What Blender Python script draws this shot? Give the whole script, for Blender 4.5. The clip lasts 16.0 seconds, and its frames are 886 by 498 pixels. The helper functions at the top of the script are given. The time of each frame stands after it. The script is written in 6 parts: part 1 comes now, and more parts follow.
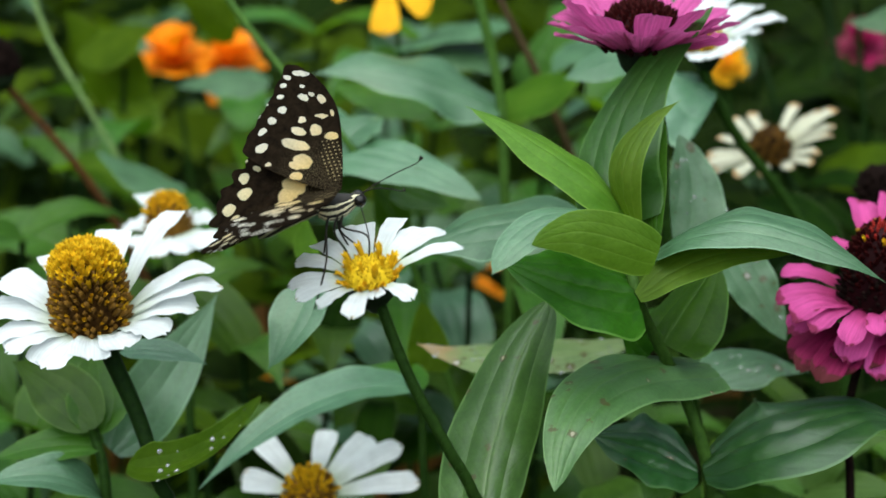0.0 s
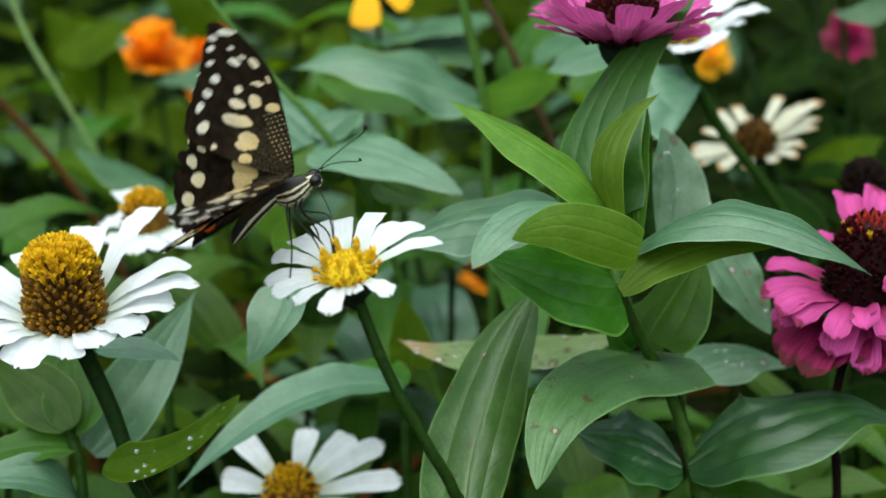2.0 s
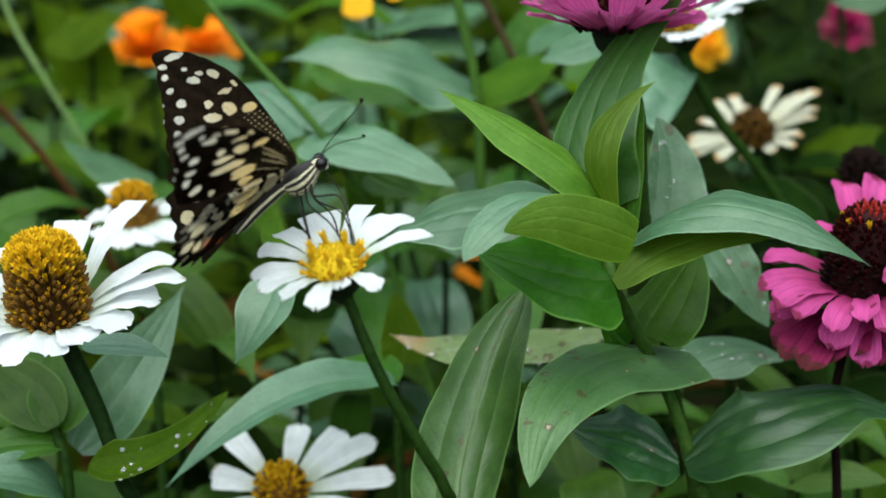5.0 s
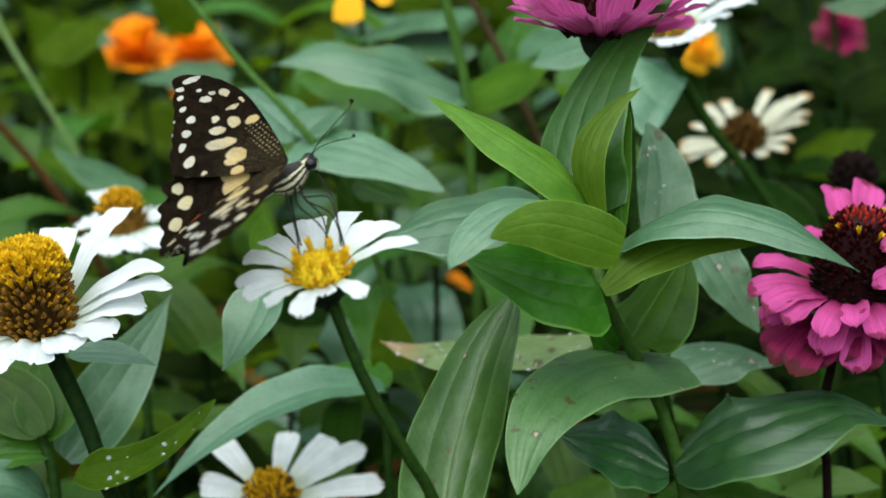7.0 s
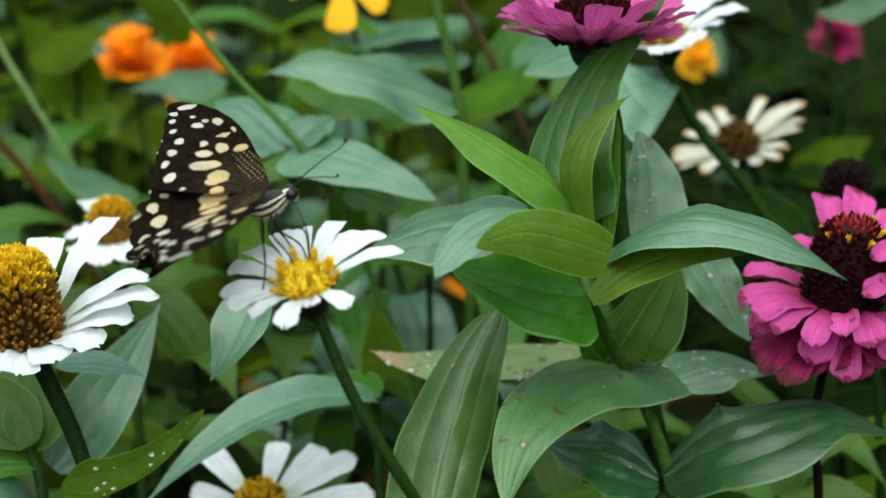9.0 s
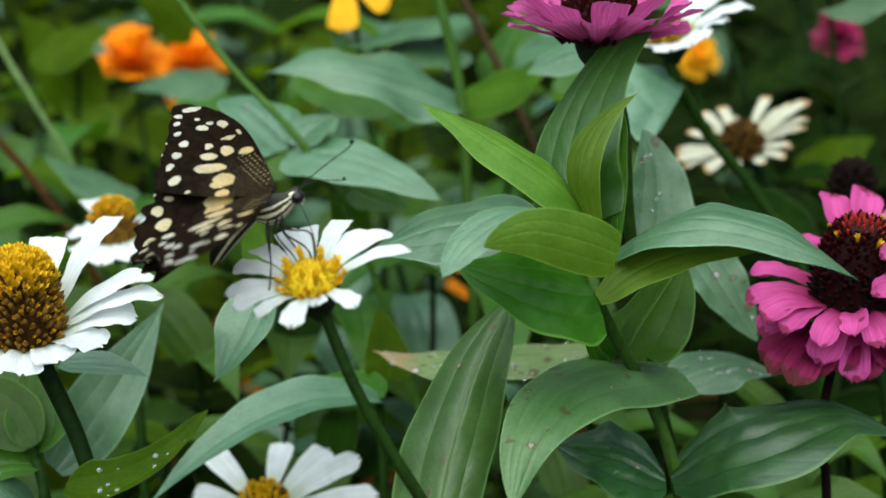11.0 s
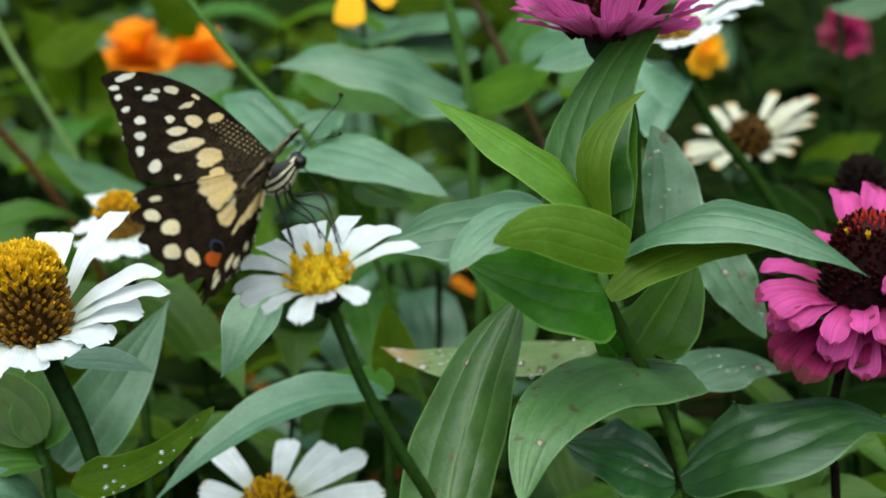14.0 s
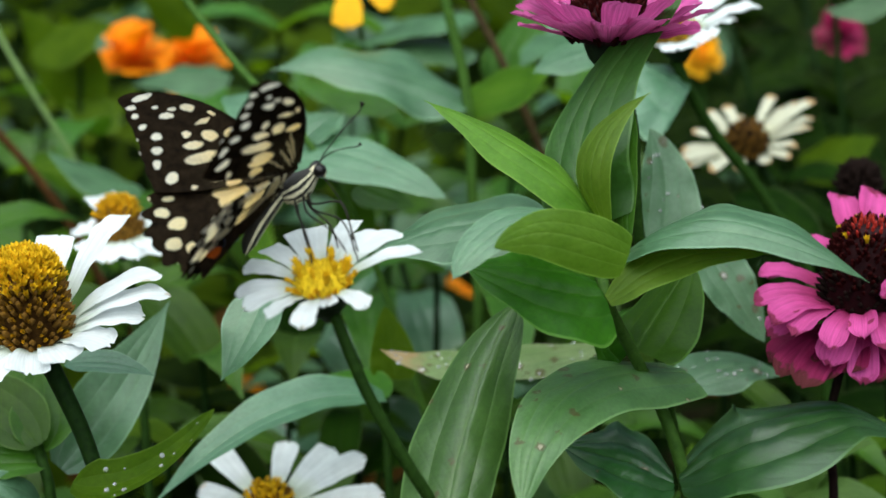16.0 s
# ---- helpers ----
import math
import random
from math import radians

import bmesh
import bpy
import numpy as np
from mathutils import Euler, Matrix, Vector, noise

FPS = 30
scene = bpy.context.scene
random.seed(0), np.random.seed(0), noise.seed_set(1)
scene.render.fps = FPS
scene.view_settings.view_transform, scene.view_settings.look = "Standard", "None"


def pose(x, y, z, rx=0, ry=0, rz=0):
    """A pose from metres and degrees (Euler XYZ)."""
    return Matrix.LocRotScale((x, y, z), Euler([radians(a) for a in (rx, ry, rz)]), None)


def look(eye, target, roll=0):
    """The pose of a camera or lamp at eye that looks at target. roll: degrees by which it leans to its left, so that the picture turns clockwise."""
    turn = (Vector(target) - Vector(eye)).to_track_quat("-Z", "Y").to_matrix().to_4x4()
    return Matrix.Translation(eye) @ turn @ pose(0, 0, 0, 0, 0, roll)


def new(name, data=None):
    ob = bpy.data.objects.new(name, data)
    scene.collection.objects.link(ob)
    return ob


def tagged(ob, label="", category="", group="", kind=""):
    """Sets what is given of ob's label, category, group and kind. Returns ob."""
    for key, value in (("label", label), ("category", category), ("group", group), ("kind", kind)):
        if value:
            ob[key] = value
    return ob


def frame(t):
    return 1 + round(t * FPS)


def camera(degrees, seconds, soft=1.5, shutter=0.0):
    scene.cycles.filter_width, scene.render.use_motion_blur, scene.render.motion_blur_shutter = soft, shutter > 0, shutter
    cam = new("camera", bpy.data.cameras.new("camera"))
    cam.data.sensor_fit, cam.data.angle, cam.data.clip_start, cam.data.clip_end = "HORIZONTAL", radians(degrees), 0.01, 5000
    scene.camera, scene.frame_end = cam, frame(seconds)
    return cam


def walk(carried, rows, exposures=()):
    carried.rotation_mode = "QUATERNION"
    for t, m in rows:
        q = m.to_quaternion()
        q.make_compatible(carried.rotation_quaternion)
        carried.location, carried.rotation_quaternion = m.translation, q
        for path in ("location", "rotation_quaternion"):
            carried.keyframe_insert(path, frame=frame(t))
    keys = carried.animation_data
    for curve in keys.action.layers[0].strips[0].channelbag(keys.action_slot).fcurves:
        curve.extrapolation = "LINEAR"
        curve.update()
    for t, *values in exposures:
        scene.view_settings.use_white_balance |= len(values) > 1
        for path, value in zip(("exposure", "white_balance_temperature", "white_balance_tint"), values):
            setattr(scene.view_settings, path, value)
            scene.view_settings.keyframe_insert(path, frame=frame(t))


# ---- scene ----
cam = camera(32.0, 16.0, soft=1.6, shutter=0.3)
cam.data.dof.use_dof = True
cam.data.dof.focus_distance = 0.375
cam.data.dof.aperture_fstop = 12.5
# seconds, x, y, z, and the turns of the hand-held camera
PATH = [
    (0, 0.00000, 0.00000, 0.80000, 68.000, -0.000, 0.000),
    (0.5, 0.00079, 0.00111, 0.79939, 68.005, 0.044, -0.133),
    (1, 0.00110, 0.00153, 0.79908, 67.991, -0.010, -0.270),
    (1.5, 0.00195, 0.00343, 0.79875, 67.885, 0.080, -0.407),
    (2, 0.00178, 0.00532, 0.79730, 67.889, 0.132, -0.576),
    (2.5, 0.00187, 0.00661, 0.79662, 67.837, 0.121, -0.644),
    (3, 0.00276, 0.00744, 0.79675, 67.725, 0.199, -0.619),
    (3.5, 0.00271, 0.00888, 0.79600, 67.669, 0.245, -0.680),
    (4, 0.00296, 0.01038, 0.79530, 67.591, 0.278, -0.679),
    (6.5, 0.00558, 0.01406, 0.79374, 67.737, 0.498, -0.835),
    (7, 0.00647, 0.01440, 0.79409, 67.783, 0.496, -0.856),
    (7.5, 0.00794, 0.01523, 0.79449, 67.801, 0.582, -0.827),
    (8, 0.00842, 0.01508, 0.79419, 67.928, 0.591, -0.878),
    (8.5, 0.00981, 0.01601, 0.79389, 68.002, 0.675, -0.827),
    (9, 0.01024, 0.01593, 0.79414, 68.031, 0.632, -0.798),
    (11.5, 0.00782, 0.01888, 0.79240, 68.080, 0.618, -0.910),
    (12, 0.00894, 0.01894, 0.79318, 67.949, 0.644, -0.687),
    (12.5, 0.00813, 0.01975, 0.79247, 67.963, 0.648, -0.728),
    (13, 0.00751, 0.01997, 0.79252, 67.918, 0.601, -0.746),
    (13.5, 0.00685, 0.02032, 0.79202, 67.933, 0.552, -0.766),
    (14, 0.00677, 0.02055, 0.79187, 67.925, 0.543, -0.756),
    (14.5, 0.00636, 0.02058, 0.79102, 68.032, 0.530, -0.797),
    (15, 0.00652, 0.02003, 0.79186, 67.974, 0.488, -0.763),
    (15.5, 0.00543, 0.02047, 0.79291, 67.875, 0.397, -0.895),
    (16, 0.00481, 0.02019, 0.79336, 67.882, 0.344, -0.975),
]
walk(cam, [(t, pose(x, y, z, a, b, c)) for t, x, y, z, a, b, c in PATH], exposures=[(0.0, 0.88, 6200, 0), (16.0, 0.88, 6200, 0)])

# ---- light: a bright overcast sky ----
world = bpy.data.worlds.new("overcast_sky")
scene.world = world
world.use_nodes = True
wn = world.node_tree.nodes
sky = wn.new("ShaderNodeTexSky")
sky.sky_type = "NISHITA"
sky.sun_disc = False
sky.sun_elevation = radians(75)
sky.sun_rotation = radians(200)
world.node_tree.links.new(sky.outputs["Color"], wn["Background"].inputs["Color"])
wn["Background"].inputs["Strength"].default_value = 0.05
sky.dust_density, sky.ozone_density = 7.0, 0.3
sun_data = bpy.data.lights.new("sun", "SUN")
sun_data.energy, sun_data.angle, sun_data.color = 3.6, radians(110), (0.955, 0.985, 1.0)
sun = new("sun", sun_data)
sun.matrix_world = look((0, 0, 3), (0.10, 0.25, 2.0))


# ---- materials ----
def material(name):
    m = bpy.data.materials.new(name)
    m.use_nodes = True
    return m, m.node_tree.nodes, m.node_tree.links, m.node_tree.nodes["Principled BSDF"]


def noise_node(nodes, links, scale, detail=4.0, vector=None, rough=0.6):
    n = nodes.new("ShaderNodeTexNoise")
    n.inputs["Scale"].default_value, n.inputs["Detail"].default_value = scale, detail
    n.inputs["Roughness"].default_value = rough
    if vector is not None:
        links.new(vector, n.inputs["Vector"])
    return n.outputs["Fac"]


def ramp(nodes, links, fac, stops):
    r = nodes.new("ShaderNodeValToRGB")
    while len(r.color_ramp.elements) < len(stops):
        r.color_ramp.elements.new(0.5)
    for e, (p, c) in zip(r.color_ramp.elements, stops):
        e.position, e.color = p, (*c, 1) if len(c) == 3 else c
    links.new(fac, r.inputs["Fac"])
    return r.outputs["Color"]


def mix(nodes, links, fac, a, b, mode="MIX"):
    n = nodes.new("ShaderNodeMix")
    n.data_type, n.blend_type = "RGBA", mode
    for value, slot in ((fac, 0), (a, 6), (b, 7)):
        if isinstance(value, (int, float)):
            n.inputs[slot].default_value = value
        elif isinstance(value, tuple):
            n.inputs[slot].default_value = (*value, 1)
        else:
            links.new(value, n.inputs[slot])
    return n.outputs[2]


def calc(nodes, links, op, a, b=0.0, c=0.0):
    n = nodes.new("ShaderNodeMath")
    n.operation = op
    for slot, value in enumerate((a, b, c)):
        if isinstance(value, (int, float)):
            n.inputs[slot].default_value = value
        else:
            links.new(value, n.inputs[slot])
    return n.outputs[0]


def uv_axes(nodes, links):
    uv = nodes.new("ShaderNodeUVMap")
    sep = nodes.new("ShaderNodeSeparateXYZ")
    links.new(uv.outputs["UV"], sep.inputs[0])
    return uv.outputs["UV"], sep.outputs["X"], sep.outputs["Y"]


def veil(nodes, links, bsdf, colour, share):
    """Lets a share of the light through the sheet."""
    thin = nodes.new("ShaderNodeBsdfTranslucent")
    if isinstance(colour, tuple):
        thin.inputs["Color"].default_value = (*colour, 1)
    else:
        links.new(colour, thin.inputs["Color"])
    both = nodes.new("ShaderNodeMixShader")
    both.inputs["Fac"].default_value = share
    links.new(bsdf.outputs[0], both.inputs[1])
    links.new(thin.outputs[0], both.inputs[2])
    links.new(both.outputs[0], nodes["Material Output"].inputs["Surface"])


def bump(nodes, links, bsdf, height, strength, distance):
    b = nodes.new("ShaderNodeBump")
    b.inputs["Strength"].default_value, b.inputs["Distance"].default_value = strength, distance
    links.new(height, b.inputs["Height"])
    links.new(b.outputs["Normal"], bsdf.inputs["Normal"])


def leaf_material(name, dark, light, through_share=0.22, spots=0.0, gloss=0.42, brown=0.0, wax=0.16, scar=(0.42, 0.40, 0.36)):
    """A zinnia leaf: three lengthwise veins with side veins, mottling, insect spots and a dull wax."""
    m, n, l, p = material(name)
    uv, u, v = uv_axes(n, l)
    co = n.new("ShaderNodeTexCoord").outputs["Object"]
    rnd = n.new("ShaderNodeObjectInfo").outputs["Random"]
    base = ramp(n, l, noise_node(n, l, 90, 5, co), [(0.3, dark), (0.7, light)])
    fine = ramp(n, l, noise_node(n, l, 900, 3, co), [(0.35, (0.82, 0.82, 0.82)), (0.7, (1.12, 1.12, 1.1))])
    base = mix(n, l, 1.0, base, fine, "MULTIPLY")
    hsv = n.new("ShaderNodeHueSaturation")
    l.new(base, hsv.inputs["Color"])
    l.new(calc(n, l, "MULTIPLY_ADD", rnd, 0.03, 0.485), hsv.inputs["Hue"])
    l.new(calc(n, l, "MULTIPLY_ADD", rnd, 0.35, 0.82), hsv.inputs["Value"])
    base = hsv.outputs["Color"]
    # distance from the midrib and from the two side ribs, as shares of the half width
    au = calc(n, l, "ABSOLUTE", u)
    mid = calc(n, l, "SUBTRACT", 1.0, calc(n, l, "SMOOTH_MIN", calc(n, l, "MULTIPLY", au, 22.0), 1.0, 0.1))
    side = calc(n, l, "ABSOLUTE", calc(n, l, "SUBTRACT", au, 0.46))
    side = calc(n, l, "SUBTRACT", 1.0, calc(n, l, "SMOOTH_MIN", calc(n, l, "MULTIPLY", side, 24.0), 1.0, 0.1))
    wave = n.new("ShaderNodeTexWave")
    wave.bands_direction = "DIAGONAL"
    wave.inputs["Scale"].default_value, wave.inputs["Distortion"].default_value = 2.6, 2.5
    wave.inputs["Detail"].default_value = 2
    comb = n.new("ShaderNodeCombineXYZ")
    l.new(calc(n, l, "MULTIPLY", au, 0.9), comb.inputs[0])
    l.new(calc(n, l, "MULTIPLY", v, -2.4), comb.inputs[1])
    l.new(comb.outputs[0], wave.inputs["Vector"])
    net = calc(n, l, "POWER", wave.outputs["Fac"], 6.0)
    ribs = calc(n, l, "MINIMUM", calc(n, l, "ADD", mid, calc(n, l, "MULTIPLY", side, 0.6)), 1.0)
    base = mix(n, l, calc(n, l, "MULTIPLY", ribs, 0.2), base, (light[0] * 1.7 + 0.03, light[1] * 1.45 + 0.03, light[2] * 1.5 + 0.02))
    base = mix(n, l, calc(n, l, "MULTIPLY", net, 0.08), base, tuple(0.6 * c for c in dark))
    # a pale, finely toothed margin, lightened further for the light its teeth catch
    rim = calc(n, l, "GREATER_THAN", calc(n, l, "ADD", au, calc(n, l, "MULTIPLY", noise_node(n, l, 1500, 2, co), 0.03)), 0.968)
    base = mix(n, l, calc(n, l, "MULTIPLY", rim, 0.6), base, (light[0] * 1.6 + 0.03, light[1] * 1.5 + 0.03, light[2] * 1.5 + 0.02))
    if spots:
        vor = n.new("ShaderNodeTexVoronoi")
        vor.inputs["Scale"].default_value = 230
        l.new(co, vor.inputs["Vector"])
        pick = n.new("ShaderNodeSeparateColor")
        l.new(vor.outputs["Color"], pick.inputs[0])
        some = calc(n, l, "LESS_THAN", pick.outputs[0], spots)
        size = calc(n, l, "MULTIPLY_ADD", pick.outputs[1], 0.28, 0.12)
        off = calc(n, l, "MULTIPLY_ADD", noise_node(n, l, 900, 2, co), 0.5, calc(n, l, "SUBTRACT", vor.outputs["Distance"], 0.25))
        ring = calc(n, l, "MULTIPLY", some, calc(n, l, "LESS_THAN", off, size))
        core = calc(n, l, "MULTIPLY", some, calc(n, l, "LESS_THAN", off, calc(n, l, "MULTIPLY", size, 0.5)))
        base = mix(n, l, calc(n, l, "MULTIPLY", ring, 0.85), base, (0.050, 0.034, 0.008))
        base = mix(n, l, calc(n, l, "MULTIPLY", core, 0.8), base, scar)
    if brown:
        dry = calc(n, l, "MULTIPLY", calc(n, l, "POWER", v, 3.0), noise_node(n, l, 160, 4, co))
        base = mix(n, l, ramp(n, l, dry, [(0.5 - brown, (0, 0, 0)), (0.62 - brown, (1, 1, 1))]), base, (0.24, 0.17, 0.08))
    l.new(base, p.inputs["Base Color"])
    p.inputs["Roughness"].default_value = gloss
    p.inputs["Specular IOR Level"].default_value = wax
    height = calc(n, l, "ADD", calc(n, l, "MULTIPLY", ribs, -1.0), calc(n, l, "ADD", calc(n, l, "MULTIPLY", net, -0.25), calc(n, l, "MULTIPLY", noise_node(n, l, 700, 3, co), 0.5)))
    height = calc(n, l, "ADD", height, calc(n, l, "MULTIPLY", noise_node(n, l, 110, 2, co), 0.9))
    bump(n, l, p, height, 0.3, 0.0005)
    veil(n, l, p, mix(n, l, 0.6, base, (light[0] * 2.3, light[1] * 2.3, light[2] * 0.6), "MIX"), through_share)
    return m


# these greens also hold some of each leaf's shading and sky sheen
LEAF = leaf_material("zinnia_leaf", (0.023, 0.068, 0.004), (0.048, 0.114, 0.010), wax=0.18, gloss=0.4)
LEAF_YOUNG = leaf_material("young_leaf", (0.062, 0.134, 0.010), (0.110, 0.204, 0.022), 0.4, gloss=0.42, wax=0.15)
LEAF_DARK = leaf_material("shaded_leaf", (0.017, 0.050, 0.003), (0.038, 0.090, 0.006), 0.3, gloss=0.4, wax=0.15)
LEAF_DEEP = leaf_material("deep_green_leaf", (0.013, 0.052, 0.002), (0.030, 0.092, 0.005), 0.22, gloss=0.38, wax=0.09)
LEAF_MID = leaf_material("mid_green_leaf", (0.052, 0.115, 0.018), (0.092, 0.172, 0.036), 0.3, spots=0.04, gloss=0.45, wax=0.25)
LEAF_SHEEN = leaf_material("glossy_leaf", (0.022, 0.070, 0.010), (0.046, 0.114, 0.021), 0.3, gloss=0.38, wax=0.28)
# waxy, with sky sheen also painted into its pale bluish base
LEAF_BLUE = leaf_material("sky_tinted_waxy_leaf", (0.042, 0.108, 0.050), (0.080, 0.168, 0.088), 0.15, spots=0.025, gloss=0.38, wax=0.55)
LEAF_SPOT = leaf_material("spotted_leaf", (0.058, 0.138, 0.062), (0.104, 0.210, 0.112), 0.2, spots=0.4, gloss=0.4, wax=0.55)
LEAF_FEWSPOT = leaf_material("few_spotted_leaf", (0.028, 0.076, 0.011), (0.056, 0.128, 0.024), 0.2, spots=0.17, gloss=0.38, wax=0.5, scar=(0.34, 0.32, 0.20))
LEAF_FOLD = leaf_material("arching_leaf", (0.044, 0.108, 0.026), (0.080, 0.165, 0.048), 0.2, spots=0.17, gloss=0.38, wax=0.5, scar=(0.34, 0.32, 0.20))
LEAF_RIB = leaf_material("ribbed_leaf", (0.010, 0.042, 0.007), (0.026, 0.078, 0.016), 0.15, spots=0.03, gloss=0.35, wax=0.55, scar=(0.34, 0.32, 0.20))
LEAF_BROWN = leaf_material("browned_leaf", (0.10, 0.155, 0.05), (0.17, 0.215, 0.09), 0.2, spots=0.6, brown=0.32, scar=(0.6, 0.6, 0.55))
LEAF_YELLOW = leaf_material("thin_green_leaf", (0.036, 0.085, 0.003), (0.070, 0.136, 0.007), 0.42, gloss=0.5, wax=0.06)
# near-black green: the deep shade between plants put into the leaf colour
LEAF_BACK_SHADE = leaf_material("shade_dark_bed_leaf", (0.002, 0.007, 0.0006), (0.010, 0.024, 0.0012), 0.2, gloss=0.6, wax=0.02)
LEAF_BACK_LIGHT = leaf_material("light_bed_leaf", (0.030, 0.064, 0.002), (0.066, 0.116, 0.004), 0.4, gloss=0.6, wax=0.03)
LEAF_DRY = leaf_material("withered_leaf", (0.07, 0.030, 0.008), (0.17, 0.075, 0.018), 0.3, gloss=0.7, wax=0.05)
LEAF_BACK_BLUE = leaf_material("waxy_bed_leaf", (0.030, 0.070, 0.028), (0.060, 0.125, 0.055), 0.15, gloss=0.45, wax=0.25)


def petal_material(name, root, tip, share=0.3, groove=0.5, blemish=(0.5, 0.42, 0.3), blemish_at=0.78, bites=0.75, root_reach=0.35, veins=0.88):
    m, n, l, p = material(name)
    uv, u, v = uv_axes(n, l)
    co = n.new("ShaderNodeTexCoord").outputs["Object"]
    rnd = n.new("ShaderNodeObjectInfo").outputs["Random"]
    base = ramp(n, l, v, [(0.0, root), (root_reach, tip), (1.0, tip)])
    mott = ramp(n, l, noise_node(n, l, 300, 4, co), [(0.3, (0.9, 0.9, 0.9)), (0.7, (1.04, 1.04, 1.04))])
    base = mix(n, l, 1.0, base, mott, "MULTIPLY")
    comb = n.new("ShaderNodeCombineXYZ")
    l.new(calc(n, l, "MULTIPLY", u, 7.0), comb.inputs[0])
    l.new(calc(n, l, "MULTIPLY", v, 0.7), comb.inputs[1])
    l.new(rnd, comb.inputs[2])
    lines = noise_node(n, l, 1.6, 2, comb.outputs[0])
    base = mix(n, l, 1.0, base, ramp(n, l, lines, [(0.35, (veins, veins, veins)), (0.6, (1.03, 1.03, 1.03))]), "MULTIPLY")
    wear = calc(n, l, "MULTIPLY", calc(n, l, "POWER", v, 4.0), calc(n, l, "ADD", noise_node(n, l, 420, 3, co), calc(n, l, "MULTIPLY", rnd, 0.25)))
    base = mix(n, l, ramp(n, l, wear, [(blemish_at - 0.08, (0, 0, 0)), (blemish_at, (0.8, 0.8, 0.8))]), base, blemish)
    # a few brown-ringed bites near the tip
    vor = n.new("ShaderNodeTexVoronoi")
    vor.inputs["Scale"].default_value = 190
    l.new(co, vor.inputs["Vector"])
    pick = n.new("ShaderNodeSeparateColor")
    l.new(vor.outputs["Color"], pick.inputs[0])
    some = calc(n, l, "MULTIPLY", calc(n, l, "LESS_THAN", pick.outputs[0], 0.13), calc(n, l, "GREATER_THAN", v, 0.62))
    ring = calc(n, l, "MULTIPLY", calc(n, l, "LESS_THAN", vor.outputs["Distance"], 0.26), calc(n, l, "GREATER_THAN", vor.outputs["Distance"], 0.13))
    base = mix(n, l, calc(n, l, "MULTIPLY", calc(n, l, "MULTIPLY", ring, some), bites), base, blemish)
    l.new(base, p.inputs["Base Color"])
    p.inputs["Roughness"].default_value = 0.6
    p.inputs["Specular IOR Level"].default_value = 0.15
    bump(n, l, p, lines, groove, 0.0006)
    veil(n, l, p, base, share)
    return m


PETAL_WHITE = petal_material("white_petal", (0.54, 0.62, 0.42), (0.73, 0.76, 0.78), 0.35)
PETAL_CREAM = petal_material("fading_petal", (0.46, 0.46, 0.28), (0.57, 0.56, 0.43), blemish=(0.40, 0.22, 0.07), blemish_at=0.37)
# dark roots reach far up the pink petals, painting in their shading
PETAL_PINK = petal_material("pink_petal", (0.24, 0.007, 0.055), (0.55, 0.075, 0.29), 0.2, root_reach=0.7, groove=1.0, blemish=(0.15, 0.012, 0.03), blemish_at=0.5, bites=0.8, veins=0.75)
PETAL_PINK_OLD = petal_material("old_pink_petal", (0.11, 0.003, 0.03), (0.25, 0.013, 0.08), 0.15, root_reach=0.85, groove=1.0, blemish=(0.07, 0.02, 0.012), blemish_at=0.42, bites=0.8, veins=0.7)
PETAL_MAUVE = petal_material("mauve_petal", (0.34, 0.02, 0.13), (0.62, 0.11, 0.36), 0.3, groove=1.0, blemish=(0.8, 0.5, 0.7), bites=0.0, veins=0.6)
PETAL_MAGENTA = petal_material("magenta_petal", (0.20, 0.006, 0.04), (0.33, 0.015, 0.09), 0.3)
PETAL_ORANGE = petal_material("orange_petal", (0.88, 0.20, 0.001), (0.94, 0.30, 0.002), 0.35, blemish=(0.8, 0.12, 0.0))
PETAL_YELLOW = petal_material("yellow_petal", (0.80, 0.36, 0.005), (0.88, 0.45, 0.008), 0.35, blemish=(0.8, 0.35, 0.0))


def plain_material(name, low, high, rough=0.55, scale=400, relief=0.4, share=0.0, spec=0.12):
    m, n, l, p = material(name)
    co = n.new("ShaderNodeTexCoord").outputs["Object"]
    rnd = n.new("ShaderNodeObjectInfo").outputs["Random"]
    base = ramp(n, l, noise_node(n, l, scale, 4, co), [(0.3, low), (0.7, high)])
    base = mix(n, l, 1.0, base, ramp(n, l, rnd, [(0.0, (0.8, 0.8, 0.8)), (1.0, (1.15, 1.15, 1.15))]), "MULTIPLY")
    l.new(base, p.inputs["Base Color"])
    p.inputs["Roughness"].default_value = rough
    p.inputs["Specular IOR Level"].default_value = spec
    bump(n, l, p, noise_node(n, l, scale * 3, 3, co), relief, 0.0004)
    if share:
        veil(n, l, p, base, share)
    return m


STEM = plain_material("green_stem", (0.008, 0.024, 0.002), (0.020, 0.050, 0.006), 0.6, 500, spec=0.08)
STEM_DARK = plain_material("dark_stem", (0.004, 0.013, 0.002), (0.011, 0.029, 0.004), 0.6, 500, spec=0.08)
STEM_BROWN = plain_material("brown_stem", (0.026, 0.017, 0.006), (0.055, 0.036, 0.012), 0.6, 300)
STEM_LIGHT = plain_material("bright_stem", (0.022, 0.056, 0.006), (0.046, 0.10, 0.013), 0.6, 500)
STEM_PALE = plain_material("pale_stem", (0.12, 0.20, 0.06), (0.20, 0.30, 0.10), 0.6, 300)
STEM_RED = plain_material("reddish_stem", (0.045, 0.018, 0.006), (0.095, 0.040, 0.012), 0.6, 300)
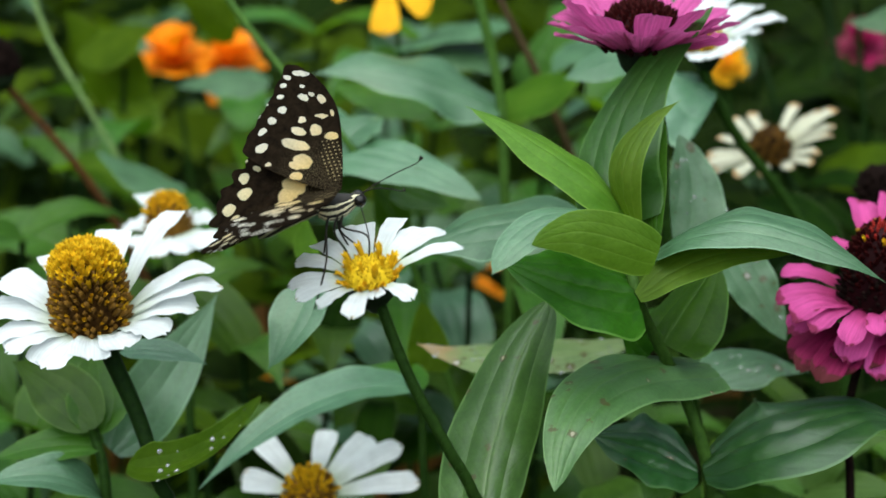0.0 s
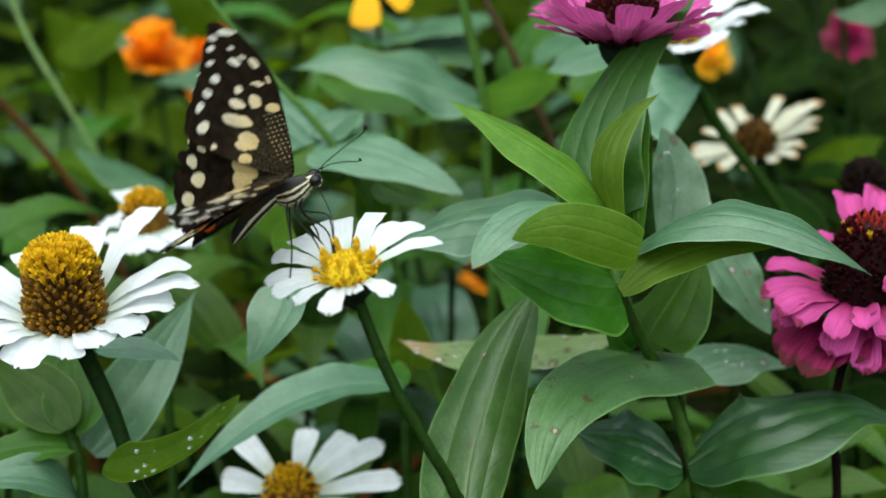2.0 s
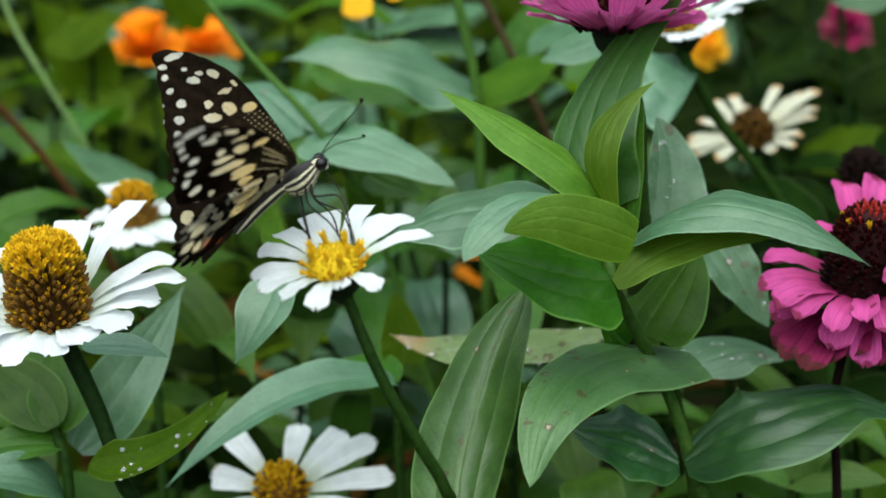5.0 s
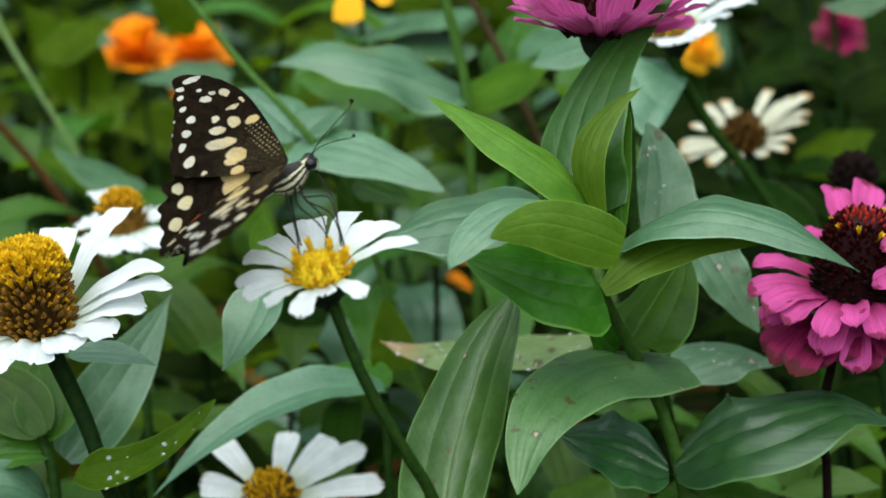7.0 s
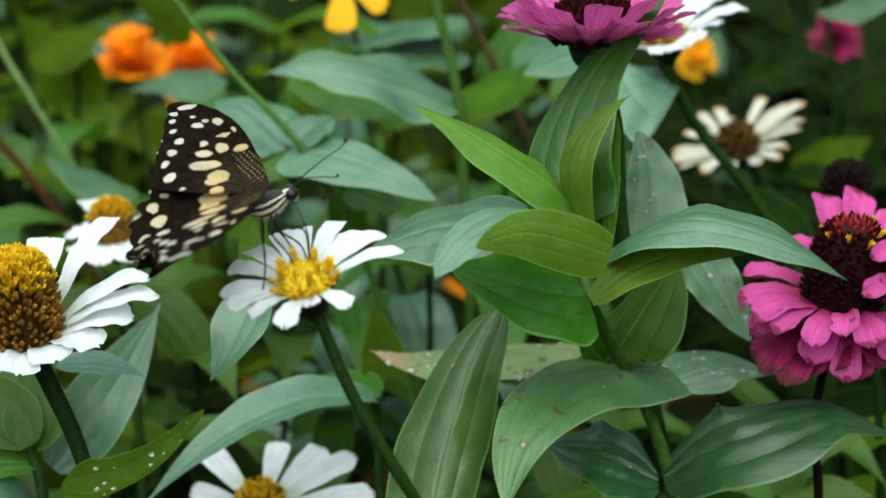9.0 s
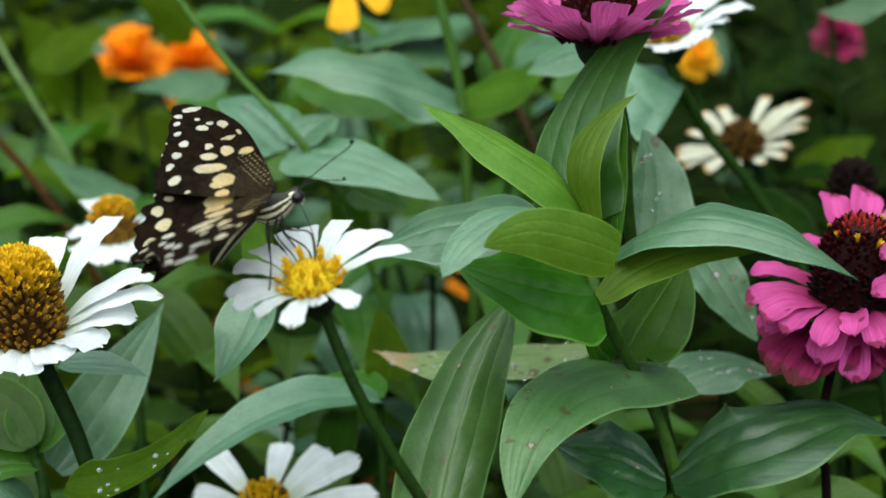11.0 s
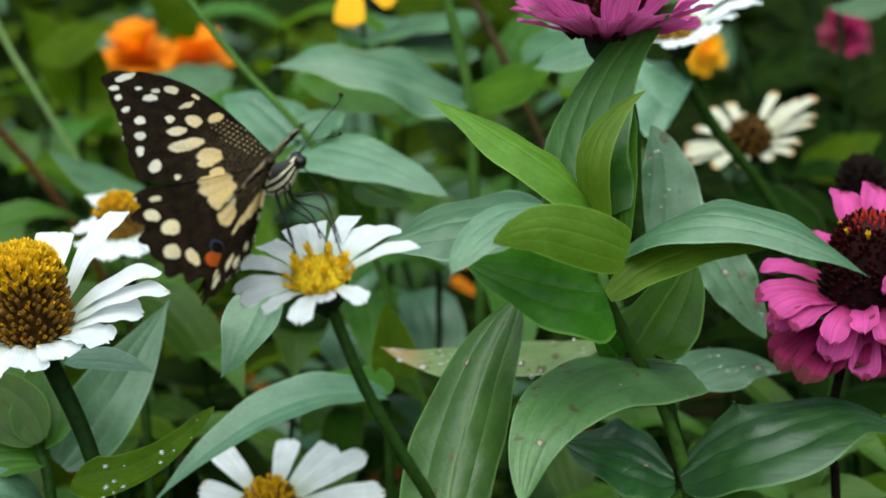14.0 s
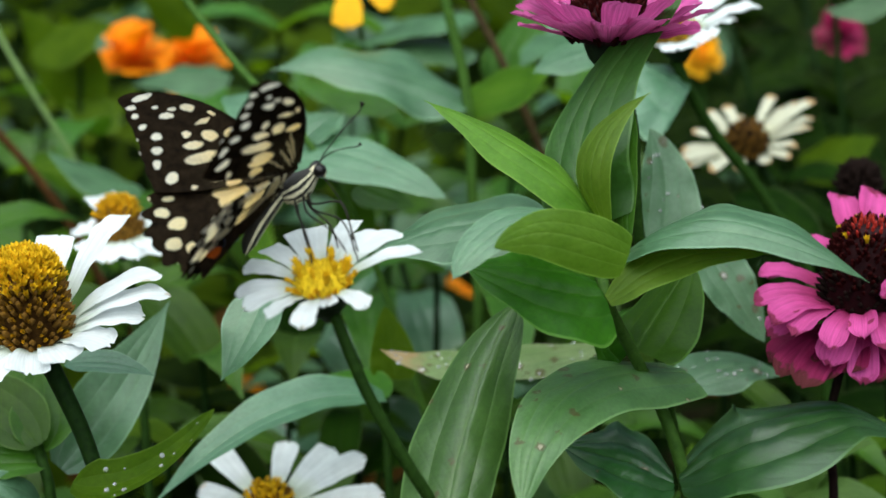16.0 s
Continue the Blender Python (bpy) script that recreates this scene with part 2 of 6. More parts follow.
FLORET = plain_material("yellow_floret", (0.60, 0.36, 0.008), (0.80, 0.53, 0.02), 0.55, 600, share=0.2)
FLORET_GOLD = plain_material("golden_floret", (0.55, 0.30, 0.01), (0.76, 0.46, 0.015), 0.6, 600, share=0.15)
CHAFF = plain_material("brown_chaff", (0.05, 0.022, 0.003), (0.23, 0.115, 0.013), 0.7, 500)
CHAFF_COCOA = plain_material("dark_brown_chaff", (0.014, 0.006, 0.002), (0.06, 0.028, 0.005), 0.75, 600, spec=0.04)
DISC_YELLOW = plain_material("disc_base", (0.40, 0.26, 0.006), (0.64, 0.45, 0.015), 0.7, 700)
DISC_RED = plain_material("dark_red_disc", (0.008, 0.001, 0.002), (0.02, 0.002, 0.003), 0.65, 700)
CHAFF_RED = plain_material("red_chaff", (0.008, 0.001, 0.001), (0.036, 0.004, 0.004), 0.7, 700, spec=0.03)
CHAFF_DARK = plain_material("blackish_chaff", (0.004, 0.002, 0.002), (0.014, 0.008, 0.006), 0.8, 500, spec=0.04)
RED_TIP = plain_material("red_floret", (0.14, 0.006, 0.006), (0.28, 0.018, 0.008), 0.6, 700)
SEPAL = plain_material("dark_sepal", (0.006, 0.012, 0.005), (0.014, 0.026, 0.010), 0.6, 700)
SOIL = plain_material("garden_soil", (0.010, 0.010, 0.005), (0.03, 0.026, 0.012), 0.95, 60, 1.0, spec=0.0)
DROP, _n, _l, _p = material("water_drop")
_p.inputs["Base Color"].default_value = (1, 1, 1, 1)
_p.inputs["Roughness"].default_value, _p.inputs["IOR"].default_value = 0.02, 1.33
_p.inputs["Transmission Weight"].default_value = 0.8


# ---- shapes ----
def part(name, bm, mat, parent, label="", smooth=True):
    """One mesh object under a thing or part. The mesh is given in the parent's space."""
    me = bpy.data.meshes.new(name)
    bm.to_mesh(me)
    bm.free()
    me.materials.append(mat)
    if smooth:
        me.shade_smooth()
    ob = new(name, me)
    ob.parent = parent
    if label:
        tagged(ob, label)
    return ob


GROUPS = {"white_zinnia": "white zinnias in the bed", "pink_zinnia": "pink zinnias in the bed", "orange_cosmos": "orange cosmos in the bed",
          "seed_head": "dried seed heads", "zinnia_plant": "zinnia plants", "leafy_plant": "leafy plants between the flowers", "garden_stem": "bare stems in the bed"}


def thing(name, label, category, place=(0, 0, 0), group="", kind=""):
    ob = new(name)
    ob.empty_display_size = 0.01
    ob.location = place
    return tagged(ob, label, category, group or GROUPS.get(name, ""), kind)


def bezier(a, b, c, s):
    """A curve from a through b to c."""
    k = 2 * b - 0.5 * (a + c)
    return (1 - s) ** 2 * a + 2 * s * (1 - s) * k + s * s * c


RIBBED = (-1, -0.8, -0.62, -0.53, -0.46, -0.39, -0.28, -0.15, -0.06, 0, 0.06, 0.15, 0.28, 0.39, 0.46, 0.53, 0.62, 0.8, 1)


def sheet(bm, a, b, c, width, facing, profile, fold=0.15, curl=0.0, wave=0.04, rows=14, cols=8, seed=0, twist=0.0, groove=0.0, teeth=0.0):
    """A leaf or petal blade along the curve a-b-c, its upper face towards facing. profile(s): half width from 0 to 1."""
    a, b, c, face = Vector(a), Vector(b), Vector(c), Vector(facing).normalized()
    uv = bm.loops.layers.uv.verify()
    rng = random.Random(seed)
    ph, fr = rng.random() * 6.28, 2.0 + 2 * rng.random()
    across = RIBBED if groove else [2 * j / cols - 1 for j in range(cols + 1)]
    grid = []
    for i in range(rows + 1):
        s = i / rows
        p = bezier(a, b, c, s)
        along = (bezier(a, b, c, min(1, s + 0.01)) - bezier(a, b, c, max(0, s - 0.01))).normalized()
        side = along.cross(face)
        side = side.normalized() if side.length > 1e-6 else Vector((1, 0, 0))
        up = side.cross(along).normalized()
        if twist:
            turn = Matrix.Rotation(twist * (s - 0.3), 3, along)
            side, up = turn @ side, turn @ up
        w = 0.5 * width * profile(s)
        line = []
        for u in across:
            ang = u * curl
            x = math.sin(ang) / curl if abs(curl) > 1e-3 else u
            z = (1 - math.cos(ang)) / curl if abs(curl) > 1e-3 else 0
            lift = fold * abs(u) ** 1.3 + z - groove * (math.exp(-((u / 0.07) ** 2)) + 0.7 * math.exp(-(((abs(u) - 0.46) / 0.09) ** 2))) + wave * u * u * math.sin(fr * 6.28 * s + ph + (1.3 if u > 0 else 0))
            nick = teeth * width * max(0.0, (s - 0.72) / 0.28) ** 2 * (0.5 + 0.5 * math.cos(4.7 * u + ph))
            line.append((bm.verts.new(p + side * (w * x) + up * (w * lift) - along * nick), u, s))
        grid.append(line)
    for i in range(rows):
        for j in range(len(across) - 1):
            quad = [grid[i][j], grid[i][j + 1], grid[i + 1][j + 1], grid[i + 1][j]]
            f = bm.faces.new([q[0] for q in quad])
            for loop, q in zip(f.loops, quad):
                loop[uv].uv = (q[1], q[2])
    return bm


def leaf_profile(s):
    return max(0.015, (math.sin(math.pi * min(1, (s + 0.03)) ** 0.72)) ** 0.85 * (1.0 if s < 0.5 else 1.0)) if s < 1 else 0.01


def broad_profile(s):
    return max(0.02, (math.sin(math.pi * (0.06 + 0.94 * s) ** 0.55)) ** 0.7) if s < 1 else 0.01


def petal_profile(s):
    return 0.34 + 0.66 * math.sin(min(1.0, s * 1.25) * math.pi / 2) if s < 0.86 else max(0.18, math.sqrt(max(0, 1 - ((s - 0.80) / 0.205) ** 2)))


def oval_profile(s):
    return max(0.02, math.sin(math.pi * (0.15 + 0.85 * s)) ** 0.5) if s < 1 else 0.01


def boat_profile(s):
    return max(0.02, math.sqrt(min(1.0, s / 0.2)) * (1 - s) ** 0.55)


serial = 0


def leaf(parent, mat, a, b, c, width, facing, fold=0.18, curl=0.0, profile=leaf_profile, wave=0.05, name="leaf", label="", twist=0.0, rows=20, cols=10, groove=0.03, drops=0):
    global serial
    serial += 1
    o = parent.location
    bm = bmesh.new()
    sheet(bm, Vector(a) - o, Vector(b) - o, Vector(c) - o, width, facing, profile, fold, curl, wave, rows, cols, serial, twist, groove)
    ob = part(name, bm, mat, parent, label)
    strew(ob, Vector(facing), drops, random.Random(serial))
    return ob


def blade(parent, mat, line, left, right, face, profile=leaf_profile, groove=0.03, wave=0.05, drops=0, label="", rows=26):
    """A leaf along a bent midrib; left and right give each half's width and its tilt against the upper face, in degrees."""
    global serial
    serial += 1
    rng = random.Random(serial)
    o, face = parent.location, Vector(face).normalized()
    pts = smooth_line(line, 12)
    bm = bmesh.new()
    uv = bm.loops.layers.uv.verify()
    ph, fr = rng.random() * 6.28, 1.6 + 1.6 * rng.random()
    grid = []
    for i in range(rows + 1):
        s = i / rows
        k = min(int(s * (len(pts) - 1)), len(pts) - 2)
        p = pts[k].lerp(pts[k + 1], s * (len(pts) - 1) - k)
        along = (pts[min(k + 2, len(pts) - 1)] - pts[max(k - 1, 0)]).normalized()
        side = along.cross(face).normalized()
        up = side.cross(along).normalized()
        full = 0.5 * (left[0] + right[0]) * profile(s)
        ring = []
        for u in RIBBED:
            w, tilt = (left if u < 0 else right)
            w, tilt = w * profile(s), radians(tilt)
            reach = (u * u + 0.012) ** 0.5 - 0.1095
            z = math.sin(tilt) * w * reach - 0.07 * w * abs(u) ** 3
            z += full * (wave * u * u * math.sin(fr * 6.28 * s + ph + (1.9 if u > 0 else 0)) - groove * (math.exp(-((u / 0.06) ** 2)) + 0.7 * math.exp(-(((abs(u) - 0.46) / 0.08) ** 2))))
            z += full * 0.012 * math.sin(u * 9 + s * 40) * (1 - abs(u))
            ring.append((bm.verts.new(p - o + side * (math.cos(tilt) * w * u) + up * z), u, s))
        grid.append(ring)
    for r0, r1 in zip(grid, grid[1:]):
        for j in range(len(RIBBED) - 1):
            quad = [r0[j], r0[j + 1], r1[j + 1], r1[j]]
            f = bm.faces.new([q[0] for q in quad])
            for loop, q in zip(f.loops, quad):
                loop[uv].uv = (q[1], q[2])
    ob = part("leaf", bm, mat, parent, label)
    strew(ob, face, drops, rng)
    return ob


def strew(ob, face, drops, rng):
    """Beads of water on a leaf."""
    for v in rng.sample(list(ob.data.vertices)[40:-40], drops):
        d = new("drop", DROP_MESH)
        d.parent = ob
        up = v.normal if v.normal.dot(face) > 0 else -v.normal
        k = rng.uniform(0.3, 1.0)
        d.matrix_local = Matrix.Translation(v.co) @ up.to_track_quat("Z", "Y").to_matrix().to_4x4() @ Matrix.Diagonal((k, k, k, 1))


def drop_mesh():
    """A flat bead of water."""
    bm = bmesh.new()
    bmesh.ops.create_icosphere(bm, subdivisions=2, radius=0.0008)
    for v in bm.verts:
        v.co.z = max(v.co.z * 0.7, -0.0001)
    me = bpy.data.meshes.new("drop")
    bm.to_mesh(me)
    bm.free()
    me.materials.append(DROP)
    me.shade_smooth()
    return me


DROP_MESH = drop_mesh()


def tube(bm, points, radii, sides=8):
    """A round stem along points."""
    pts = [Vector(p) for p in points]
    rings = []
    ref = Vector((0.3, 1, 0.1)).normalized()
    for i, p in enumerate(pts):
        d = (pts[min(i + 1, len(pts) - 1)] - pts[max(i - 1, 0)]).normalized()
        e1 = d.cross(ref).normalized()
        e2 = d.cross(e1)
        rings.append([bm.verts.new(p + radii[i] * (math.cos(k * 6.2832 / sides) * e1 + math.sin(k * 6.2832 / sides) * e2)) for k in range(sides)])
    for r0, r1 in zip(rings, rings[1:]):
        for k in range(sides):
            bm.faces.new((r0[k], r0[(k + 1) % sides], r1[(k + 1) % sides], r1[k]))
    bm.faces.new(rings[0])
    bm.faces.new(list(reversed(rings[-1])))
    return bm


def smooth_line(points, steps=6):
    """A smooth line through the points."""
    p = [Vector(q) for q in points]
    p = [2 * p[0] - p[1]] + p + [2 * p[-1] - p[-2]]
    out = []
    for i in range(1, len(p) - 2):
        for k in range(steps):
            t = k / steps
            out.append(0.5 * (2 * p[i] + (p[i + 1] - p[i - 1]) * t + (2 * p[i - 1] - 5 * p[i] + 4 * p[i + 1] - p[i + 2]) * t * t + (3 * p[i] - p[i - 1] - 3 * p[i + 1] + p[i + 2]) * t ** 3))
    out.append(p[-2])
    return out


def stem(parent, mat, points, r0, r1, name="stem", hairy=False, label=""):
    o = parent.location
    line = [p - o for p in smooth_line(points)]
    n = len(line)
    bm = tube(bmesh.new(), line, [r0 + (r1 - r0) * i / (n - 1) for i in range(n)])
    if hairy:
        rng = random.Random(n)
        for i in range(700):
            k = rng.random() * (n - 1.01)
            p = line[int(k)].lerp(line[int(k) + 1], k % 1)
            d = Vector((rng.gauss(0, 1), rng.gauss(0, 1), rng.gauss(0, 0.4))).normalized()
            r = r0 + (r1 - r0) * k / (n - 1)
            q = p + d * r * 0.9
            e = d.cross(Vector((0, 0, 1))).normalized() * 0.00008
            bm.faces.new([bm.verts.new(v) for v in (q - e, q + e, q + d * 0.0013)])
    return part(name, bm, mat, parent, label)


def floret_mesh(name, mat, length=0.0042, r=0.0008):
    """A small tube that opens into five lobes."""
    bm = bmesh.new()
    low = [bm.verts.new((r * 0.6 * math.cos(k * 1.2566), r * 0.6 * math.sin(k * 1.2566), 0)) for k in range(5)]
    top = [bm.verts.new((r * math.cos(k * 1.2566), r * math.sin(k * 1.2566), length * 0.8)) for k in range(5)]
    for k in range(5):
        j = (k + 1) % 5
        bm.faces.new((low[k], low[j], top[j], top[k]))
        m = (top[k].co + top[j].co) / 2
        tip = bm.verts.new((m.x * 1.6, m.y * 1.6, length))
        bm.faces.new((top[k], top[j], tip))
    me = bpy.data.meshes.new(name)
    bm.to_mesh(me)
    bm.free()
    me.materials.append(mat)
    me.shade_smooth()
    return me


def chaff_mesh(name, mat, length=0.003, r=0.0006):
    """A small pointed bract."""
    bm = bmesh.new()
    low = [bm.verts.new((r * math.cos(k * 1.5708), r * math.sin(k * 1.5708), -0.0006)) for k in range(4)]
    mid = [bm.verts.new((1.1 * r * math.cos(k * 1.5708), 1.1 * r * math.sin(k * 1.5708), length * 0.6)) for k in range(4)]
    tip = bm.verts.new((0, 0, length))
    for k in range(4):
        j = (k + 1) % 4
        bm.faces.new((low[k], low[j], mid[j], mid[k]))
        bm.faces.new((mid[k], mid[j], tip))
    me = bpy.data.meshes.new(name)
    bm.to_mesh(me)
    bm.free()
    me.materials.append(mat)
    me.shade_smooth()
    return me


FLORET_MESH = floret_mesh("floret", FLORET)
GOLD_MESH = floret_mesh("golden_floret", FLORET_GOLD, 0.0036, 0.0007)
CHAFF_MESH = chaff_mesh("chaff", CHAFF)
RED_MESH = chaff_mesh("red_chaff", CHAFF_RED)
DARK_MESH = chaff_mesh("dark_chaff", CHAFF_DARK)
RED_TOP_MESH = chaff_mesh("red_top", RED_TIP)
SPIKE_MESH = chaff_mesh("yellow_chaff", DISC_YELLOW, 0.0026, 0.0007)


def frame_of(axis):
    """A turn whose z is the axis and whose x points to the viewer's right as far as it can."""
    z = Vector(axis).normalized()
    y = z.cross(Vector((1, 0, 0))).normalized()
    x = y.cross(z).normalized()
    return Matrix((x, y, z)).transposed().to_4x4()


def flower(parent, place, axis, petals, petal_mat, width, disc_r, disc_h, disc_mat, crowd, petal_lift=0.1, droop=0.12, petal_label="", sepals=True, seed=1, fold=0.12, untidy=0.05, blunt=0.6, teeth=0.2, cup=1.0):
    """A daisy-like head: petals are (degrees, length, lift); crowd lists (mesh, count, share from, share to, tilt) on the dome."""
    m = Matrix.Translation(Vector(place) - parent.location) @ frame_of(axis)
    rng = random.Random(seed)
    bm = bmesh.new()
    rings, segs = 8, 20
    rows = []
    for i in range(rings + 1):
        a = i / rings * math.pi / 2
        rr, hh = disc_r * math.cos(a) ** blunt, disc_h * math.sin(a)
        rows.append([bm.verts.new(m @ Vector((max(rr, 1e-5) * math.cos(k * 6.28319 / segs), max(rr, 1e-5) * math.sin(k * 6.28319 / segs), hh))) for k in range(segs)])
    for r0, r1 in zip(rows, rows[1:]):
        for k in range(segs):
            bm.faces.new((r0[k], r0[(k + 1) % segs], r1[(k + 1) % segs], r1[k]))
    disc = part("disc", bm, disc_mat, parent)
    for mesh, count, low, high, size in crowd:
        for i in range(count):
            share = low + (high - low) * (i + 0.5) / count
            a = share * math.pi / 2
            az = i * 2.39996 + rng.random() * 0.3
            rr, hh = disc_r * math.cos(a) ** blunt, disc_h * math.sin(a)
            d = Vector((math.cos(az) * math.cos(a) * disc_h, math.sin(az) * math.cos(a) * disc_h, max(0.15, math.sin(a)) * disc_r)).normalized()
            d = (d + Vector((0, 0, 0.7)) + 0.12 * Vector((rng.gauss(0, 1), rng.gauss(0, 1), 0))).normalized()
            ob = new("floret", mesh)
            ob.parent = disc
            k = size * rng.uniform(0.8, 1.15)
            ob.matrix_local = m @ Matrix.Translation((rr * math.cos(az), rr * math.sin(az), hh - 0.0004)) @ d.to_track_quat("Z", "X").to_matrix().to_4x4() @ Matrix.Diagonal((k, k, k, 1))
    for i, (deg, length, lift) in enumerate(petals):
        a = radians(deg)
        out = Vector((math.cos(a), math.sin(a), 0))
        p0 = out * disc_r * 0.85
        reach = length - disc_r * 0.85
        up = lift + petal_lift + rng.gauss(0, untidy)
        p1 = p0 + out * reach * 0.55 + Vector((0, 0, (up * 0.62 + droop) * reach))
        p2 = p0 + out * reach + Vector((0, 0, up * reach))
        w = width * rng.uniform(0.88, 1.1)
        bm = bmesh.new()
        sheet(bm, m @ p0, m @ p1, m @ p2, w, m.to_3x3() @ (Vector((0, 0, 1)) + 0.12 * Vector((rng.gauss(0, 1), rng.gauss(0, 1), 0))), petal_profile, fold, 0.0, 0.07, 14, 8, i + 31 * seed, rng.gauss(0, 0.12), 0.0, teeth)
        part("petal", bm, petal_mat, parent, petal_label)
    if sepals:
        bm = bmesh.new()
        rows = []
        for i, (rr, hh) in enumerate(((cup * disc_r * 0.95, 0.0), (cup * disc_r * 1.0, -0.002), (cup * disc_r * 0.8, -0.005), (cup * disc_r * 0.4, -0.0075), (0.0012, -0.009))):
            rows.append([bm.verts.new(m @ Vector((rr * (1 + 0.05 * (k % 2)) * math.cos(k * 6.28319 / 24), rr * (1 + 0.05 * (k % 2)) * math.sin(k * 6.28319 / 24), hh))) for k in range(24)])
        for r0, r1 in zip(rows, rows[1:]):
            for k in range(24):
                bm.faces.new((r0[(k + 1) % 24], r0[k], r1[k], r1[(k + 1) % 24]))
        part("calyx", bm, SEPAL, parent, "dark green scaly calyx")
    return m


# ---- ground ----
bm = bmesh.new()
N = 90
vs = {}
for i in range(N + 1):
    for j in range(N + 1):
        x, y = (i / N - 0.5) * 2, (j / N - 0.5) * 2
        gx, gy = math.copysign(abs(x) ** 3 * 150 + abs(x) * 1.2, x), math.copysign(abs(y) ** 3 * 150 + abs(y) * 1.2, y)
        vs[i, j] = bm.verts.new((gx, gy, 0.02 * noise.noise((gx * 6, gy * 6, 0)) + 0.01 * noise.noise((gx * 23, gy * 23, 3))))
for i in range(N):
    for j in range(N):
        bm.faces.new((vs[i, j], vs[i + 1, j], vs[i + 1, j + 1], vs[i, j + 1]))
ground = part("ground", bm, SOIL, None)
tagged(ground, "dark bare soil of the flower bed", "ground", kind="structure")

# ---- white zinnia under the butterfly ----
white = thing("white_zinnia", "white zinnia with a yellow disc on a bent green stem", "flower", (0.0103, 0.2894, 0.5285))
stem(white, STEM, [(0.0103, 0.2894, 0.5285), (0.0088, 0.3125, 0.599), (0.0068, 0.3144, 0.6117), (0.0008, 0.3148, 0.6235), (-0.0063, 0.3161, 0.6375), (-0.0108, 0.3182, 0.648), (-0.0143, 0.32, 0.6577)], 0.0015, 0.0013, hairy=True)
flower(white, (-0.0165, 0.3211, 0.6632), (-0.142, -0.173, 0.975), [(19, 0.0229, 0), (44, 0.0239, 0), (75, 0.0261, 0), (95, 0.0237, 0), (109, 0.023, 0), (131, 0.0205, 0), (152, 0.0205, 0), (177, 0.0193, 0), (-163, 0.0176, 0), (-136, 0.0156, 0), (-101, 0.0175, 0), (-82, 0.009, 0), (-46, 0.0145, 0), (59, 0.0237, 0)], PETAL_WHITE, 0.0054, 0.0056, 0.0042, DISC_YELLOW, [(SPIKE_MESH, 170, 0.0, 1.0, 0.45), (GOLD_MESH, 16, 0.0, 0.2, 0.8), (FLORET_MESH, 9, 0.4, 0.8, 0.95)], 0.0, 0.10, seed=2)

# ---- tall-coned white zinnia ----
cone = thing("white_zinnia", "ageing white zinnia with a tall brown and yellow cone", "flower", (-0.0697, 0.3285, 0.4918))
stem(cone, STEM_DARK, [(-0.0697, 0.3285, 0.4918), (-0.0719, 0.3553, 0.5715), (-0.0759, 0.3589, 0.5885), (-0.0808, 0.3633, 0.6048), (-0.0869, 0.3663, 0.6201), (-0.0895, 0.3669, 0.627)], 0.0016, 0.0025)
flower(cone, (-0.0915, 0.3673, 0.6307), (-0.02, -0.053, 0.998), [(12, 0.0345, 0.22), (26, 0.034, 0.32), (2, 0.028, 0.14), (-22, 0.0225, 0.06), (-52, 0.018, -0.02), (-82, 0.0185, -0.1), (-112, 0.023, -0.12), (-138, 0.025, -0.05), (-160, 0.026, 0.0), (178, 0.027, 0.16), (160, 0.0275, 0.42), (125, 0.024, 0.62), (84, 0.027, 0.78), (50, 0.033, 0.8)], PETAL_WHITE, 0.0111, 0.0086, 0.0200, CHAFF_COCOA, [(CHAFF_MESH, 200, 0.0, 0.66, 1.15), (GOLD_MESH, 130, 0.03, 0.55, 0.62), (FLORET_MESH, 230, 0.5, 1.0, 0.9)], 0.0, 0.10, seed=3, untidy=0.03, blunt=0.4, teeth=0.08)

# ---- low white zinnia ----
low_white = thing("white_zinnia", "low white zinnia with browned petal tips", "flower", (-0.041, 0.391, 0.4331))
stem(low_white, STEM, [(-0.041, 0.391, 0.4331), (-0.0401, 0.4101, 0.5069), (-0.0412, 0.4157, 0.5449)], 0.0019, 0.0017)
flower(low_white, (-0.041, 0.4154, 0.5496), (-0.03, -0.493, 0.87), [(131, 0.029, 0), (79, 0.0241, 0), (49, 0.0283, 0), (28, 0.0324, 0), (6, 0.0343, 0), (163, 0.0238, 0), (-161, 0.0244, 0), (-122, 0.024, 0), (-83, 0.0256, 0), (-53, 0.0274, 0), (-23, 0.0317, 0)], PETAL_WHITE, 0.0080, 0.0072, 0.008, CHAFF, [(CHAFF_MESH, 110, 0.0, 0.6, 0.8), (GOLD_MESH, 30, 0.2, 0.6, 0.8), (FLORET_MESH, 44, 0.55, 1.0, 0.8)], 0.0, 0.06, seed=4)

# ---- small white zinnia behind the cone ----
back_white = thing("white_zinnia", "small white zinnia with a golden cone behind others", "flower", (-0.0822, 0.4218, 0.4291))
stem(back_white, STEM, [(-0.0822, 0.4218, 0.4291), (-0.0853, 0.4609, 0.5394), (-0.0892, 0.4801, 0.6001)], 0.0018, 0.0015)
flower(back_white, (-0.0921, 0.4845, 0.611), (-0.05, -0.062, 0.997), [(-26, 0.0222, 0), (31, 0.0175, 0), (79, 0.0167, 0), (113, 0.0341, 0), (143, 0.0208, 0), (177, 0.0164, 0), (-130, 0.017, 0), (-94, 0.0204, 0), (-67, 0.0232, 0), (-47, 0.0246, 0)], PETAL_WHITE, 0.010, 0.0062, 0.011, CHAFF, [(CHAFF_MESH, 60, 0.0, 0.55, 1.0), (GOLD_MESH, 60, 0.4, 1.0, 1.0)], 0.0, 0.08, seed=5)

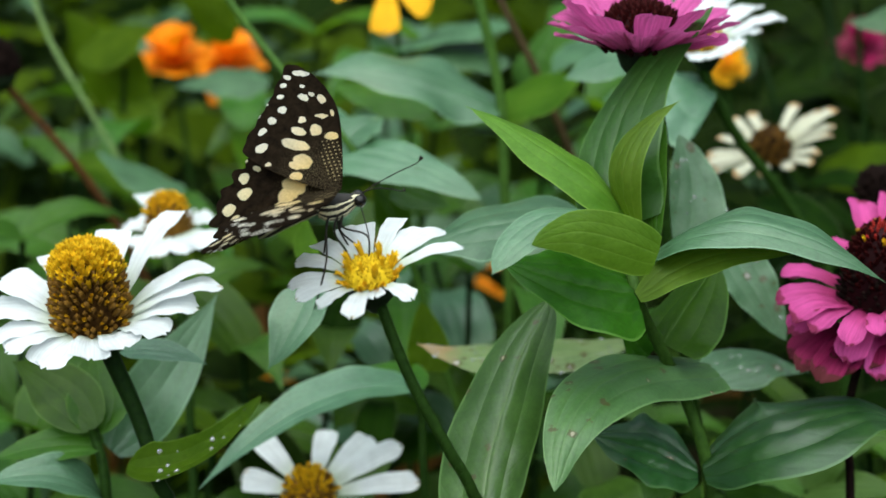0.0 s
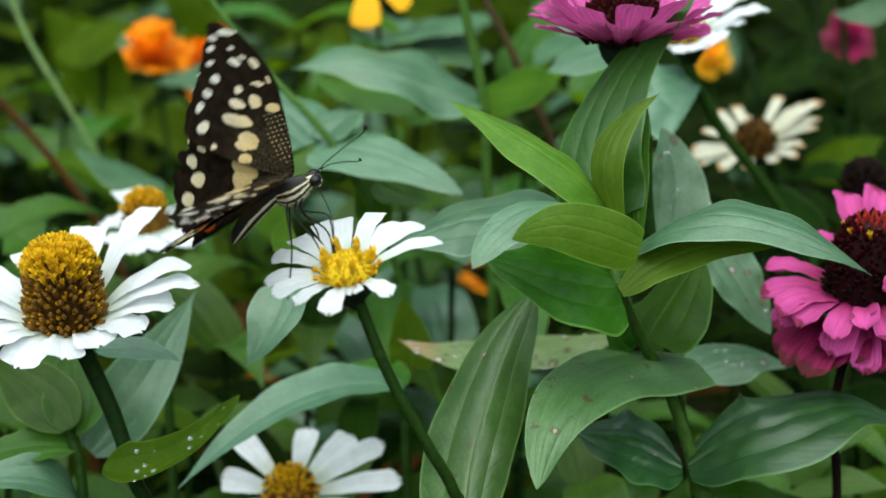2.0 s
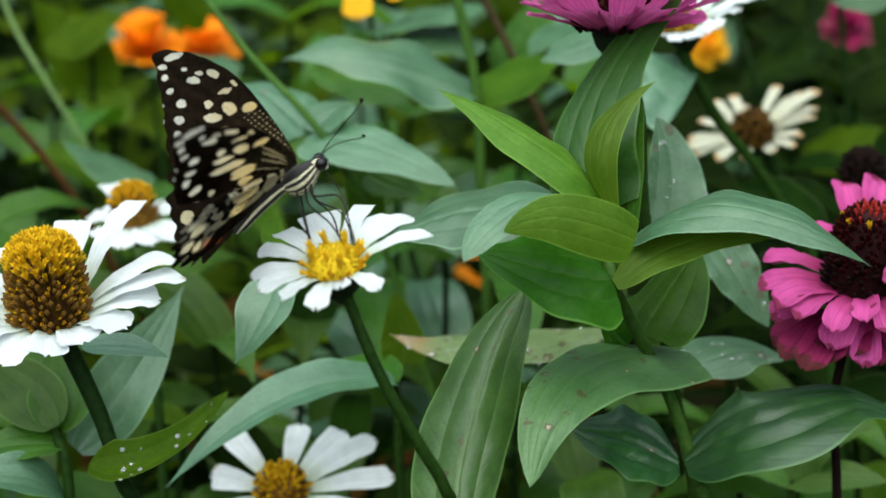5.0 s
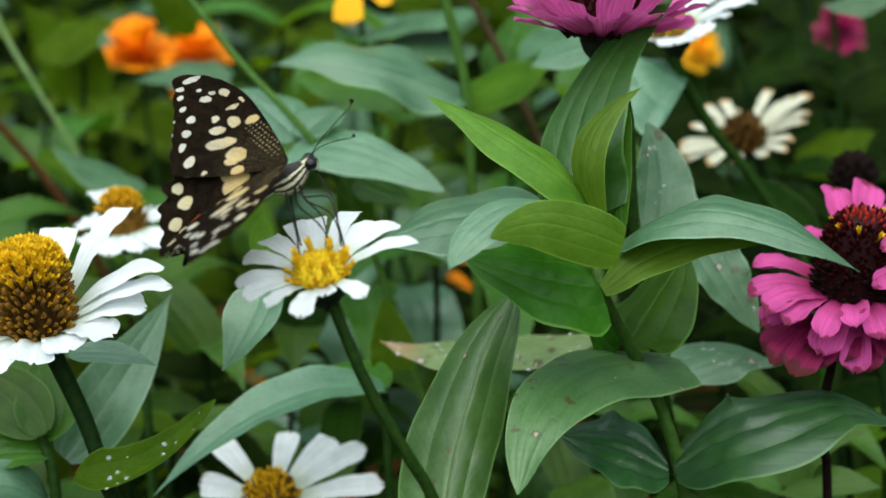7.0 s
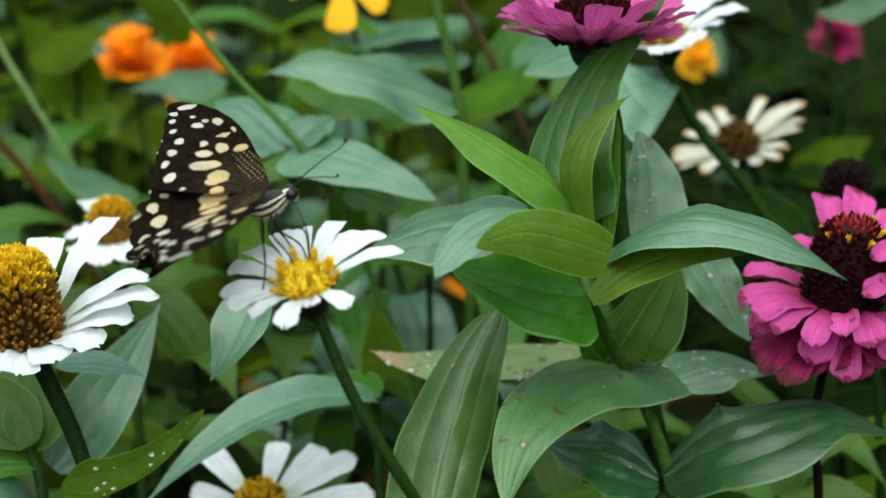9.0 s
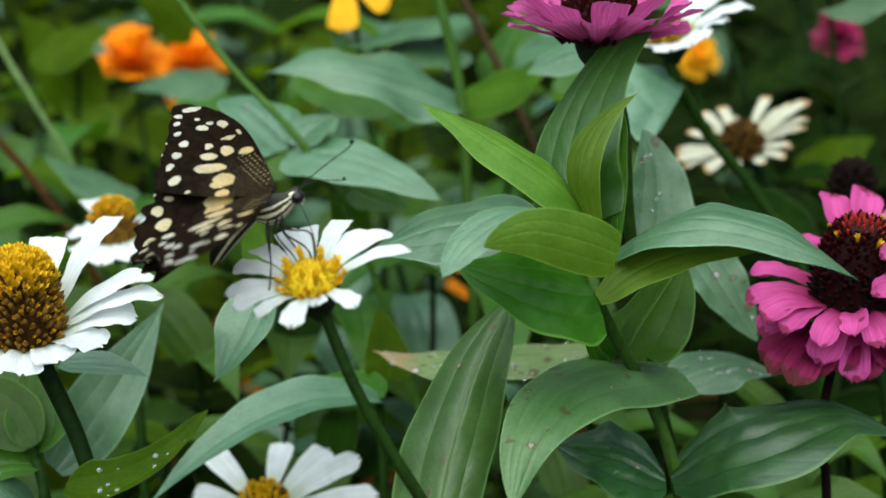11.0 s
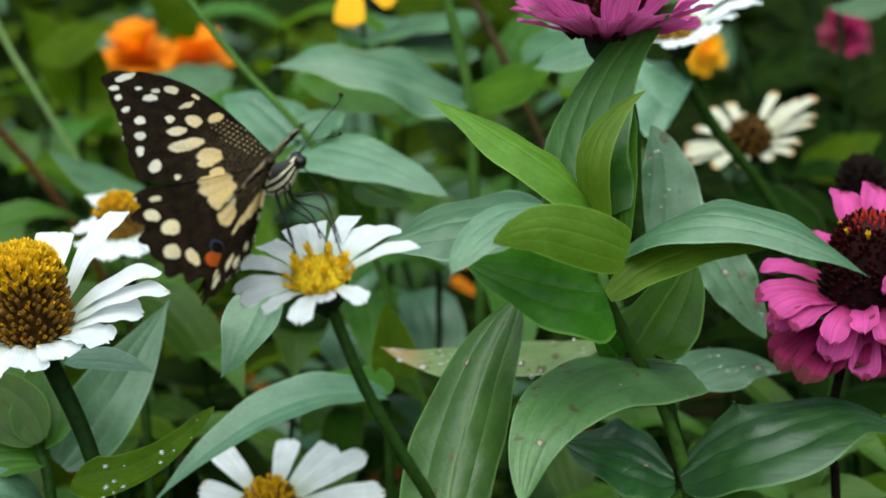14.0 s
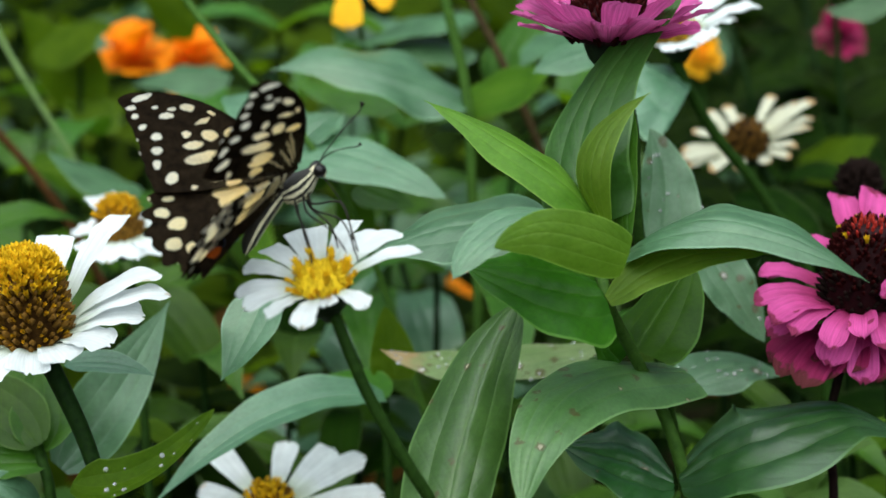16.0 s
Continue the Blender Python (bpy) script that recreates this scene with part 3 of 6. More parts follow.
# ---- pink zinnia ----
pink = thing("pink_zinnia", "deep pink zinnia with a dark red cone and drooping petals", "flower", (0.1152, 0.3441, 0.4772))
stem(pink, CHAFF_DARK, [(0.1152, 0.3441, 0.4772), (0.1152, 0.3777, 0.5683), (0.1139, 0.3819, 0.5841), (0.1132, 0.3846, 0.5934), (0.1173, 0.3893, 0.6157)], 0.0013, 0.0012)
flower(pink, (0.1201, 0.3897, 0.6273), (0, -0.106, 0.994), [(112, 0.0284, 0), (139, 0.0268, 0.1), (157, 0.0275, 0.06), (-175, 0.0290, 0.12), (-154, 0.0297, 0), (-138, 0.0296, 0), (-120, 0.0292, 0), (-104, 0.0267, 0), (-87, 0.0246, 0), (-68, 0.0234, 0), (-27, 0.025, 0), (8, 0.0287, 0), (40, 0.0365, 0)], PETAL_PINK, 0.0077, 0.0098, 0.0225, DISC_RED, [(DARK_MESH, 130, 0.0, 0.35, 1.0), (RED_MESH, 280, 0.2, 0.8, 0.9), (RED_TOP_MESH, 40, 0.66, 1.0, 0.75), (FLORET_MESH, 9, 0.60, 0.72, 0.75)], -0.05, 0.14, seed=6, teeth=0.1, untidy=0.22, fold=0.4)
flower(pink, (0.1204, 0.3884, 0.6214), (0, -0.106, 0.994), [(174, 0.0245, 0), (-161, 0.0272, 0), (-145, 0.0303, 0), (-133, 0.0298, 0), (-126, 0.0252, 0), (-112, 0.022, 0), (-94, 0.021, 0), (-76, 0.0199, 0), (-50, 0.0192, 0), (-15, 0.0232, 0)], PETAL_PINK_OLD, 0.0086, 0.0085, 0.004, DISC_RED, [], -0.30, 0.16, sepals=True, seed=7, teeth=0.06, untidy=0.15, fold=0.35)
flower(pink, (0.1201, 0.3904, 0.629), (0, -0.106, 0.994), [(87, 0.0365, 0), (72, 0.04, 0), (112, 0.0229, 0), (52, 0.0335, 0)], PETAL_PINK, 0.0105, 0.0085, 0.004, DISC_RED, [], 0.34, 0.05, sepals=False, seed=8, teeth=0.06, untidy=0.08, fold=0.25)
flower(pink, (0.1203, 0.389, 0.6242), (0.02, -0.106, 0.994), [(-155, 0.0297, 0), (-122, 0.0261, 0), (-102, 0.0236, 0), (-68, 0.0213, 0)], PETAL_PINK, 0.0088, 0.0090, 0.004, DISC_RED, [], -0.16, 0.2, sepals=False, seed=14, teeth=0.12, untidy=0.25, fold=0.35)
# two short inner petals that curl in front of its cone
for root, bend, tip, broad in (((0.011, -0.006, 0.0075), (0.0075, -0.0125, 0.0100), (0.0005, -0.0135, 0.0070), 0.0062), ((0.0095, -0.005, 0.0150), (0.0080, -0.0105, 0.0185), (0.0025, -0.0115, 0.0160), 0.0056)):
    bm = bmesh.new()
    o = Vector((0.1201, 0.3897, 0.6273)) - pink.location
    sheet(bm, o + Vector(root), o + Vector(bend), o + Vector(tip), broad, Vector((0.1, -0.5, 0.85)), petal_profile, 0.35, 0.0, 0.08, 14, 8, int(broad * 1e5), 0.1, 0.0, 0.06)
    part("petal", bm, PETAL_PINK, pink)

# ---- mauve zinnia above ----
mauve = thing("pink_zinnia", "pale mauve-pink zinnia with a dark red disc", "flower", (0.0734, 0.3519, 0.4698))
stem(mauve, STEM, [(0.0844, 0.3715, 0.4515), (0.0818, 0.4079, 0.5497), (0.0747, 0.4089, 0.5842), (0.0637, 0.4092, 0.6383), (0.0617, 0.4153, 0.6667), (0.0576, 0.4158, 0.6814), (0.0532, 0.4123, 0.6912)], 0.0017, 0.0017)
flower(mauve, (0.0536, 0.4113, 0.6926), (0.03, 0.078, 0.997), [(360 / 15 * i, 0.0275 - 0.0015 * (i % 3), 0.06 * (i % 2)) for i in range(15)], PETAL_MAUVE, 0.0098, 0.0098, 0.011, DISC_RED, [(RED_MESH, 220, 0.0, 1.0, 1.2)], 0.38, 0.0, seed=9, cup=0.6, teeth=0.06, untidy=0.09, fold=0.25)
flower(mauve, (0.0536, 0.4116, 0.6935), (0.03, 0.078, 0.997), [(360 / 11 * i + 9, 0.0245, 0.05 * (i % 2)) for i in range(11)], PETAL_MAUVE, 0.0098, 0.0085, 0.004, DISC_RED, [], 0.68, -0.08, sepals=False, seed=10, teeth=0.06, untidy=0.09, fold=0.25)

# ---- half-seen white zinnia ----
side_white = thing("white_zinnia", "white zinnia with a golden disc and dark calyx", "flower", (0.1646, 0.4616, 0.3941))
stem(side_white, STEM, [(0.1646, 0.4616, 0.3941), (0.1426, 0.5101, 0.5676), (0.1239, 0.5153, 0.6072), (0.1039, 0.5148, 0.6327), (0.0936, 0.513, 0.6496), (0.0886, 0.5128, 0.6597)], 0.0018, 0.0021)
flower(side_white, (0.0889, 0.5125, 0.6669), (-0.281, -0.067, 0.957), [(11, 0.0298, 0), (-7, 0.0201, 0), (-52, 0.0164, 0), (-73, 0.0163, 0), (-96, 0.0139, 0), (-140, 0.0092, 0), (148, 0.0144, 0), (48, 0.0343, 0), (71, 0.04, 0), (82, 0.04, 0), (93, 0.04, 0), (110, 0.0323, 0)], PETAL_WHITE, 0.0105, 0.0058, 0.005, CHAFF, [(CHAFF_MESH, 40, 0.0, 1.0, 0.8), (GOLD_MESH, 40, 0.0, 1.0, 0.8)], 0.06, 0.08, seed=11)

# ---- fading cream zinnia ----
faded = thing("cream_zinnia", "fading cream zinnia with browning petals and brown disc", "flower", (0.1559, 0.5093, 0.3521))
stem(faded, STEM_DARK, [(0.1559, 0.5093, 0.3521), (0.1512, 0.5704, 0.53), (0.1454, 0.5792, 0.5785), (0.1352, 0.5821, 0.599)], 0.0021, 0.002)
flower(faded, (0.1294, 0.5814, 0.6052), (-0.05, -0.256, 0.965), [(36, 0.0383, 0), (17, 0.028, 0), (-24, 0.0175, 0), (-63, 0.0139, 0), (-109, 0.0152, 0), (-141, 0.0203, 0), (-161, 0.0249, 0), (171, 0.0248, 0), (142, 0.0222, 0), (110, 0.0242, 0), (88, 0.0294, 0), (68, 0.0308, 0), (51, 0.034, 0), (-171, 0.0259, 0), (27, 0.032, 0.2), (60, 0.030, 0.25), (99, 0.026, 0.2), (126, 0.022, 0.2), (-4, 0.020, 0.1), (157, 0.022, 0.15), (43, 0.035, 0.15)], PETAL_CREAM, 0.0048, 0.0066, 0.009, CHAFF, [(CHAFF_MESH, 60, 0.0, 1.0, 1.3), (DARK_MESH, 80, 0.0, 1.0, 1.3)], 0.0, 0.06, seed=12, untidy=0.12, fold=0.3)
blade(faded, LEAF_BLUE, [(0.0914, 0.5019, 0.6508), (0.0859, 0.5034, 0.6543), (0.0797, 0.5069, 0.6576), (0.0718, 0.5112, 0.6600)], (0.0263, -9), (0.0171, -14), (0.30, -0.36, 0.88), profile=broad_profile)


# ---- cosmos and far blooms ----
def cosmos(name, label, place, axis, r, mat, n, foot, double=False, seed=1, stem_mat=STEM, wide=1.0, heart=FLORET_GOLD, turn=0):
    t = thing(name, label, "flower", foot)
    stem(t, stem_mat, [foot, (Vector(foot) + Vector(place)) / 2 + Vector((0.01, 0, 0)), Vector(place) - 0.006 * Vector(axis)], 0.0016, 0.0013)
    rng = random.Random(seed)
    petals = [(360 / n * i + turn + rng.gauss(0, 6), r * rng.uniform(0.9, 1.08), rng.gauss(0, 0.08)) for i in range(n)]
    flower(t, place, axis, petals, mat, 4.9 * r / n * wide, r * 0.2, r * 0.12, heart, [(GOLD_MESH, 24, 0, 1, 1.0)] if heart is FLORET_GOLD else [], 0.15, 0.05, seed=seed, fold=0.05)
    if double:
        for k, (lift, reach) in enumerate(((0.4, 0.9), (0.8, 0.75), (1.5, 0.6))):
            petals = [(360 / n * i + 25 + 20 * k + rng.gauss(0, 10), r * reach * rng.uniform(0.75, 1.0), rng.gauss(0, 0.2)) for i in range(n)]
            flower(t, Vector(place) + 0.003 * (k + 1) * Vector(axis), axis, petals, mat, 4.2 * r / n, r * 0.15, r * 0.08, heart, [], lift, 0.05, sepals=False, seed=seed + 1 + k, fold=0.05)
    return t


cosmos("orange_cosmos", "bright orange double cosmos among green leaves", (-0.1416, 0.7961, 0.5815), (-0.101, -0.146, 0.984), 0.021, PETAL_ORANGE, 8, (-0.1411, 0.7347, 0.3493), True, 21, heart=PETAL_ORANGE)
cosmos("orange_cosmos", "bright orange double cosmos among green leaves", (-0.1192, 0.835, 0.5709), (0.202, -0.212, 0.956), 0.021, PETAL_ORANGE, 8, (-0.1139, 0.7606, 0.3334), True, 23, heart=PETAL_ORANGE)
cosmos("orange_cosmos", "small orange cosmos half hidden by leaves", (-0.1164, 0.81, 0.5625), (0.108, -0.457, 0.883), 0.013, PETAL_ORANGE, 8, (-0.1082, 0.7433, 0.344), False, 25)
cosmos("orange_cosmos", "orange cosmos far behind the zinnias", (0.15, 0.7966, 0.5826), (0, -0.738, 0.675), 0.0115, PETAL_YELLOW, 8, (0.1585, 0.726, 0.3546), True, 27, heart=PETAL_ORANGE)
cosmos("yellow_cosmos", "golden yellow cosmos with broad petals", (-0.023, 0.6503, 0.661), (-0.1, -0.767, 0.633), 0.0275, PETAL_YELLOW, 6, (-0.0159, 0.5877, 0.4394), False, 29, wide=0.52, turn=22)
cosmos("magenta_flower", "dark magenta flower far behind", (0.2557, 0.9259, 0.5556), (0.108, -0.317, 0.942), 0.019, PETAL_MAGENTA, 9, (0.2611, 0.8384, 0.2856), True, 31, wide=0.6, heart=DISC_RED)
cosmos("orange_cosmos", "orange cosmos low among the stems", (0.0332, 0.8266, 0.4433), (0, -0.588, 0.809), 0.014, PETAL_ORANGE, 8, (0.034, 0.7825, 0.281), False, 33)
cosmos("orange_cosmos", "orange cosmos low among the stems", (-0.1022, 0.8484, 0.3639), (0, -0.588, 0.809), 0.012, PETAL_ORANGE, 8, (-0.1043, 0.8251, 0.2528), False, 35)


def seed_head(label, place, foot, r, stem_mat):
    t = thing("seed_head", label, "seed head", foot)
    stem(t, stem_mat, [foot, (Vector(foot) * 0.5 + Vector(place) * 0.5) + Vector((0.004, 0, 0.01)), place], 0.0017, 0.0015)
    flower(t, place, (0, -0.034, 0.999), [], CHAFF_DARK, 0.01, r, r * 1.4, CHAFF_DARK, [(DARK_MESH, 110, 0, 1, 1.3)], seed=41)


seed_head("dried dark brown seed head on a reddish stem", (-0.1796, 0.6014, 0.6336), (-0.1162, 0.6299, 0.4905), 0.008, STEM_RED)
seed_head("dried blackish seed head beside the pink zinnia", (0.1461, 0.4888, 0.6216), (0.1641, 0.4603, 0.4711), 0.0055, STEM_DARK)

# ---- leafy zinnia shoot ----
shoot = thing("zinnia_shoot", "leafy green zinnia shoot with a hairy stem", "plant", (0.087, 0.3676, 0.4551))
stem(shoot, STEM_LIGHT, [(0.087, 0.3676, 0.4551), (0.0764, 0.3619, 0.5706), (0.0732, 0.3629, 0.5812), (0.0696, 0.3656, 0.5957), (0.0644, 0.3679, 0.6093), (0.0571, 0.3633, 0.6245), (0.0518, 0.3572, 0.6360), (0.0480, 0.3525, 0.6456), (0.0475, 0.3590, 0.6509), (0.0482, 0.3669, 0.6573)], 0.0020, 0.0013, hairy=True, label="hairy green stem")
blade(shoot, LEAF_YOUNG, [(0.0488, 0.3660, 0.6577), (0.0411, 0.3657, 0.6674), (0.0329, 0.3672, 0.6736), (0.0237, 0.3733, 0.6780), (0.0149, 0.3793, 0.6818), (0.0058, 0.3838, 0.6848)], (0.0083, -13), (0.0084, -13), (0.21, -0.28, 0.94), profile=leaf_profile)
blade(shoot, LEAF_SHEEN, [(0.0465, 0.3697, 0.6563), (0.0428, 0.3746, 0.6656), (0.0445, 0.3838, 0.6751), (0.0502, 0.3933, 0.6854), (0.0592, 0.3996, 0.6958), (0.0713, 0.4017, 0.7068)], (0.0115, -3), (0.0143, -3), (-0.57, -0.40, 0.71), profile=broad_profile)
blade(shoot, LEAF_YOUNG, [(0.0486, 0.3639, 0.6578), (0.0451, 0.3635, 0.6674), (0.0451, 0.3653, 0.6747), (0.0480, 0.3688, 0.6808), (0.0531, 0.3718, 0.6855), (0.0597, 0.3733, 0.6895)], (0.0078, -7), (0.0063, -9), (-0.69, -0.27, 0.67), profile=leaf_profile)
blade(shoot, LEAF, [(0.0536, 0.3646, 0.6544), (0.0532, 0.3725, 0.6633), (0.0544, 0.3805, 0.6723), (0.0560, 0.3862, 0.6786), (0.0572, 0.3887, 0.6822)], (0.0056, -7), (0.0044, -10), (-0.72, -0.49, 0.50), profile=leaf_profile)
blade(shoot, LEAF_YOUNG, [(0.0516, 0.3431, 0.6600), (0.0425, 0.3370, 0.6659), (0.0327, 0.3332, 0.6697), (0.0258, 0.3311, 0.6696), (0.0204, 0.3294, 0.6680)], (0.0074, -4), (0.0061, -5), (0.42, -0.87, 0.25), profile=broad_profile, groove=0.015)
blade(shoot, LEAF_BLUE, [(0.0361, 0.3451, 0.6697), (0.0255, 0.3380, 0.6707), (0.0177, 0.3316, 0.6679), (0.0137, 0.3282, 0.6647), (0.0111, 0.3259, 0.6617)], (0.0045, -4), (0.0061, -3), (-0.12, -0.38, 0.92), profile=leaf_profile)
blade(shoot, LEAF_BLUE, [(0.0522, 0.3581, 0.6542), (0.0598, 0.3517, 0.6626), (0.0710, 0.3451, 0.6680), (0.0843, 0.3401, 0.6665), (0.0955, 0.3371, 0.6620), (0.1050, 0.3365, 0.6554)], (0.0137, -10), (0.0088, -15), (-0.02, -0.13, 0.99), profile=leaf_profile)
blade(shoot, LEAF_YOUNG, [(0.0480, 0.3485, 0.6464), (0.0565, 0.3490, 0.6532), (0.0668, 0.3486, 0.6578), (0.0757, 0.3469, 0.6592), (0.0844, 0.3447, 0.6592)], (0.0070, 5), (0.0068, 5), (-0.33, -0.29, 0.90), profile=leaf_profile)
blade(shoot, LEAF_DEEP, [(0.0476, 0.3508, 0.6468), (0.0366, 0.3479, 0.6500), (0.0259, 0.3462, 0.6535), (0.0148, 0.3465, 0.6567)], (0.0172, -3), (0.0177, -3), (0.35, -0.22, 0.91), profile=broad_profile, groove=0.05)
blade(shoot, LEAF_DEEP, [(0.0574, 0.3657, 0.6252), (0.0623, 0.3719, 0.6298), (0.0693, 0.3823, 0.6345), (0.0748, 0.3903, 0.6383)], (0.0106, -12), (0.0126, -10), (-0.21, -0.26, 0.94), profile=broad_profile)
blade(shoot, LEAF_DEEP, [(0.0542, 0.3682, 0.6206), (0.0509, 0.3717, 0.6238), (0.0490, 0.3778, 0.6281)], (0.0052, 5), (0.0082, 3), (-0.82, -0.49, 0.31), profile=broad_profile)
blade(shoot, LEAF_BLUE, [(0.0375, 0.3907, 0.6491), (0.0252, 0.3950, 0.6489), (0.0118, 0.3984, 0.6462), (0.0012, 0.3991, 0.6424), (-0.0071, 0.3990, 0.6393)], (0.0148, -9), (0.0174, -8), (-0.26, -0.16, 0.95), profile=leaf_profile)
blade(shoot, LEAF_FOLD, [(0.0724, 0.3743, 0.6148), (0.0587, 0.3639, 0.6207), (0.0456, 0.3506, 0.6248), (0.0358, 0.3379, 0.6252), (0.0292, 0.3253, 0.6206), (0.0261, 0.3143, 0.6118)], (0.0128, -12), (0.0120, -13), (0.20, -0.02, 0.98), profile=broad_profile, groove=0.05)
blade(shoot, LEAF_SPOT, [(0.0775, 0.4105, 0.5923), (0.0900, 0.4174, 0.5936), (0.0990, 0.4213, 0.5928), (0.1120, 0.4245, 0.5878)], (0.0120, -6), (0.0093, -7), (0.12, -0.12, 0.98), profile=leaf_profile, drops=22)
blade(shoot, LEAF_RIB, [(0.0693, 0.3605, 0.5911), (0.0783, 0.3595, 0.5994), (0.0894, 0.3593, 0.6045), (0.1032, 0.3640, 0.6061), (0.1158, 0.3677, 0.6048), (0.1330, 0.3684, 0.5962)], (0.0228, -5), (0.0199, -6), (-0.28, 0.00, 0.96), profile=leaf_profile, groove=0.1, label="broad waxy leaf with lengthwise veins")
blade(shoot, LEAF_RIB, [(0.0684, 0.3620, 0.5894), (0.0579, 0.3624, 0.5957), (0.0486, 0.3634, 0.5979), (0.0389, 0.3660, 0.5987)], (0.0158, -1), (0.0181, -1), (0.31, -0.11, 0.95), profile=leaf_profile, groove=0.1)
leaf(shoot, LEAF_SPOT, (0.0733, 0.4318, 0.6275), (0.0752, 0.4392, 0.643), (0.0711, 0.446, 0.6572), 0.0205, (0.1, -0.45, 0.89), fold=0.1, drops=9, profile=broad_profile)
leaf(shoot, LEAF_SPOT, (0.087, 0.4358, 0.6241), (0.0952, 0.4289, 0.6121), (0.1031, 0.4209, 0.6004), 0.0192, (0.21, -0.57, 0.79), fold=0.1, drops=5, profile=broad_profile)

# ---- low leaves round the bed ----
upright = thing("zinnia_plant", "low zinnia plant with large upright spotted leaf", "plant", (0.0151, 0.3422, 0.4991))
stem(upright, STEM, [(0.0151, 0.3422, 0.4991), (0.0149, 0.3586, 0.553), (0.0135, 0.3613, 0.573)], 0.002, 0.0016)
blade(upright, LEAF_FEWSPOT, [(0.0090, 0.3174, 0.6005), (0.0110, 0.3297, 0.6095), (0.0143, 0.3411, 0.6166), (0.0203, 0.3597, 0.6254), (0.0286, 0.3779, 0.6332)], (0.0155, -21), (0.0105, -32), (-0.19, -0.40, 0.90), profile=oval_profile, groove=0.04, label="large upright leaf with a few brown spots")
blade(upright, LEAF_BROWN, [(0.0561, 0.4237, 0.5979), (0.0380, 0.4253, 0.5933), (0.0164, 0.4296, 0.5902), (0.0030, 0.4328, 0.5898), (-0.0086, 0.4370, 0.5918)], (0.0074, -14), (0.0164, -6), (-0.12, 0.02, 0.99), profile=leaf_profile, drops=40, label="browned leaf tip covered in pale specks")
leaf(upright, LEAF_BLUE, (0.0371, 0.4197, 0.5842), (0.0346, 0.4217, 0.589), (0.0271, 0.4275, 0.59), 0.0155, (0, -0.26, 0.97), fold=0.1)

creeper = thing("zinnia_plant", "zinnia plant with long bluish-green leaves", "plant", (-0.0044, 0.3979, 0.4501))
stem(creeper, STEM, [(-0.0044, 0.3979, 0.4501), (-0.0052, 0.4168, 0.5236), (-0.0069, 0.4331, 0.5774)], 0.0018, 0.0014)
leaf(creeper, LEAF_BLUE, (-0.0069, 0.4331, 0.5774), (-0.0381, 0.414, 0.5834), (-0.0711, 0.391, 0.5666), 0.0171, (-0.1, -0.26, 0.96), fold=0.25)
leaf(creeper, LEAF, (-0.0069, 0.4331, 0.5774), (-0.0154, 0.4486, 0.5756), (-0.0331, 0.4665, 0.5666), 0.0110, (-0.1, -0.26, 0.96), fold=0.2)
leaf(creeper, LEAF_YELLOW, (-0.0044, 0.4486, 0.5756), (-0.0053, 0.4527, 0.5857), (-0.0071, 0.4572, 0.5968), 0.0146, (0.1, -0.76, 0.65), fold=0.2, profile=broad_profile)
leaf(creeper, LEAF_BLUE, (-0.038, 0.4041, 0.6256), (-0.0417, 0.3926, 0.6185), (-0.0488, 0.3861, 0.6077), 0.0165, (-0.2, -0.48, 0.85), fold=0.2)
leaf(creeper, LEAF_YELLOW, (-0.0385, 0.4247, 0.6232), (-0.0415, 0.4318, 0.6275), (-0.0411, 0.4394, 0.6329), 0.0075, (0.1, -0.83, 0.55), fold=0.2)

curled = thing("zinnia_plant", "zinnia plant with a thin curled leaf holding drops", "plant", (-0.0961, 0.3581, 0.4851))
stem(curled, STEM, [(-0.0961, 0.3581, 0.4851), (-0.0956, 0.3803, 0.5667), (-0.0996, 0.3887, 0.5876)], 0.0017, 0.0014)
leaf(curled, LEAF_YELLOW, (-0.0837, 0.3587, 0.5934), (-0.0658, 0.3596, 0.5957), (-0.0506, 0.3833, 0.6009), 0.0140, (-0.1, -0.51, 0.85), fold=0.4, curl=0.3, drops=14, profile=boat_profile, label="thin curled leaf edged with drops")
leaf(curled, LEAF_DARK, (-0.0996, 0.3887, 0.5876), (-0.1126, 0.4019, 0.5934), (-0.1257, 0.405, 0.6011), 0.0190, (-0.1, -0.45, 0.89), fold=0.2)
leaf(curled, LEAF_DARK, (-0.0996, 0.3881, 0.5861), (-0.1008, 0.4043, 0.5919), (-0.1047, 0.4163, 0.6035), 0.0185, (0.1, -0.55, 0.82), fold=0.25)
leaf(curled, LEAF_BLUE, (-0.0983, 0.4039, 0.5717), (-0.084, 0.4159, 0.5881), (-0.0686, 0.4307, 0.6113), 0.0221, (0.25, -0.28, 0.93), fold=0.2)
leaf(curled, LEAF_BLUE, (-0.0895, 0.3881, 0.6128), (-0.0768, 0.3835, 0.6147), (-0.0642, 0.3777, 0.6136), 0.0085, (0, -0.35, 0.94), fold=0.1)
leaf(curled, LEAF, (-0.0972, 0.3869, 0.5831), (-0.1117, 0.3869, 0.5831), (-0.1294, 0.3854, 0.5794), 0.0145, (0, -0.26, 0.97), fold=0.2)
leaf(curled, LEAF_BLUE, (-0.0972, 0.3815, 0.5697), (-0.1091, 0.3752, 0.5807), (-0.1296, 0.374, 0.5778), 0.0158, (0, -0.26, 0.97), fold=0.2)

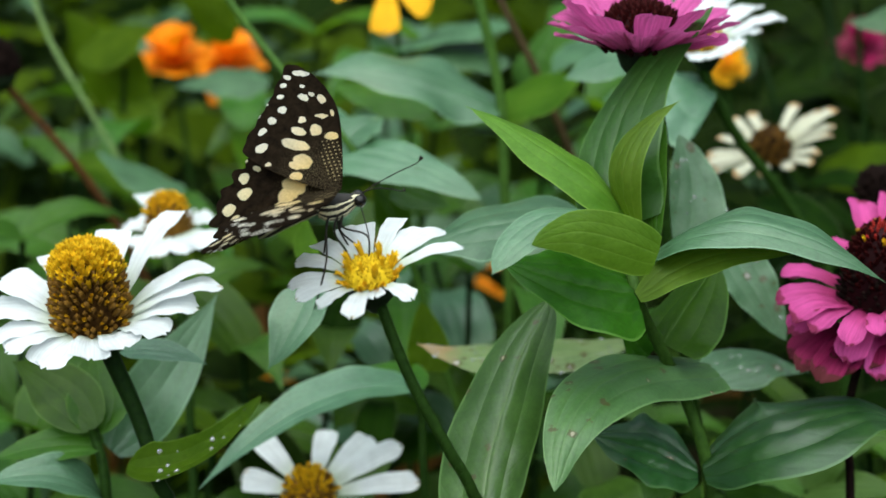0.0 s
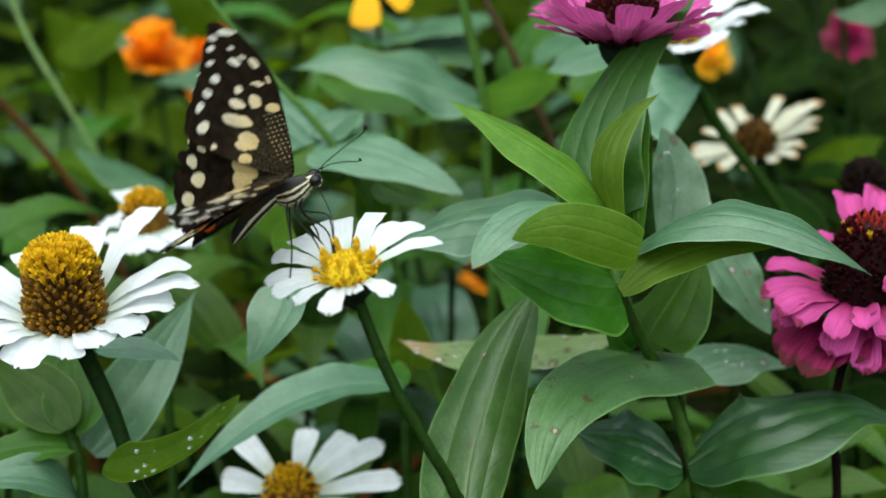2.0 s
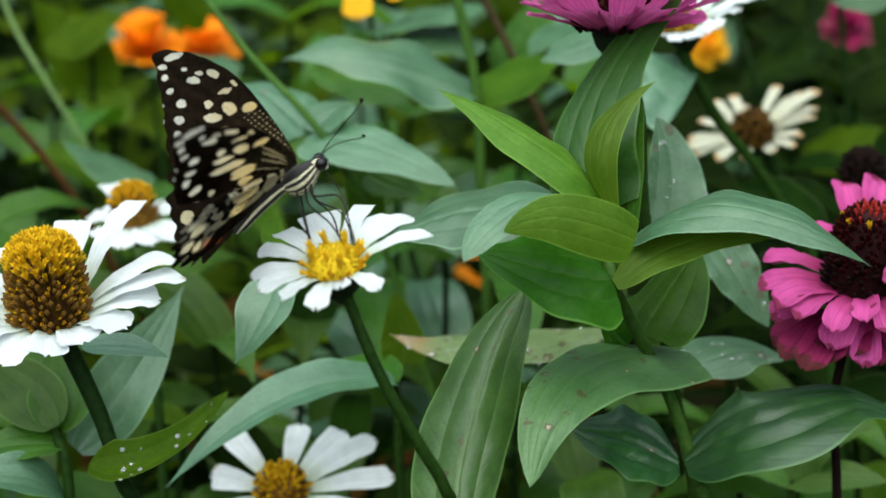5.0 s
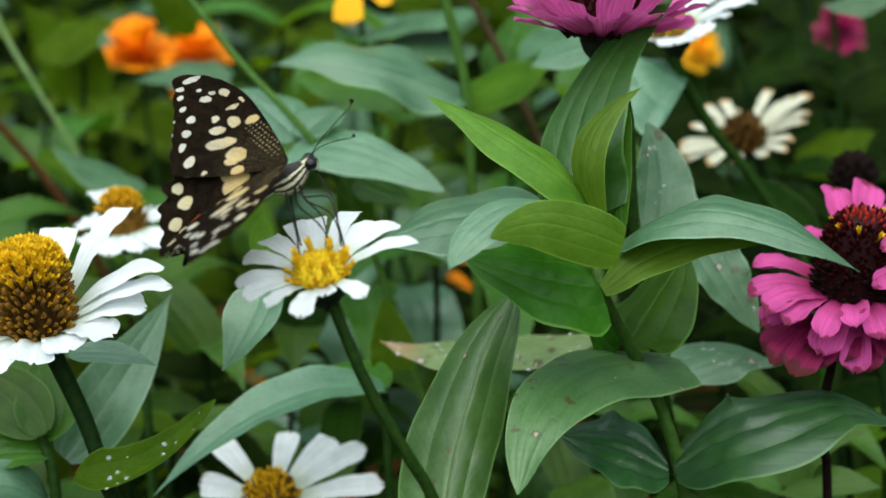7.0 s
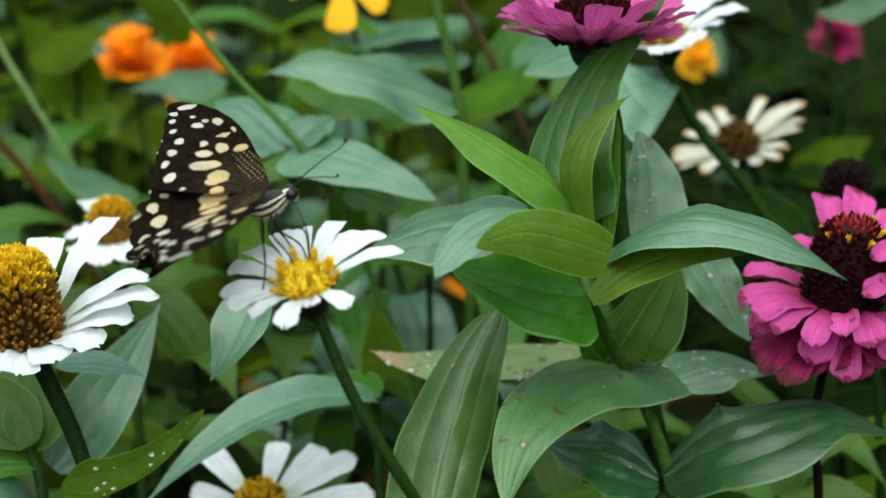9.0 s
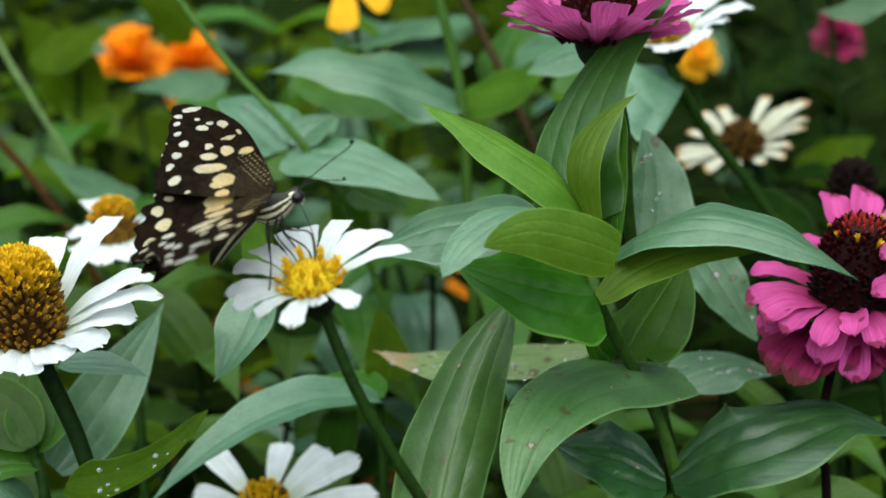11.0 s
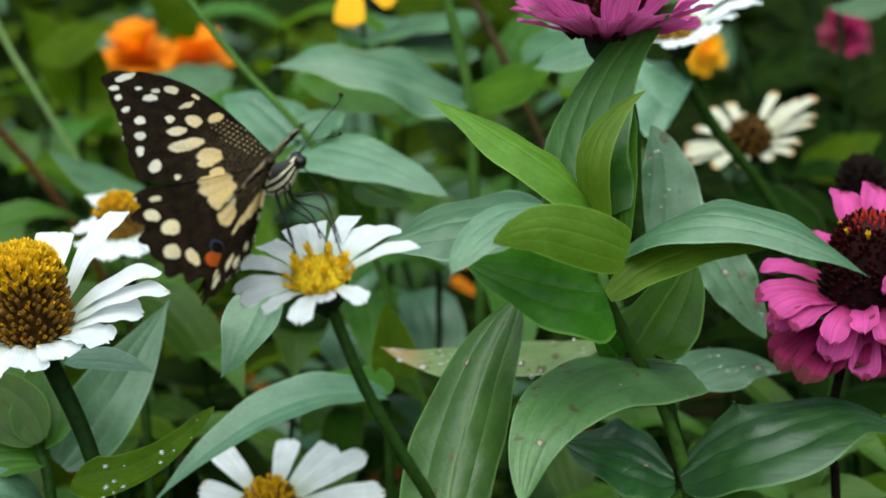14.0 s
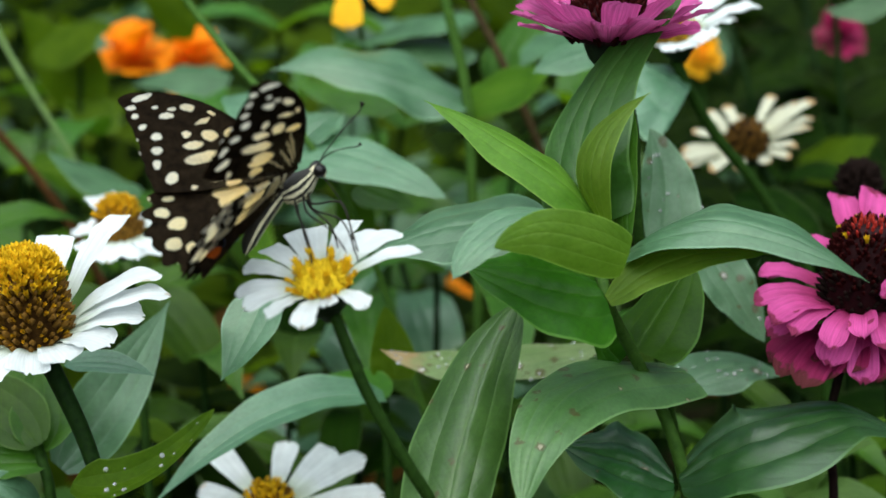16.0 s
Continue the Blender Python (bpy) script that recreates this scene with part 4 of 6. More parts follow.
bright = thing("zinnia_plant", "low zinnia plant with mid-green leaves", "plant", (0.1252, 0.4218, 0.4291))
stem(bright, STEM_LIGHT, [(0.1252, 0.4218, 0.4291), (0.1205, 0.4303, 0.5036), (0.1184, 0.4387, 0.5377)], 0.0016, 0.0013)
leaf(bright, LEAF_MID, (0.1184, 0.4387, 0.5377), (0.1273, 0.4386, 0.5508), (0.1427, 0.4318, 0.5608), 0.0153, (0.1, -0.39, 0.92), fold=0.2)
leaf(bright, LEAF_MID, (0.1184, 0.4387, 0.5377), (0.1035, 0.4364, 0.5454), (0.0857, 0.4265, 0.5475), 0.0139, (-0.1, -0.39, 0.92), fold=0.2)
leaf(bright, LEAF_MID, (0.1184, 0.4383, 0.5367), (0.1283, 0.4258, 0.5458), (0.1433, 0.4167, 0.55), 0.0165, (0.1, -0.39, 0.92), fold=0.2)
leaf(bright, LEAF_YELLOW, (0.1191, 0.4413, 0.5361), (0.1164, 0.4462, 0.5431), (0.116, 0.4541, 0.5493), 0.0101, (0, -0.7, 0.72), fold=0.2)

# ---- leaves in the middle distance ----
middle = thing("zinnia_plant", "tall zinnia plant with long bluish leaves", "plant", (0.0255, 0.4775, 0.3801))
stem(middle, STEM_LIGHT, [(0.0255, 0.4775, 0.3801), (0.0261, 0.5261, 0.5272), (0.0231, 0.5458, 0.6026), (0.0212, 0.5545, 0.6374), (0.0133, 0.5629, 0.6717), (0.0096, 0.5692, 0.6872)], 0.0021, 0.0019)
blade(middle, LEAF_BLUE, [(0.0224, 0.5569, 0.6332), (0.0071, 0.5536, 0.6407), (-0.0109, 0.5502, 0.6478), (-0.0288, 0.5494, 0.6508), (-0.0483, 0.5482, 0.6473)], (0.0165, -11), (0.0191, -9), (0.31, -0.27, 0.91), profile=leaf_profile, wave=0.12)
blade(middle, LEAF, [(-0.0040, 0.5834, 0.6235), (-0.0190, 0.5825, 0.6262), (-0.0317, 0.5819, 0.6297), (-0.0433, 0.5825, 0.6337)], (0.0100, -3), (0.0154, -2), (0.28, -0.24, 0.93), profile=leaf_profile)
blade(middle, LEAF_YELLOW, [(0.0173, 0.5641, 0.6294), (0.0318, 0.5608, 0.6349), (0.0441, 0.5595, 0.6400), (0.0532, 0.5592, 0.6448)], (0.0178, -5), (0.0125, -7), (-0.39, -0.23, 0.89), profile=leaf_profile)
blade(middle, LEAF_BLUE, [(0.0664, 0.5219, 0.6597), (0.0586, 0.5195, 0.6589), (0.0499, 0.5166, 0.6569), (0.0416, 0.5148, 0.6548)], (0.0091, -1), (0.0136, -0), (-0.11, -0.19, 0.98), profile=leaf_profile)
blade(middle, LEAF_BACK_BLUE, [(0.0671, 0.6225, 0.6418), (0.0587, 0.6165, 0.6400), (0.0505, 0.6100, 0.6372), (0.0435, 0.6037, 0.6321)], (0.0124, 2), (0.0121, 2), (-0.22, -0.08, 0.97), profile=leaf_profile)
blade(middle, LEAF, [(0.0398, 0.6443, 0.6149), (0.0426, 0.6535, 0.6246), (0.0491, 0.6628, 0.6344), (0.0581, 0.6713, 0.6421)], (0.0167, 0), (0.0187, 0), (-0.60, -0.31, 0.73), profile=leaf_profile)
blade(middle, LEAF_BACK_BLUE, [(0.0279, 0.6391, 0.6286), (0.0138, 0.6361, 0.6315), (-0.0001, 0.6324, 0.6327), (-0.0139, 0.6295, 0.6306)], (0.0124, -11), (0.0189, -7), (0.12, -0.12, 0.99), profile=leaf_profile)
blade(middle, LEAF_BACK_BLUE, [(0.0281, 0.6448, 0.6427), (0.0117, 0.6402, 0.6417), (-0.0046, 0.6348, 0.6386), (-0.0231, 0.6310, 0.6339)], (0.0109, -4), (0.0194, -2), (-0.18, -0.06, 0.98), profile=leaf_profile)

leaf(middle, LEAF_DARK, (-0.0166, 0.5089, 0.618), (-0.0086, 0.5027, 0.6161), (0.0031, 0.4967, 0.6146), 0.0137, (0.1, -0.61, 0.79), fold=0.15)
leaf(middle, LEAF, (-0.0172, 0.5208, 0.5942), (-0.0189, 0.5161, 0.6091), (-0.0249, 0.5206, 0.6203), 0.0134, (-0.1, -0.69, 0.72), fold=0.15)

slant = thing("garden_stem", "slanting bare green stem with a leaf whorl", "plant", (0.0474, 0.4775, 0.3801))
stem(slant, STEM_LIGHT, [(0.0474, 0.4775, 0.3801), (-0.0048, 0.501, 0.5718), (-0.0279, 0.5024, 0.6286), (-0.0561, 0.5241, 0.6556), (-0.0762, 0.5432, 0.6762), (-0.0853, 0.5492, 0.6911)], 0.0013, 0.0012)
blade(slant, LEAF_BLUE, [(-0.0364, 0.5116, 0.6318), (-0.0452, 0.5196, 0.6381), (-0.0539, 0.5269, 0.6425), (-0.0630, 0.5334, 0.6423)], (0.0156, -1), (0.0160, -1), (0.29, -0.27, 0.92), profile=broad_profile)
blade(slant, LEAF_BLUE, [(-0.0356, 0.5100, 0.6331), (-0.0311, 0.5153, 0.6357), (-0.0266, 0.5205, 0.6380), (-0.0232, 0.5250, 0.6385)], (0.0159, 9), (0.0119, 12), (-0.28, -0.21, 0.94), profile=broad_profile)
blade(slant, LEAF_BLUE, [(-0.0355, 0.5076, 0.6327), (-0.0208, 0.4981, 0.6334), (-0.0039, 0.4873, 0.6310), (0.0126, 0.4762, 0.6253)], (0.0102, 1), (0.0135, 0), (-0.04, -0.31, 0.95), profile=broad_profile)
blade(slant, LEAF, [(-0.0360, 0.5074, 0.6320), (-0.0408, 0.5024, 0.6303), (-0.0455, 0.4971, 0.6277), (-0.0501, 0.4918, 0.6224)], (0.0086, -8), (0.0083, -8), (-0.17, -0.34, 0.92), profile=leaf_profile)
blade(slant, LEAF_DARK, [(-0.0280, 0.5210, 0.6285), (-0.0299, 0.5171, 0.6242), (-0.0327, 0.5131, 0.6195), (-0.0370, 0.5095, 0.6158)], (0.0097, 5), (0.0103, 5), (-0.27, -0.64, 0.72), profile=leaf_profile)
pale = thing("garden_stem", "pale green bare stem among leaves", "plant", (-0.0525, 0.6207, 0.2541))
stem(pale, STEM_PALE, [(-0.0525, 0.6207, 0.2541), (-0.1196, 0.6558, 0.5012), (-0.1406, 0.6597, 0.5641), (-0.16, 0.6644, 0.6026), (-0.1764, 0.6753, 0.6295), (-0.1878, 0.6871, 0.6587)], 0.0013, 0.0011)
ruddy = thing("garden_stem", "dark brown bare stem among leaves", "plant", (0.1246, 0.5252, 0.3381))
stem(ruddy, STEM_BROWN, [(0.1246, 0.5252, 0.3381), (0.0682, 0.5808, 0.5557), (0.0501, 0.5902, 0.6058), (0.0363, 0.5992, 0.636), (0.0227, 0.6074, 0.6616), (0.0148, 0.6141, 0.6783)], 0.0017, 0.0016)
for px in (((0.2513, 0.5968, 0.2751), (0.1675, 0.6696, 0.5354), (0.15, 0.6741, 0.5997), (0.1411, 0.6856, 0.6282), (0.1321, 0.6971, 0.6567)), ((0.3159, 0.6764, 0.2052), (0.2327, 0.7627, 0.4987), (0.211, 0.7649, 0.5576), (0.2007, 0.7857, 0.6091), (0.1949, 0.7967, 0.6362)), ((0.0297, 0.5571, 0.3101), (0.0075, 0.5976, 0.5172), (0.0014, 0.603, 0.5306), (-0.0034, 0.6093, 0.5463), (-0.0058, 0.6138, 0.5575))):
    t = thing("garden_stem", "thin green stem of a flower further back", "plant", px[0])
    stem(t, STEM_DARK, list(px), 0.0015, 0.0012)


far_plant = thing("leafy_plant", "pale leafy plant around the orange cosmos", "plant", (-0.17, 0.70, 0.30))
stem(far_plant, STEM_DARK, [(-0.17, 0.70, 0.30), (-0.165, 0.71, 0.47), (-0.155, 0.73, 0.60)], 0.0018, 0.0013)
blade(far_plant, LEAF_BACK_BLUE, [(-0.1035, 0.5815, 0.5895), (-0.1145, 0.5829, 0.5927), (-0.1282, 0.5883, 0.5980), (-0.1416, 0.5941, 0.6039)], (0.0125, -3), (0.0145, -3), (0.35, -0.02, 0.94), profile=leaf_profile)
blade(far_plant, LEAF_BACK_BLUE, [(-0.0808, 0.6943, 0.6025), (-0.0935, 0.6952, 0.6043), (-0.1092, 0.6974, 0.6041), (-0.1266, 0.6988, 0.5992)], (0.0158, -3), (0.0140, -4), (-0.06, -0.20, 0.98), profile=leaf_profile)
blade(far_plant, LEAF_BACK_LIGHT, [(-0.1499, 0.7491, 0.5764), (-0.1675, 0.7584, 0.5855), (-0.1825, 0.7698, 0.6000), (-0.1948, 0.7822, 0.6172)], (0.0196, -10), (0.0211, -9), (-0.51, -0.85, 0.15), profile=leaf_profile)
blade(far_plant, LEAF_BACK_LIGHT, [(-0.1778, 0.7374, 0.6000), (-0.1653, 0.7456, 0.6074), (-0.1554, 0.7529, 0.6124), (-0.1427, 0.7587, 0.6136)], (0.0169, -7), (0.0150, -8), (-0.21, -0.41, 0.89), profile=leaf_profile)
blade(far_plant, LEAF_BACK_LIGHT, [(-0.1018, 0.7424, 0.6143), (-0.1134, 0.7500, 0.6195), (-0.1237, 0.7576, 0.6248), (-0.1341, 0.7668, 0.6340)], (0.0126, -14), (0.0121, -15), (-0.56, -0.82, 0.06), profile=leaf_profile)

east_plant = thing("leafy_plant", "leafy plant behind the fading cream zinnia", "plant", (0.21, 0.66, 0.30))
stem(east_plant, STEM_DARK, [(0.21, 0.66, 0.30), (0.205, 0.68, 0.50), (0.19, 0.70, 0.64)], 0.0018, 0.0013)
blade(east_plant, LEAF_BACK_LIGHT, [(0.1848, 0.6734, 0.5568), (0.1875, 0.6772, 0.5663), (0.1984, 0.6823, 0.5738), (0.2134, 0.6859, 0.5751)], (0.0174, -9), (0.0185, -9), (-0.35, -0.24, 0.91), profile=leaf_profile)
# the near-black blades here carry the shaded background in their colour
blade(east_plant, LEAF_BACK_SHADE, [(0.1852, 0.7090, 0.5916), (0.1715, 0.7057, 0.5886), (0.1579, 0.7020, 0.5845), (0.1445, 0.6983, 0.5777)], (0.0177, -13), (0.0218, -10), (-0.27, -0.15, 0.95), profile=leaf_profile)
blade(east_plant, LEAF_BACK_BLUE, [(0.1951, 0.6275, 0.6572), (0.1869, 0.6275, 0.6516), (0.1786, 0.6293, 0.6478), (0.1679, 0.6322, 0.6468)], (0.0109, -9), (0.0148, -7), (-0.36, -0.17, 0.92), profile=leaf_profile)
blade(east_plant, LEAF_BACK_SHADE, [(0.1697, 0.7447, 0.5729), (0.1745, 0.7507, 0.5826), (0.1837, 0.7577, 0.5920), (0.1916, 0.7657, 0.6042)], (0.0163, -4), (0.0141, -4), (-0.46, -0.38, 0.80), profile=leaf_profile)
blade(east_plant, LEAF_BACK_SHADE, [(0.2115, 0.7239, 0.5757), (0.2062, 0.7270, 0.5833), (0.1960, 0.7321, 0.5904), (0.1857, 0.7352, 0.5925)], (0.0177, -10), (0.0162, -11), (0.39, -0.28, 0.88), profile=leaf_profile)

# ---- fuller plants between the flowers ----
def filler(foot, top, mat, count, size, seed, label="leafy green plant between the flowers"):
    """An upright plant with pairs of leaves up its stem."""
    rng = random.Random(seed)
    t = thing("leafy_plant", label, "plant", foot)
    foot, top = Vector(foot), Vector(top)
    stem(t, STEM_DARK, [foot, foot.lerp(top, 0.5) + Vector((rng.gauss(0, 0.006), 0, 0)), top], 0.0017, 0.0012)
    az = rng.random() * 6.28
    for i in range(count):
        p = foot.lerp(top, 1 - 0.62 * (i // 2) / max(1, count // 2))
        az += math.pi + (0.9 if i % 2 == 0 else 0.0) + rng.gauss(0, 0.25)
        out = Vector((math.cos(az), math.sin(az), 0))
        ln = size * rng.uniform(0.75, 1.2)
        rise = rng.uniform(0.1, 0.5)
        leaf(t, mat[i % len(mat)], p, p + out * ln * 0.5 + Vector((0, 0, ln * rise * 0.6)), p + out * ln + Vector((0, 0, ln * (rise - 0.35))), ln * rng.uniform(0.34, 0.46), (rng.gauss(0, 0.15), rng.gauss(-0.1, 0.15), 1), rows=12, profile=leaf_profile if i % 3 else broad_profile)


filler((0.1418, 0.4561, 0.3272), (0.1299, 0.4859, 0.5345), (LEAF_DARK, LEAF), 8, 0.05, 200)
filler((0.1218, 0.4604, 0.3111), (0.1118, 0.4917, 0.522), (LEAF_YELLOW, LEAF), 8, 0.05, 201)
filler((0.1631, 0.4453, 0.3271), (0.1493, 0.4741, 0.532), (LEAF_YELLOW, LEAF), 8, 0.05, 202)
filler((0.0585, 0.433, 0.3233), (0.0535, 0.461, 0.5262), (LEAF_DARK, LEAF), 6, 0.05, 203)
# the shade of this gap is put into these two plants' near-black leaves
filler((-0.0277, 0.4604, 0.3111), (-0.0254, 0.4917, 0.522), (LEAF_BACK_SHADE, LEAF_DARK), 8, 0.05, 204)
filler((-0.0461, 0.5084, 0.3231), (-0.0426, 0.5432, 0.5429), (LEAF_BACK_SHADE, LEAF_DARK), 8, 0.055, 205)
filler((-0.0816, 0.491, 0.3335), (-0.0751, 0.5235, 0.5475), (LEAF_DARK, LEAF), 8, 0.05, 206)
filler((-0.0872, 0.4485, 0.3351), (-0.0798, 0.4771, 0.5393), (LEAF_YELLOW, LEAF), 6, 0.045, 207)
filler((-0.0206, 0.5313, 0.3266), (-0.019, 0.5681, 0.5511), (LEAF, LEAF_BLUE), 8, 0.055, 208)
filler((0.0109, 0.519, 0.3495), (0.0101, 0.5531, 0.5673), (LEAF, LEAF_BLUE), 8, 0.055, 209)
filler((0.0483, 0.6205, 0.3336), (0.0451, 0.6654, 0.5784), (LEAF_DARK, LEAF), 8, 0.06, 210)
filler((0.0749, 0.6455, 0.3421), (0.07, 0.6923, 0.5916), (LEAF_YELLOW, LEAF), 8, 0.06, 211)
filler((-0.0039, 0.6412, 0.3316), (-0.0037, 0.6884, 0.5818), (LEAF_DARK, LEAF), 8, 0.06, 212)
filler((-0.0316, 0.7049, 0.3289), (-0.0297, 0.7586, 0.5954), (LEAF, LEAF_BLUE), 8, 0.065, 213)
filler((-0.0696, 0.7277, 0.332), (-0.0655, 0.7835, 0.6037), (LEAF_YELLOW, LEAF), 8, 0.065, 214)
filler((-0.1007, 0.6662, 0.3134), (-0.0944, 0.7171, 0.5727), (LEAF_YELLOW, LEAF), 8, 0.06, 215)
filler((-0.1562, 0.6651, 0.3107), (-0.1465, 0.716, 0.5702), (LEAF_YELLOW, LEAF), 10, 0.06, 216)
filler((-0.1821, 0.6174, 0.326), (-0.17, 0.6626, 0.5712), (LEAF_YELLOW, LEAF), 8, 0.06, 217)
filler((-0.1769, 0.5244, 0.3628), (-0.1633, 0.558, 0.5795), (LEAF_DARK, LEAF), 8, 0.055, 218)
filler((-0.2087, 0.7569, 0.2709), (-0.1971, 0.8197, 0.5597), (LEAF_DARK, LEAF), 8, 0.07, 219)
# near-black leaves on this side stand in for its shaded background
filler((0.1019, 0.5488, 0.3697), (0.0943, 0.5843, 0.5911), (LEAF_BACK_SHADE, LEAF_DARK), 8, 0.05, 220)
filler((0.1353, 0.5604, 0.3452), (0.1255, 0.5987, 0.5735), (LEAF_BACK_SHADE, LEAF_BACK_SHADE), 8, 0.05, 221)
filler((0.1772, 0.6143, 0.3184), (0.1654, 0.6597, 0.5641), (LEAF_BACK_SHADE, LEAF_BACK_SHADE), 8, 0.06, 222)
filler((0.2184, 0.659, 0.3222), (0.2046, 0.7085, 0.5782), (LEAF_BACK_SHADE, LEAF_BACK_SHADE), 8, 0.06, 223)
filler((0.2094, 0.7631, 0.2861), (0.1977, 0.8255, 0.5741), (LEAF_BACK_SHADE, LEAF_BACK_SHADE), 8, 0.07, 224)
filler((0.1932, 0.8185, 0.2898), (0.183, 0.8864, 0.5913), (LEAF_BACK_SHADE, LEAF_BACK_SHADE), 8, 0.07, 225)
filler((0.0672, 0.7277, 0.332), (0.0632, 0.7835, 0.6037), (LEAF, LEAF_BLUE), 8, 0.06, 226)
filler((0.075, 0.4804, 0.3607), (0.0688, 0.5101, 0.5676), (LEAF_DARK, LEAF), 6, 0.05, 227)
# near black as well, for the shade on this side
filler((0.1604, 0.5039, 0.3655), (0.1476, 0.5355, 0.577), (LEAF_BACK_SHADE, LEAF_BACK_SHADE), 8, 0.05, 228)
filler((-0.1509, 0.4333, 0.3508), (-0.1377, 0.4594, 0.549), (LEAF_DARK, LEAF), 8, 0.05, 229)
filler((-0.1151, 0.5119, 0.3319), (-0.1062, 0.5465, 0.551), (LEAF_DARK, LEAF), 6, 0.05, 230)
# near-black leaves again paint in a shaded gap
filler((-0.0579, 0.4462, 0.3028), (-0.0531, 0.4769, 0.5121), (LEAF_BACK_SHADE, LEAF_DARK), 6, 0.05, 231)
filler((0.0382, 0.4996, 0.3548), (0.0352, 0.5315, 0.5672), (LEAF, LEAF_BLUE), 6, 0.05, 232)

# ---- foliage of the bed further back ----
def foliage(name, label, count, mat, x0, x1, y0, y1, z0, z1, size, seed):
    """Many separate leaves of the plants further back."""
    rng = random.Random(seed)
    bm = bmesh.new()
    for i in range(count):
        p = Vector((rng.uniform(x0, x1), rng.uniform(y0, y1), 0))
        p.z = rng.uniform(z0, z1)
        az = rng.uniform(0, 6.28)
        out = Vector((math.cos(az), math.sin(az), rng.uniform(-0.3, 0.7))).normalized()
        ln = size * rng.uniform(0.6, 1.3)
        mid = p + out * ln * 0.5 + Vector((0, 0, 0.1 * ln))
        sheet(bm, p, mid, p + out * ln - Vector((0, 0, 0.1 * ln)), ln * rng.uniform(0.3, 0.48), (rng.gauss(0, 0.4), rng.gauss(-0.3, 0.4), 1), leaf_profile, 0.15, 0, 0.05, 6, 4, i)
    ob = part(name, bm, mat, None)
    return tagged(ob, label, "foliage", kind="stuff")


foliage("withered_leaves", "brown withered leaves hanging in the bed", 34, LEAF_DRY, -0.3, 0.2, 0.55, 1.0, 0.12, 0.46, 0.06, 131)
# near-black leaves stand in for shade; the paler two stay further west
for k, (mat, n) in enumerate(((LEAF_BACK_SHADE, 1200), (LEAF_BACK_LIGHT, 500), (LEAF_BACK_BLUE, 200))):
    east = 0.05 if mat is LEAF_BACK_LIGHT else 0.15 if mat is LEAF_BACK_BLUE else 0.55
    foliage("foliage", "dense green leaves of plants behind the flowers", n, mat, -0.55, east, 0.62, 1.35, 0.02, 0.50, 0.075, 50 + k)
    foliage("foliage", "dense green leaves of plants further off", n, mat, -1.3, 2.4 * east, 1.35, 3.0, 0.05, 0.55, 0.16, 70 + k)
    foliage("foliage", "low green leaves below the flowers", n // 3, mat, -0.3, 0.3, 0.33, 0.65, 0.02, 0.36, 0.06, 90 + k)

# ---- the butterfly ----
# wing patches: centre, half length, half width (millimetres from the wing's root) and slope in degrees
FORE_OUTLINE = ((-0.7, -1.6), (-4.6, -6.4), (-9.2, -11.4), (-13.7, -15.8), (-18.3, -19.2), (-23.8, -21.7), (-29.3, -23.2), (-34.8, -23.5), (-37.1, -22.9), (-37.7, -21.5), (-36.5, -19.2), (-35.8, -16.9), (-35, -14.2), (-33.8, -11.4), (-33.3, -9.2), (-32.6, -6), (-31.7, -2.7), (-31, 0), (-30, 2.3), (-28.4, 3.7), (-22.9, 4.2), (-15.6, 3.7), (-8.2, 2.7), (-1.8, 1.4))
HIND_OUTLINE = ((-1.1, 0.7), (-8.2, 1.1), (-17.4, 1.8), (-24.7, 2.3), (-29.3, 2.2), (-31.1, 3.7), (-31.1, 6.2), (-32.6, 7.8), (-31.9, 9.9), (-31.1, 11.7), (-31.9, 13.7), (-31.1, 16), (-29.1, 18.3), (-28.6, 20.6), (-27, 22.9), (-25.2, 23.1), (-23.6, 24.7), (-21.1, 24.7), (-19.1, 26.7), (-17.4, 24.3), (-15.1, 22), (-13.3, 19.1), (-10.8, 16.5), (-6.4, 11), (-1.8, 4.6))
FORE_UPPER = (
    (-32.5, -21.9, 2.56, 0.82, 20),
    (-34.8, -19.4, 1.10, 0.92, 0),
    (-33.7, -16.9, 1.01, 0.92, 0),
    (-32.2, -13.9, 1.01, 0.82, 0),
    (-29.1, -11.1, 1.47, 1.19, 0),
    (-29.0, -7.4, 1.28, 1.10, 0),
    (-29.0, -3.6, 1.01, 1.28, 0),
    (-25.8, 0.2, 1.28, 1.83, -25),
    (-22.4, -18.5, 1.83, 1.10, -10),
    (-27.0, -16.7, 1.92, 1.01, 0),
    (-29.5, -19.1, 0.73, 0.55, 0),
    (-25.8, -18.5, 0.92, 0.64, 0),
    (-19.1, -14.7, 2.02, 0.64, 20),
    (-17.2, -16.5, 1.19, 0.55, -25),
    (-22.7, -11.4, 1.19, 1.01, 0),
    (-17.6, -10.9, 2.20, 1.56, -25),
    (-12.8, -11.3, 2.11, 1.28, 25),
    (-21.3, -8.4, 2.47, 1.19, 10),
    (-19.1, -4.9, 4.31, 1.65, 13),
    (-14.1, -2.0, 3.02, 2.20, 0),
    (-15.1, -0.2, 2.02, 1.10, 0),
    (-12.6, 1.8, 1.83, 1.28, 0),
    (-20.9, 2.9, 0.92, 0.73, 0),
    (-33.4, -10.1, 0.37, 0.55, 0),
    (-32.8, -6.9, 0.37, 0.55, 0),
    (-31.9, -3.2, 0.37, 0.55, 0),
)
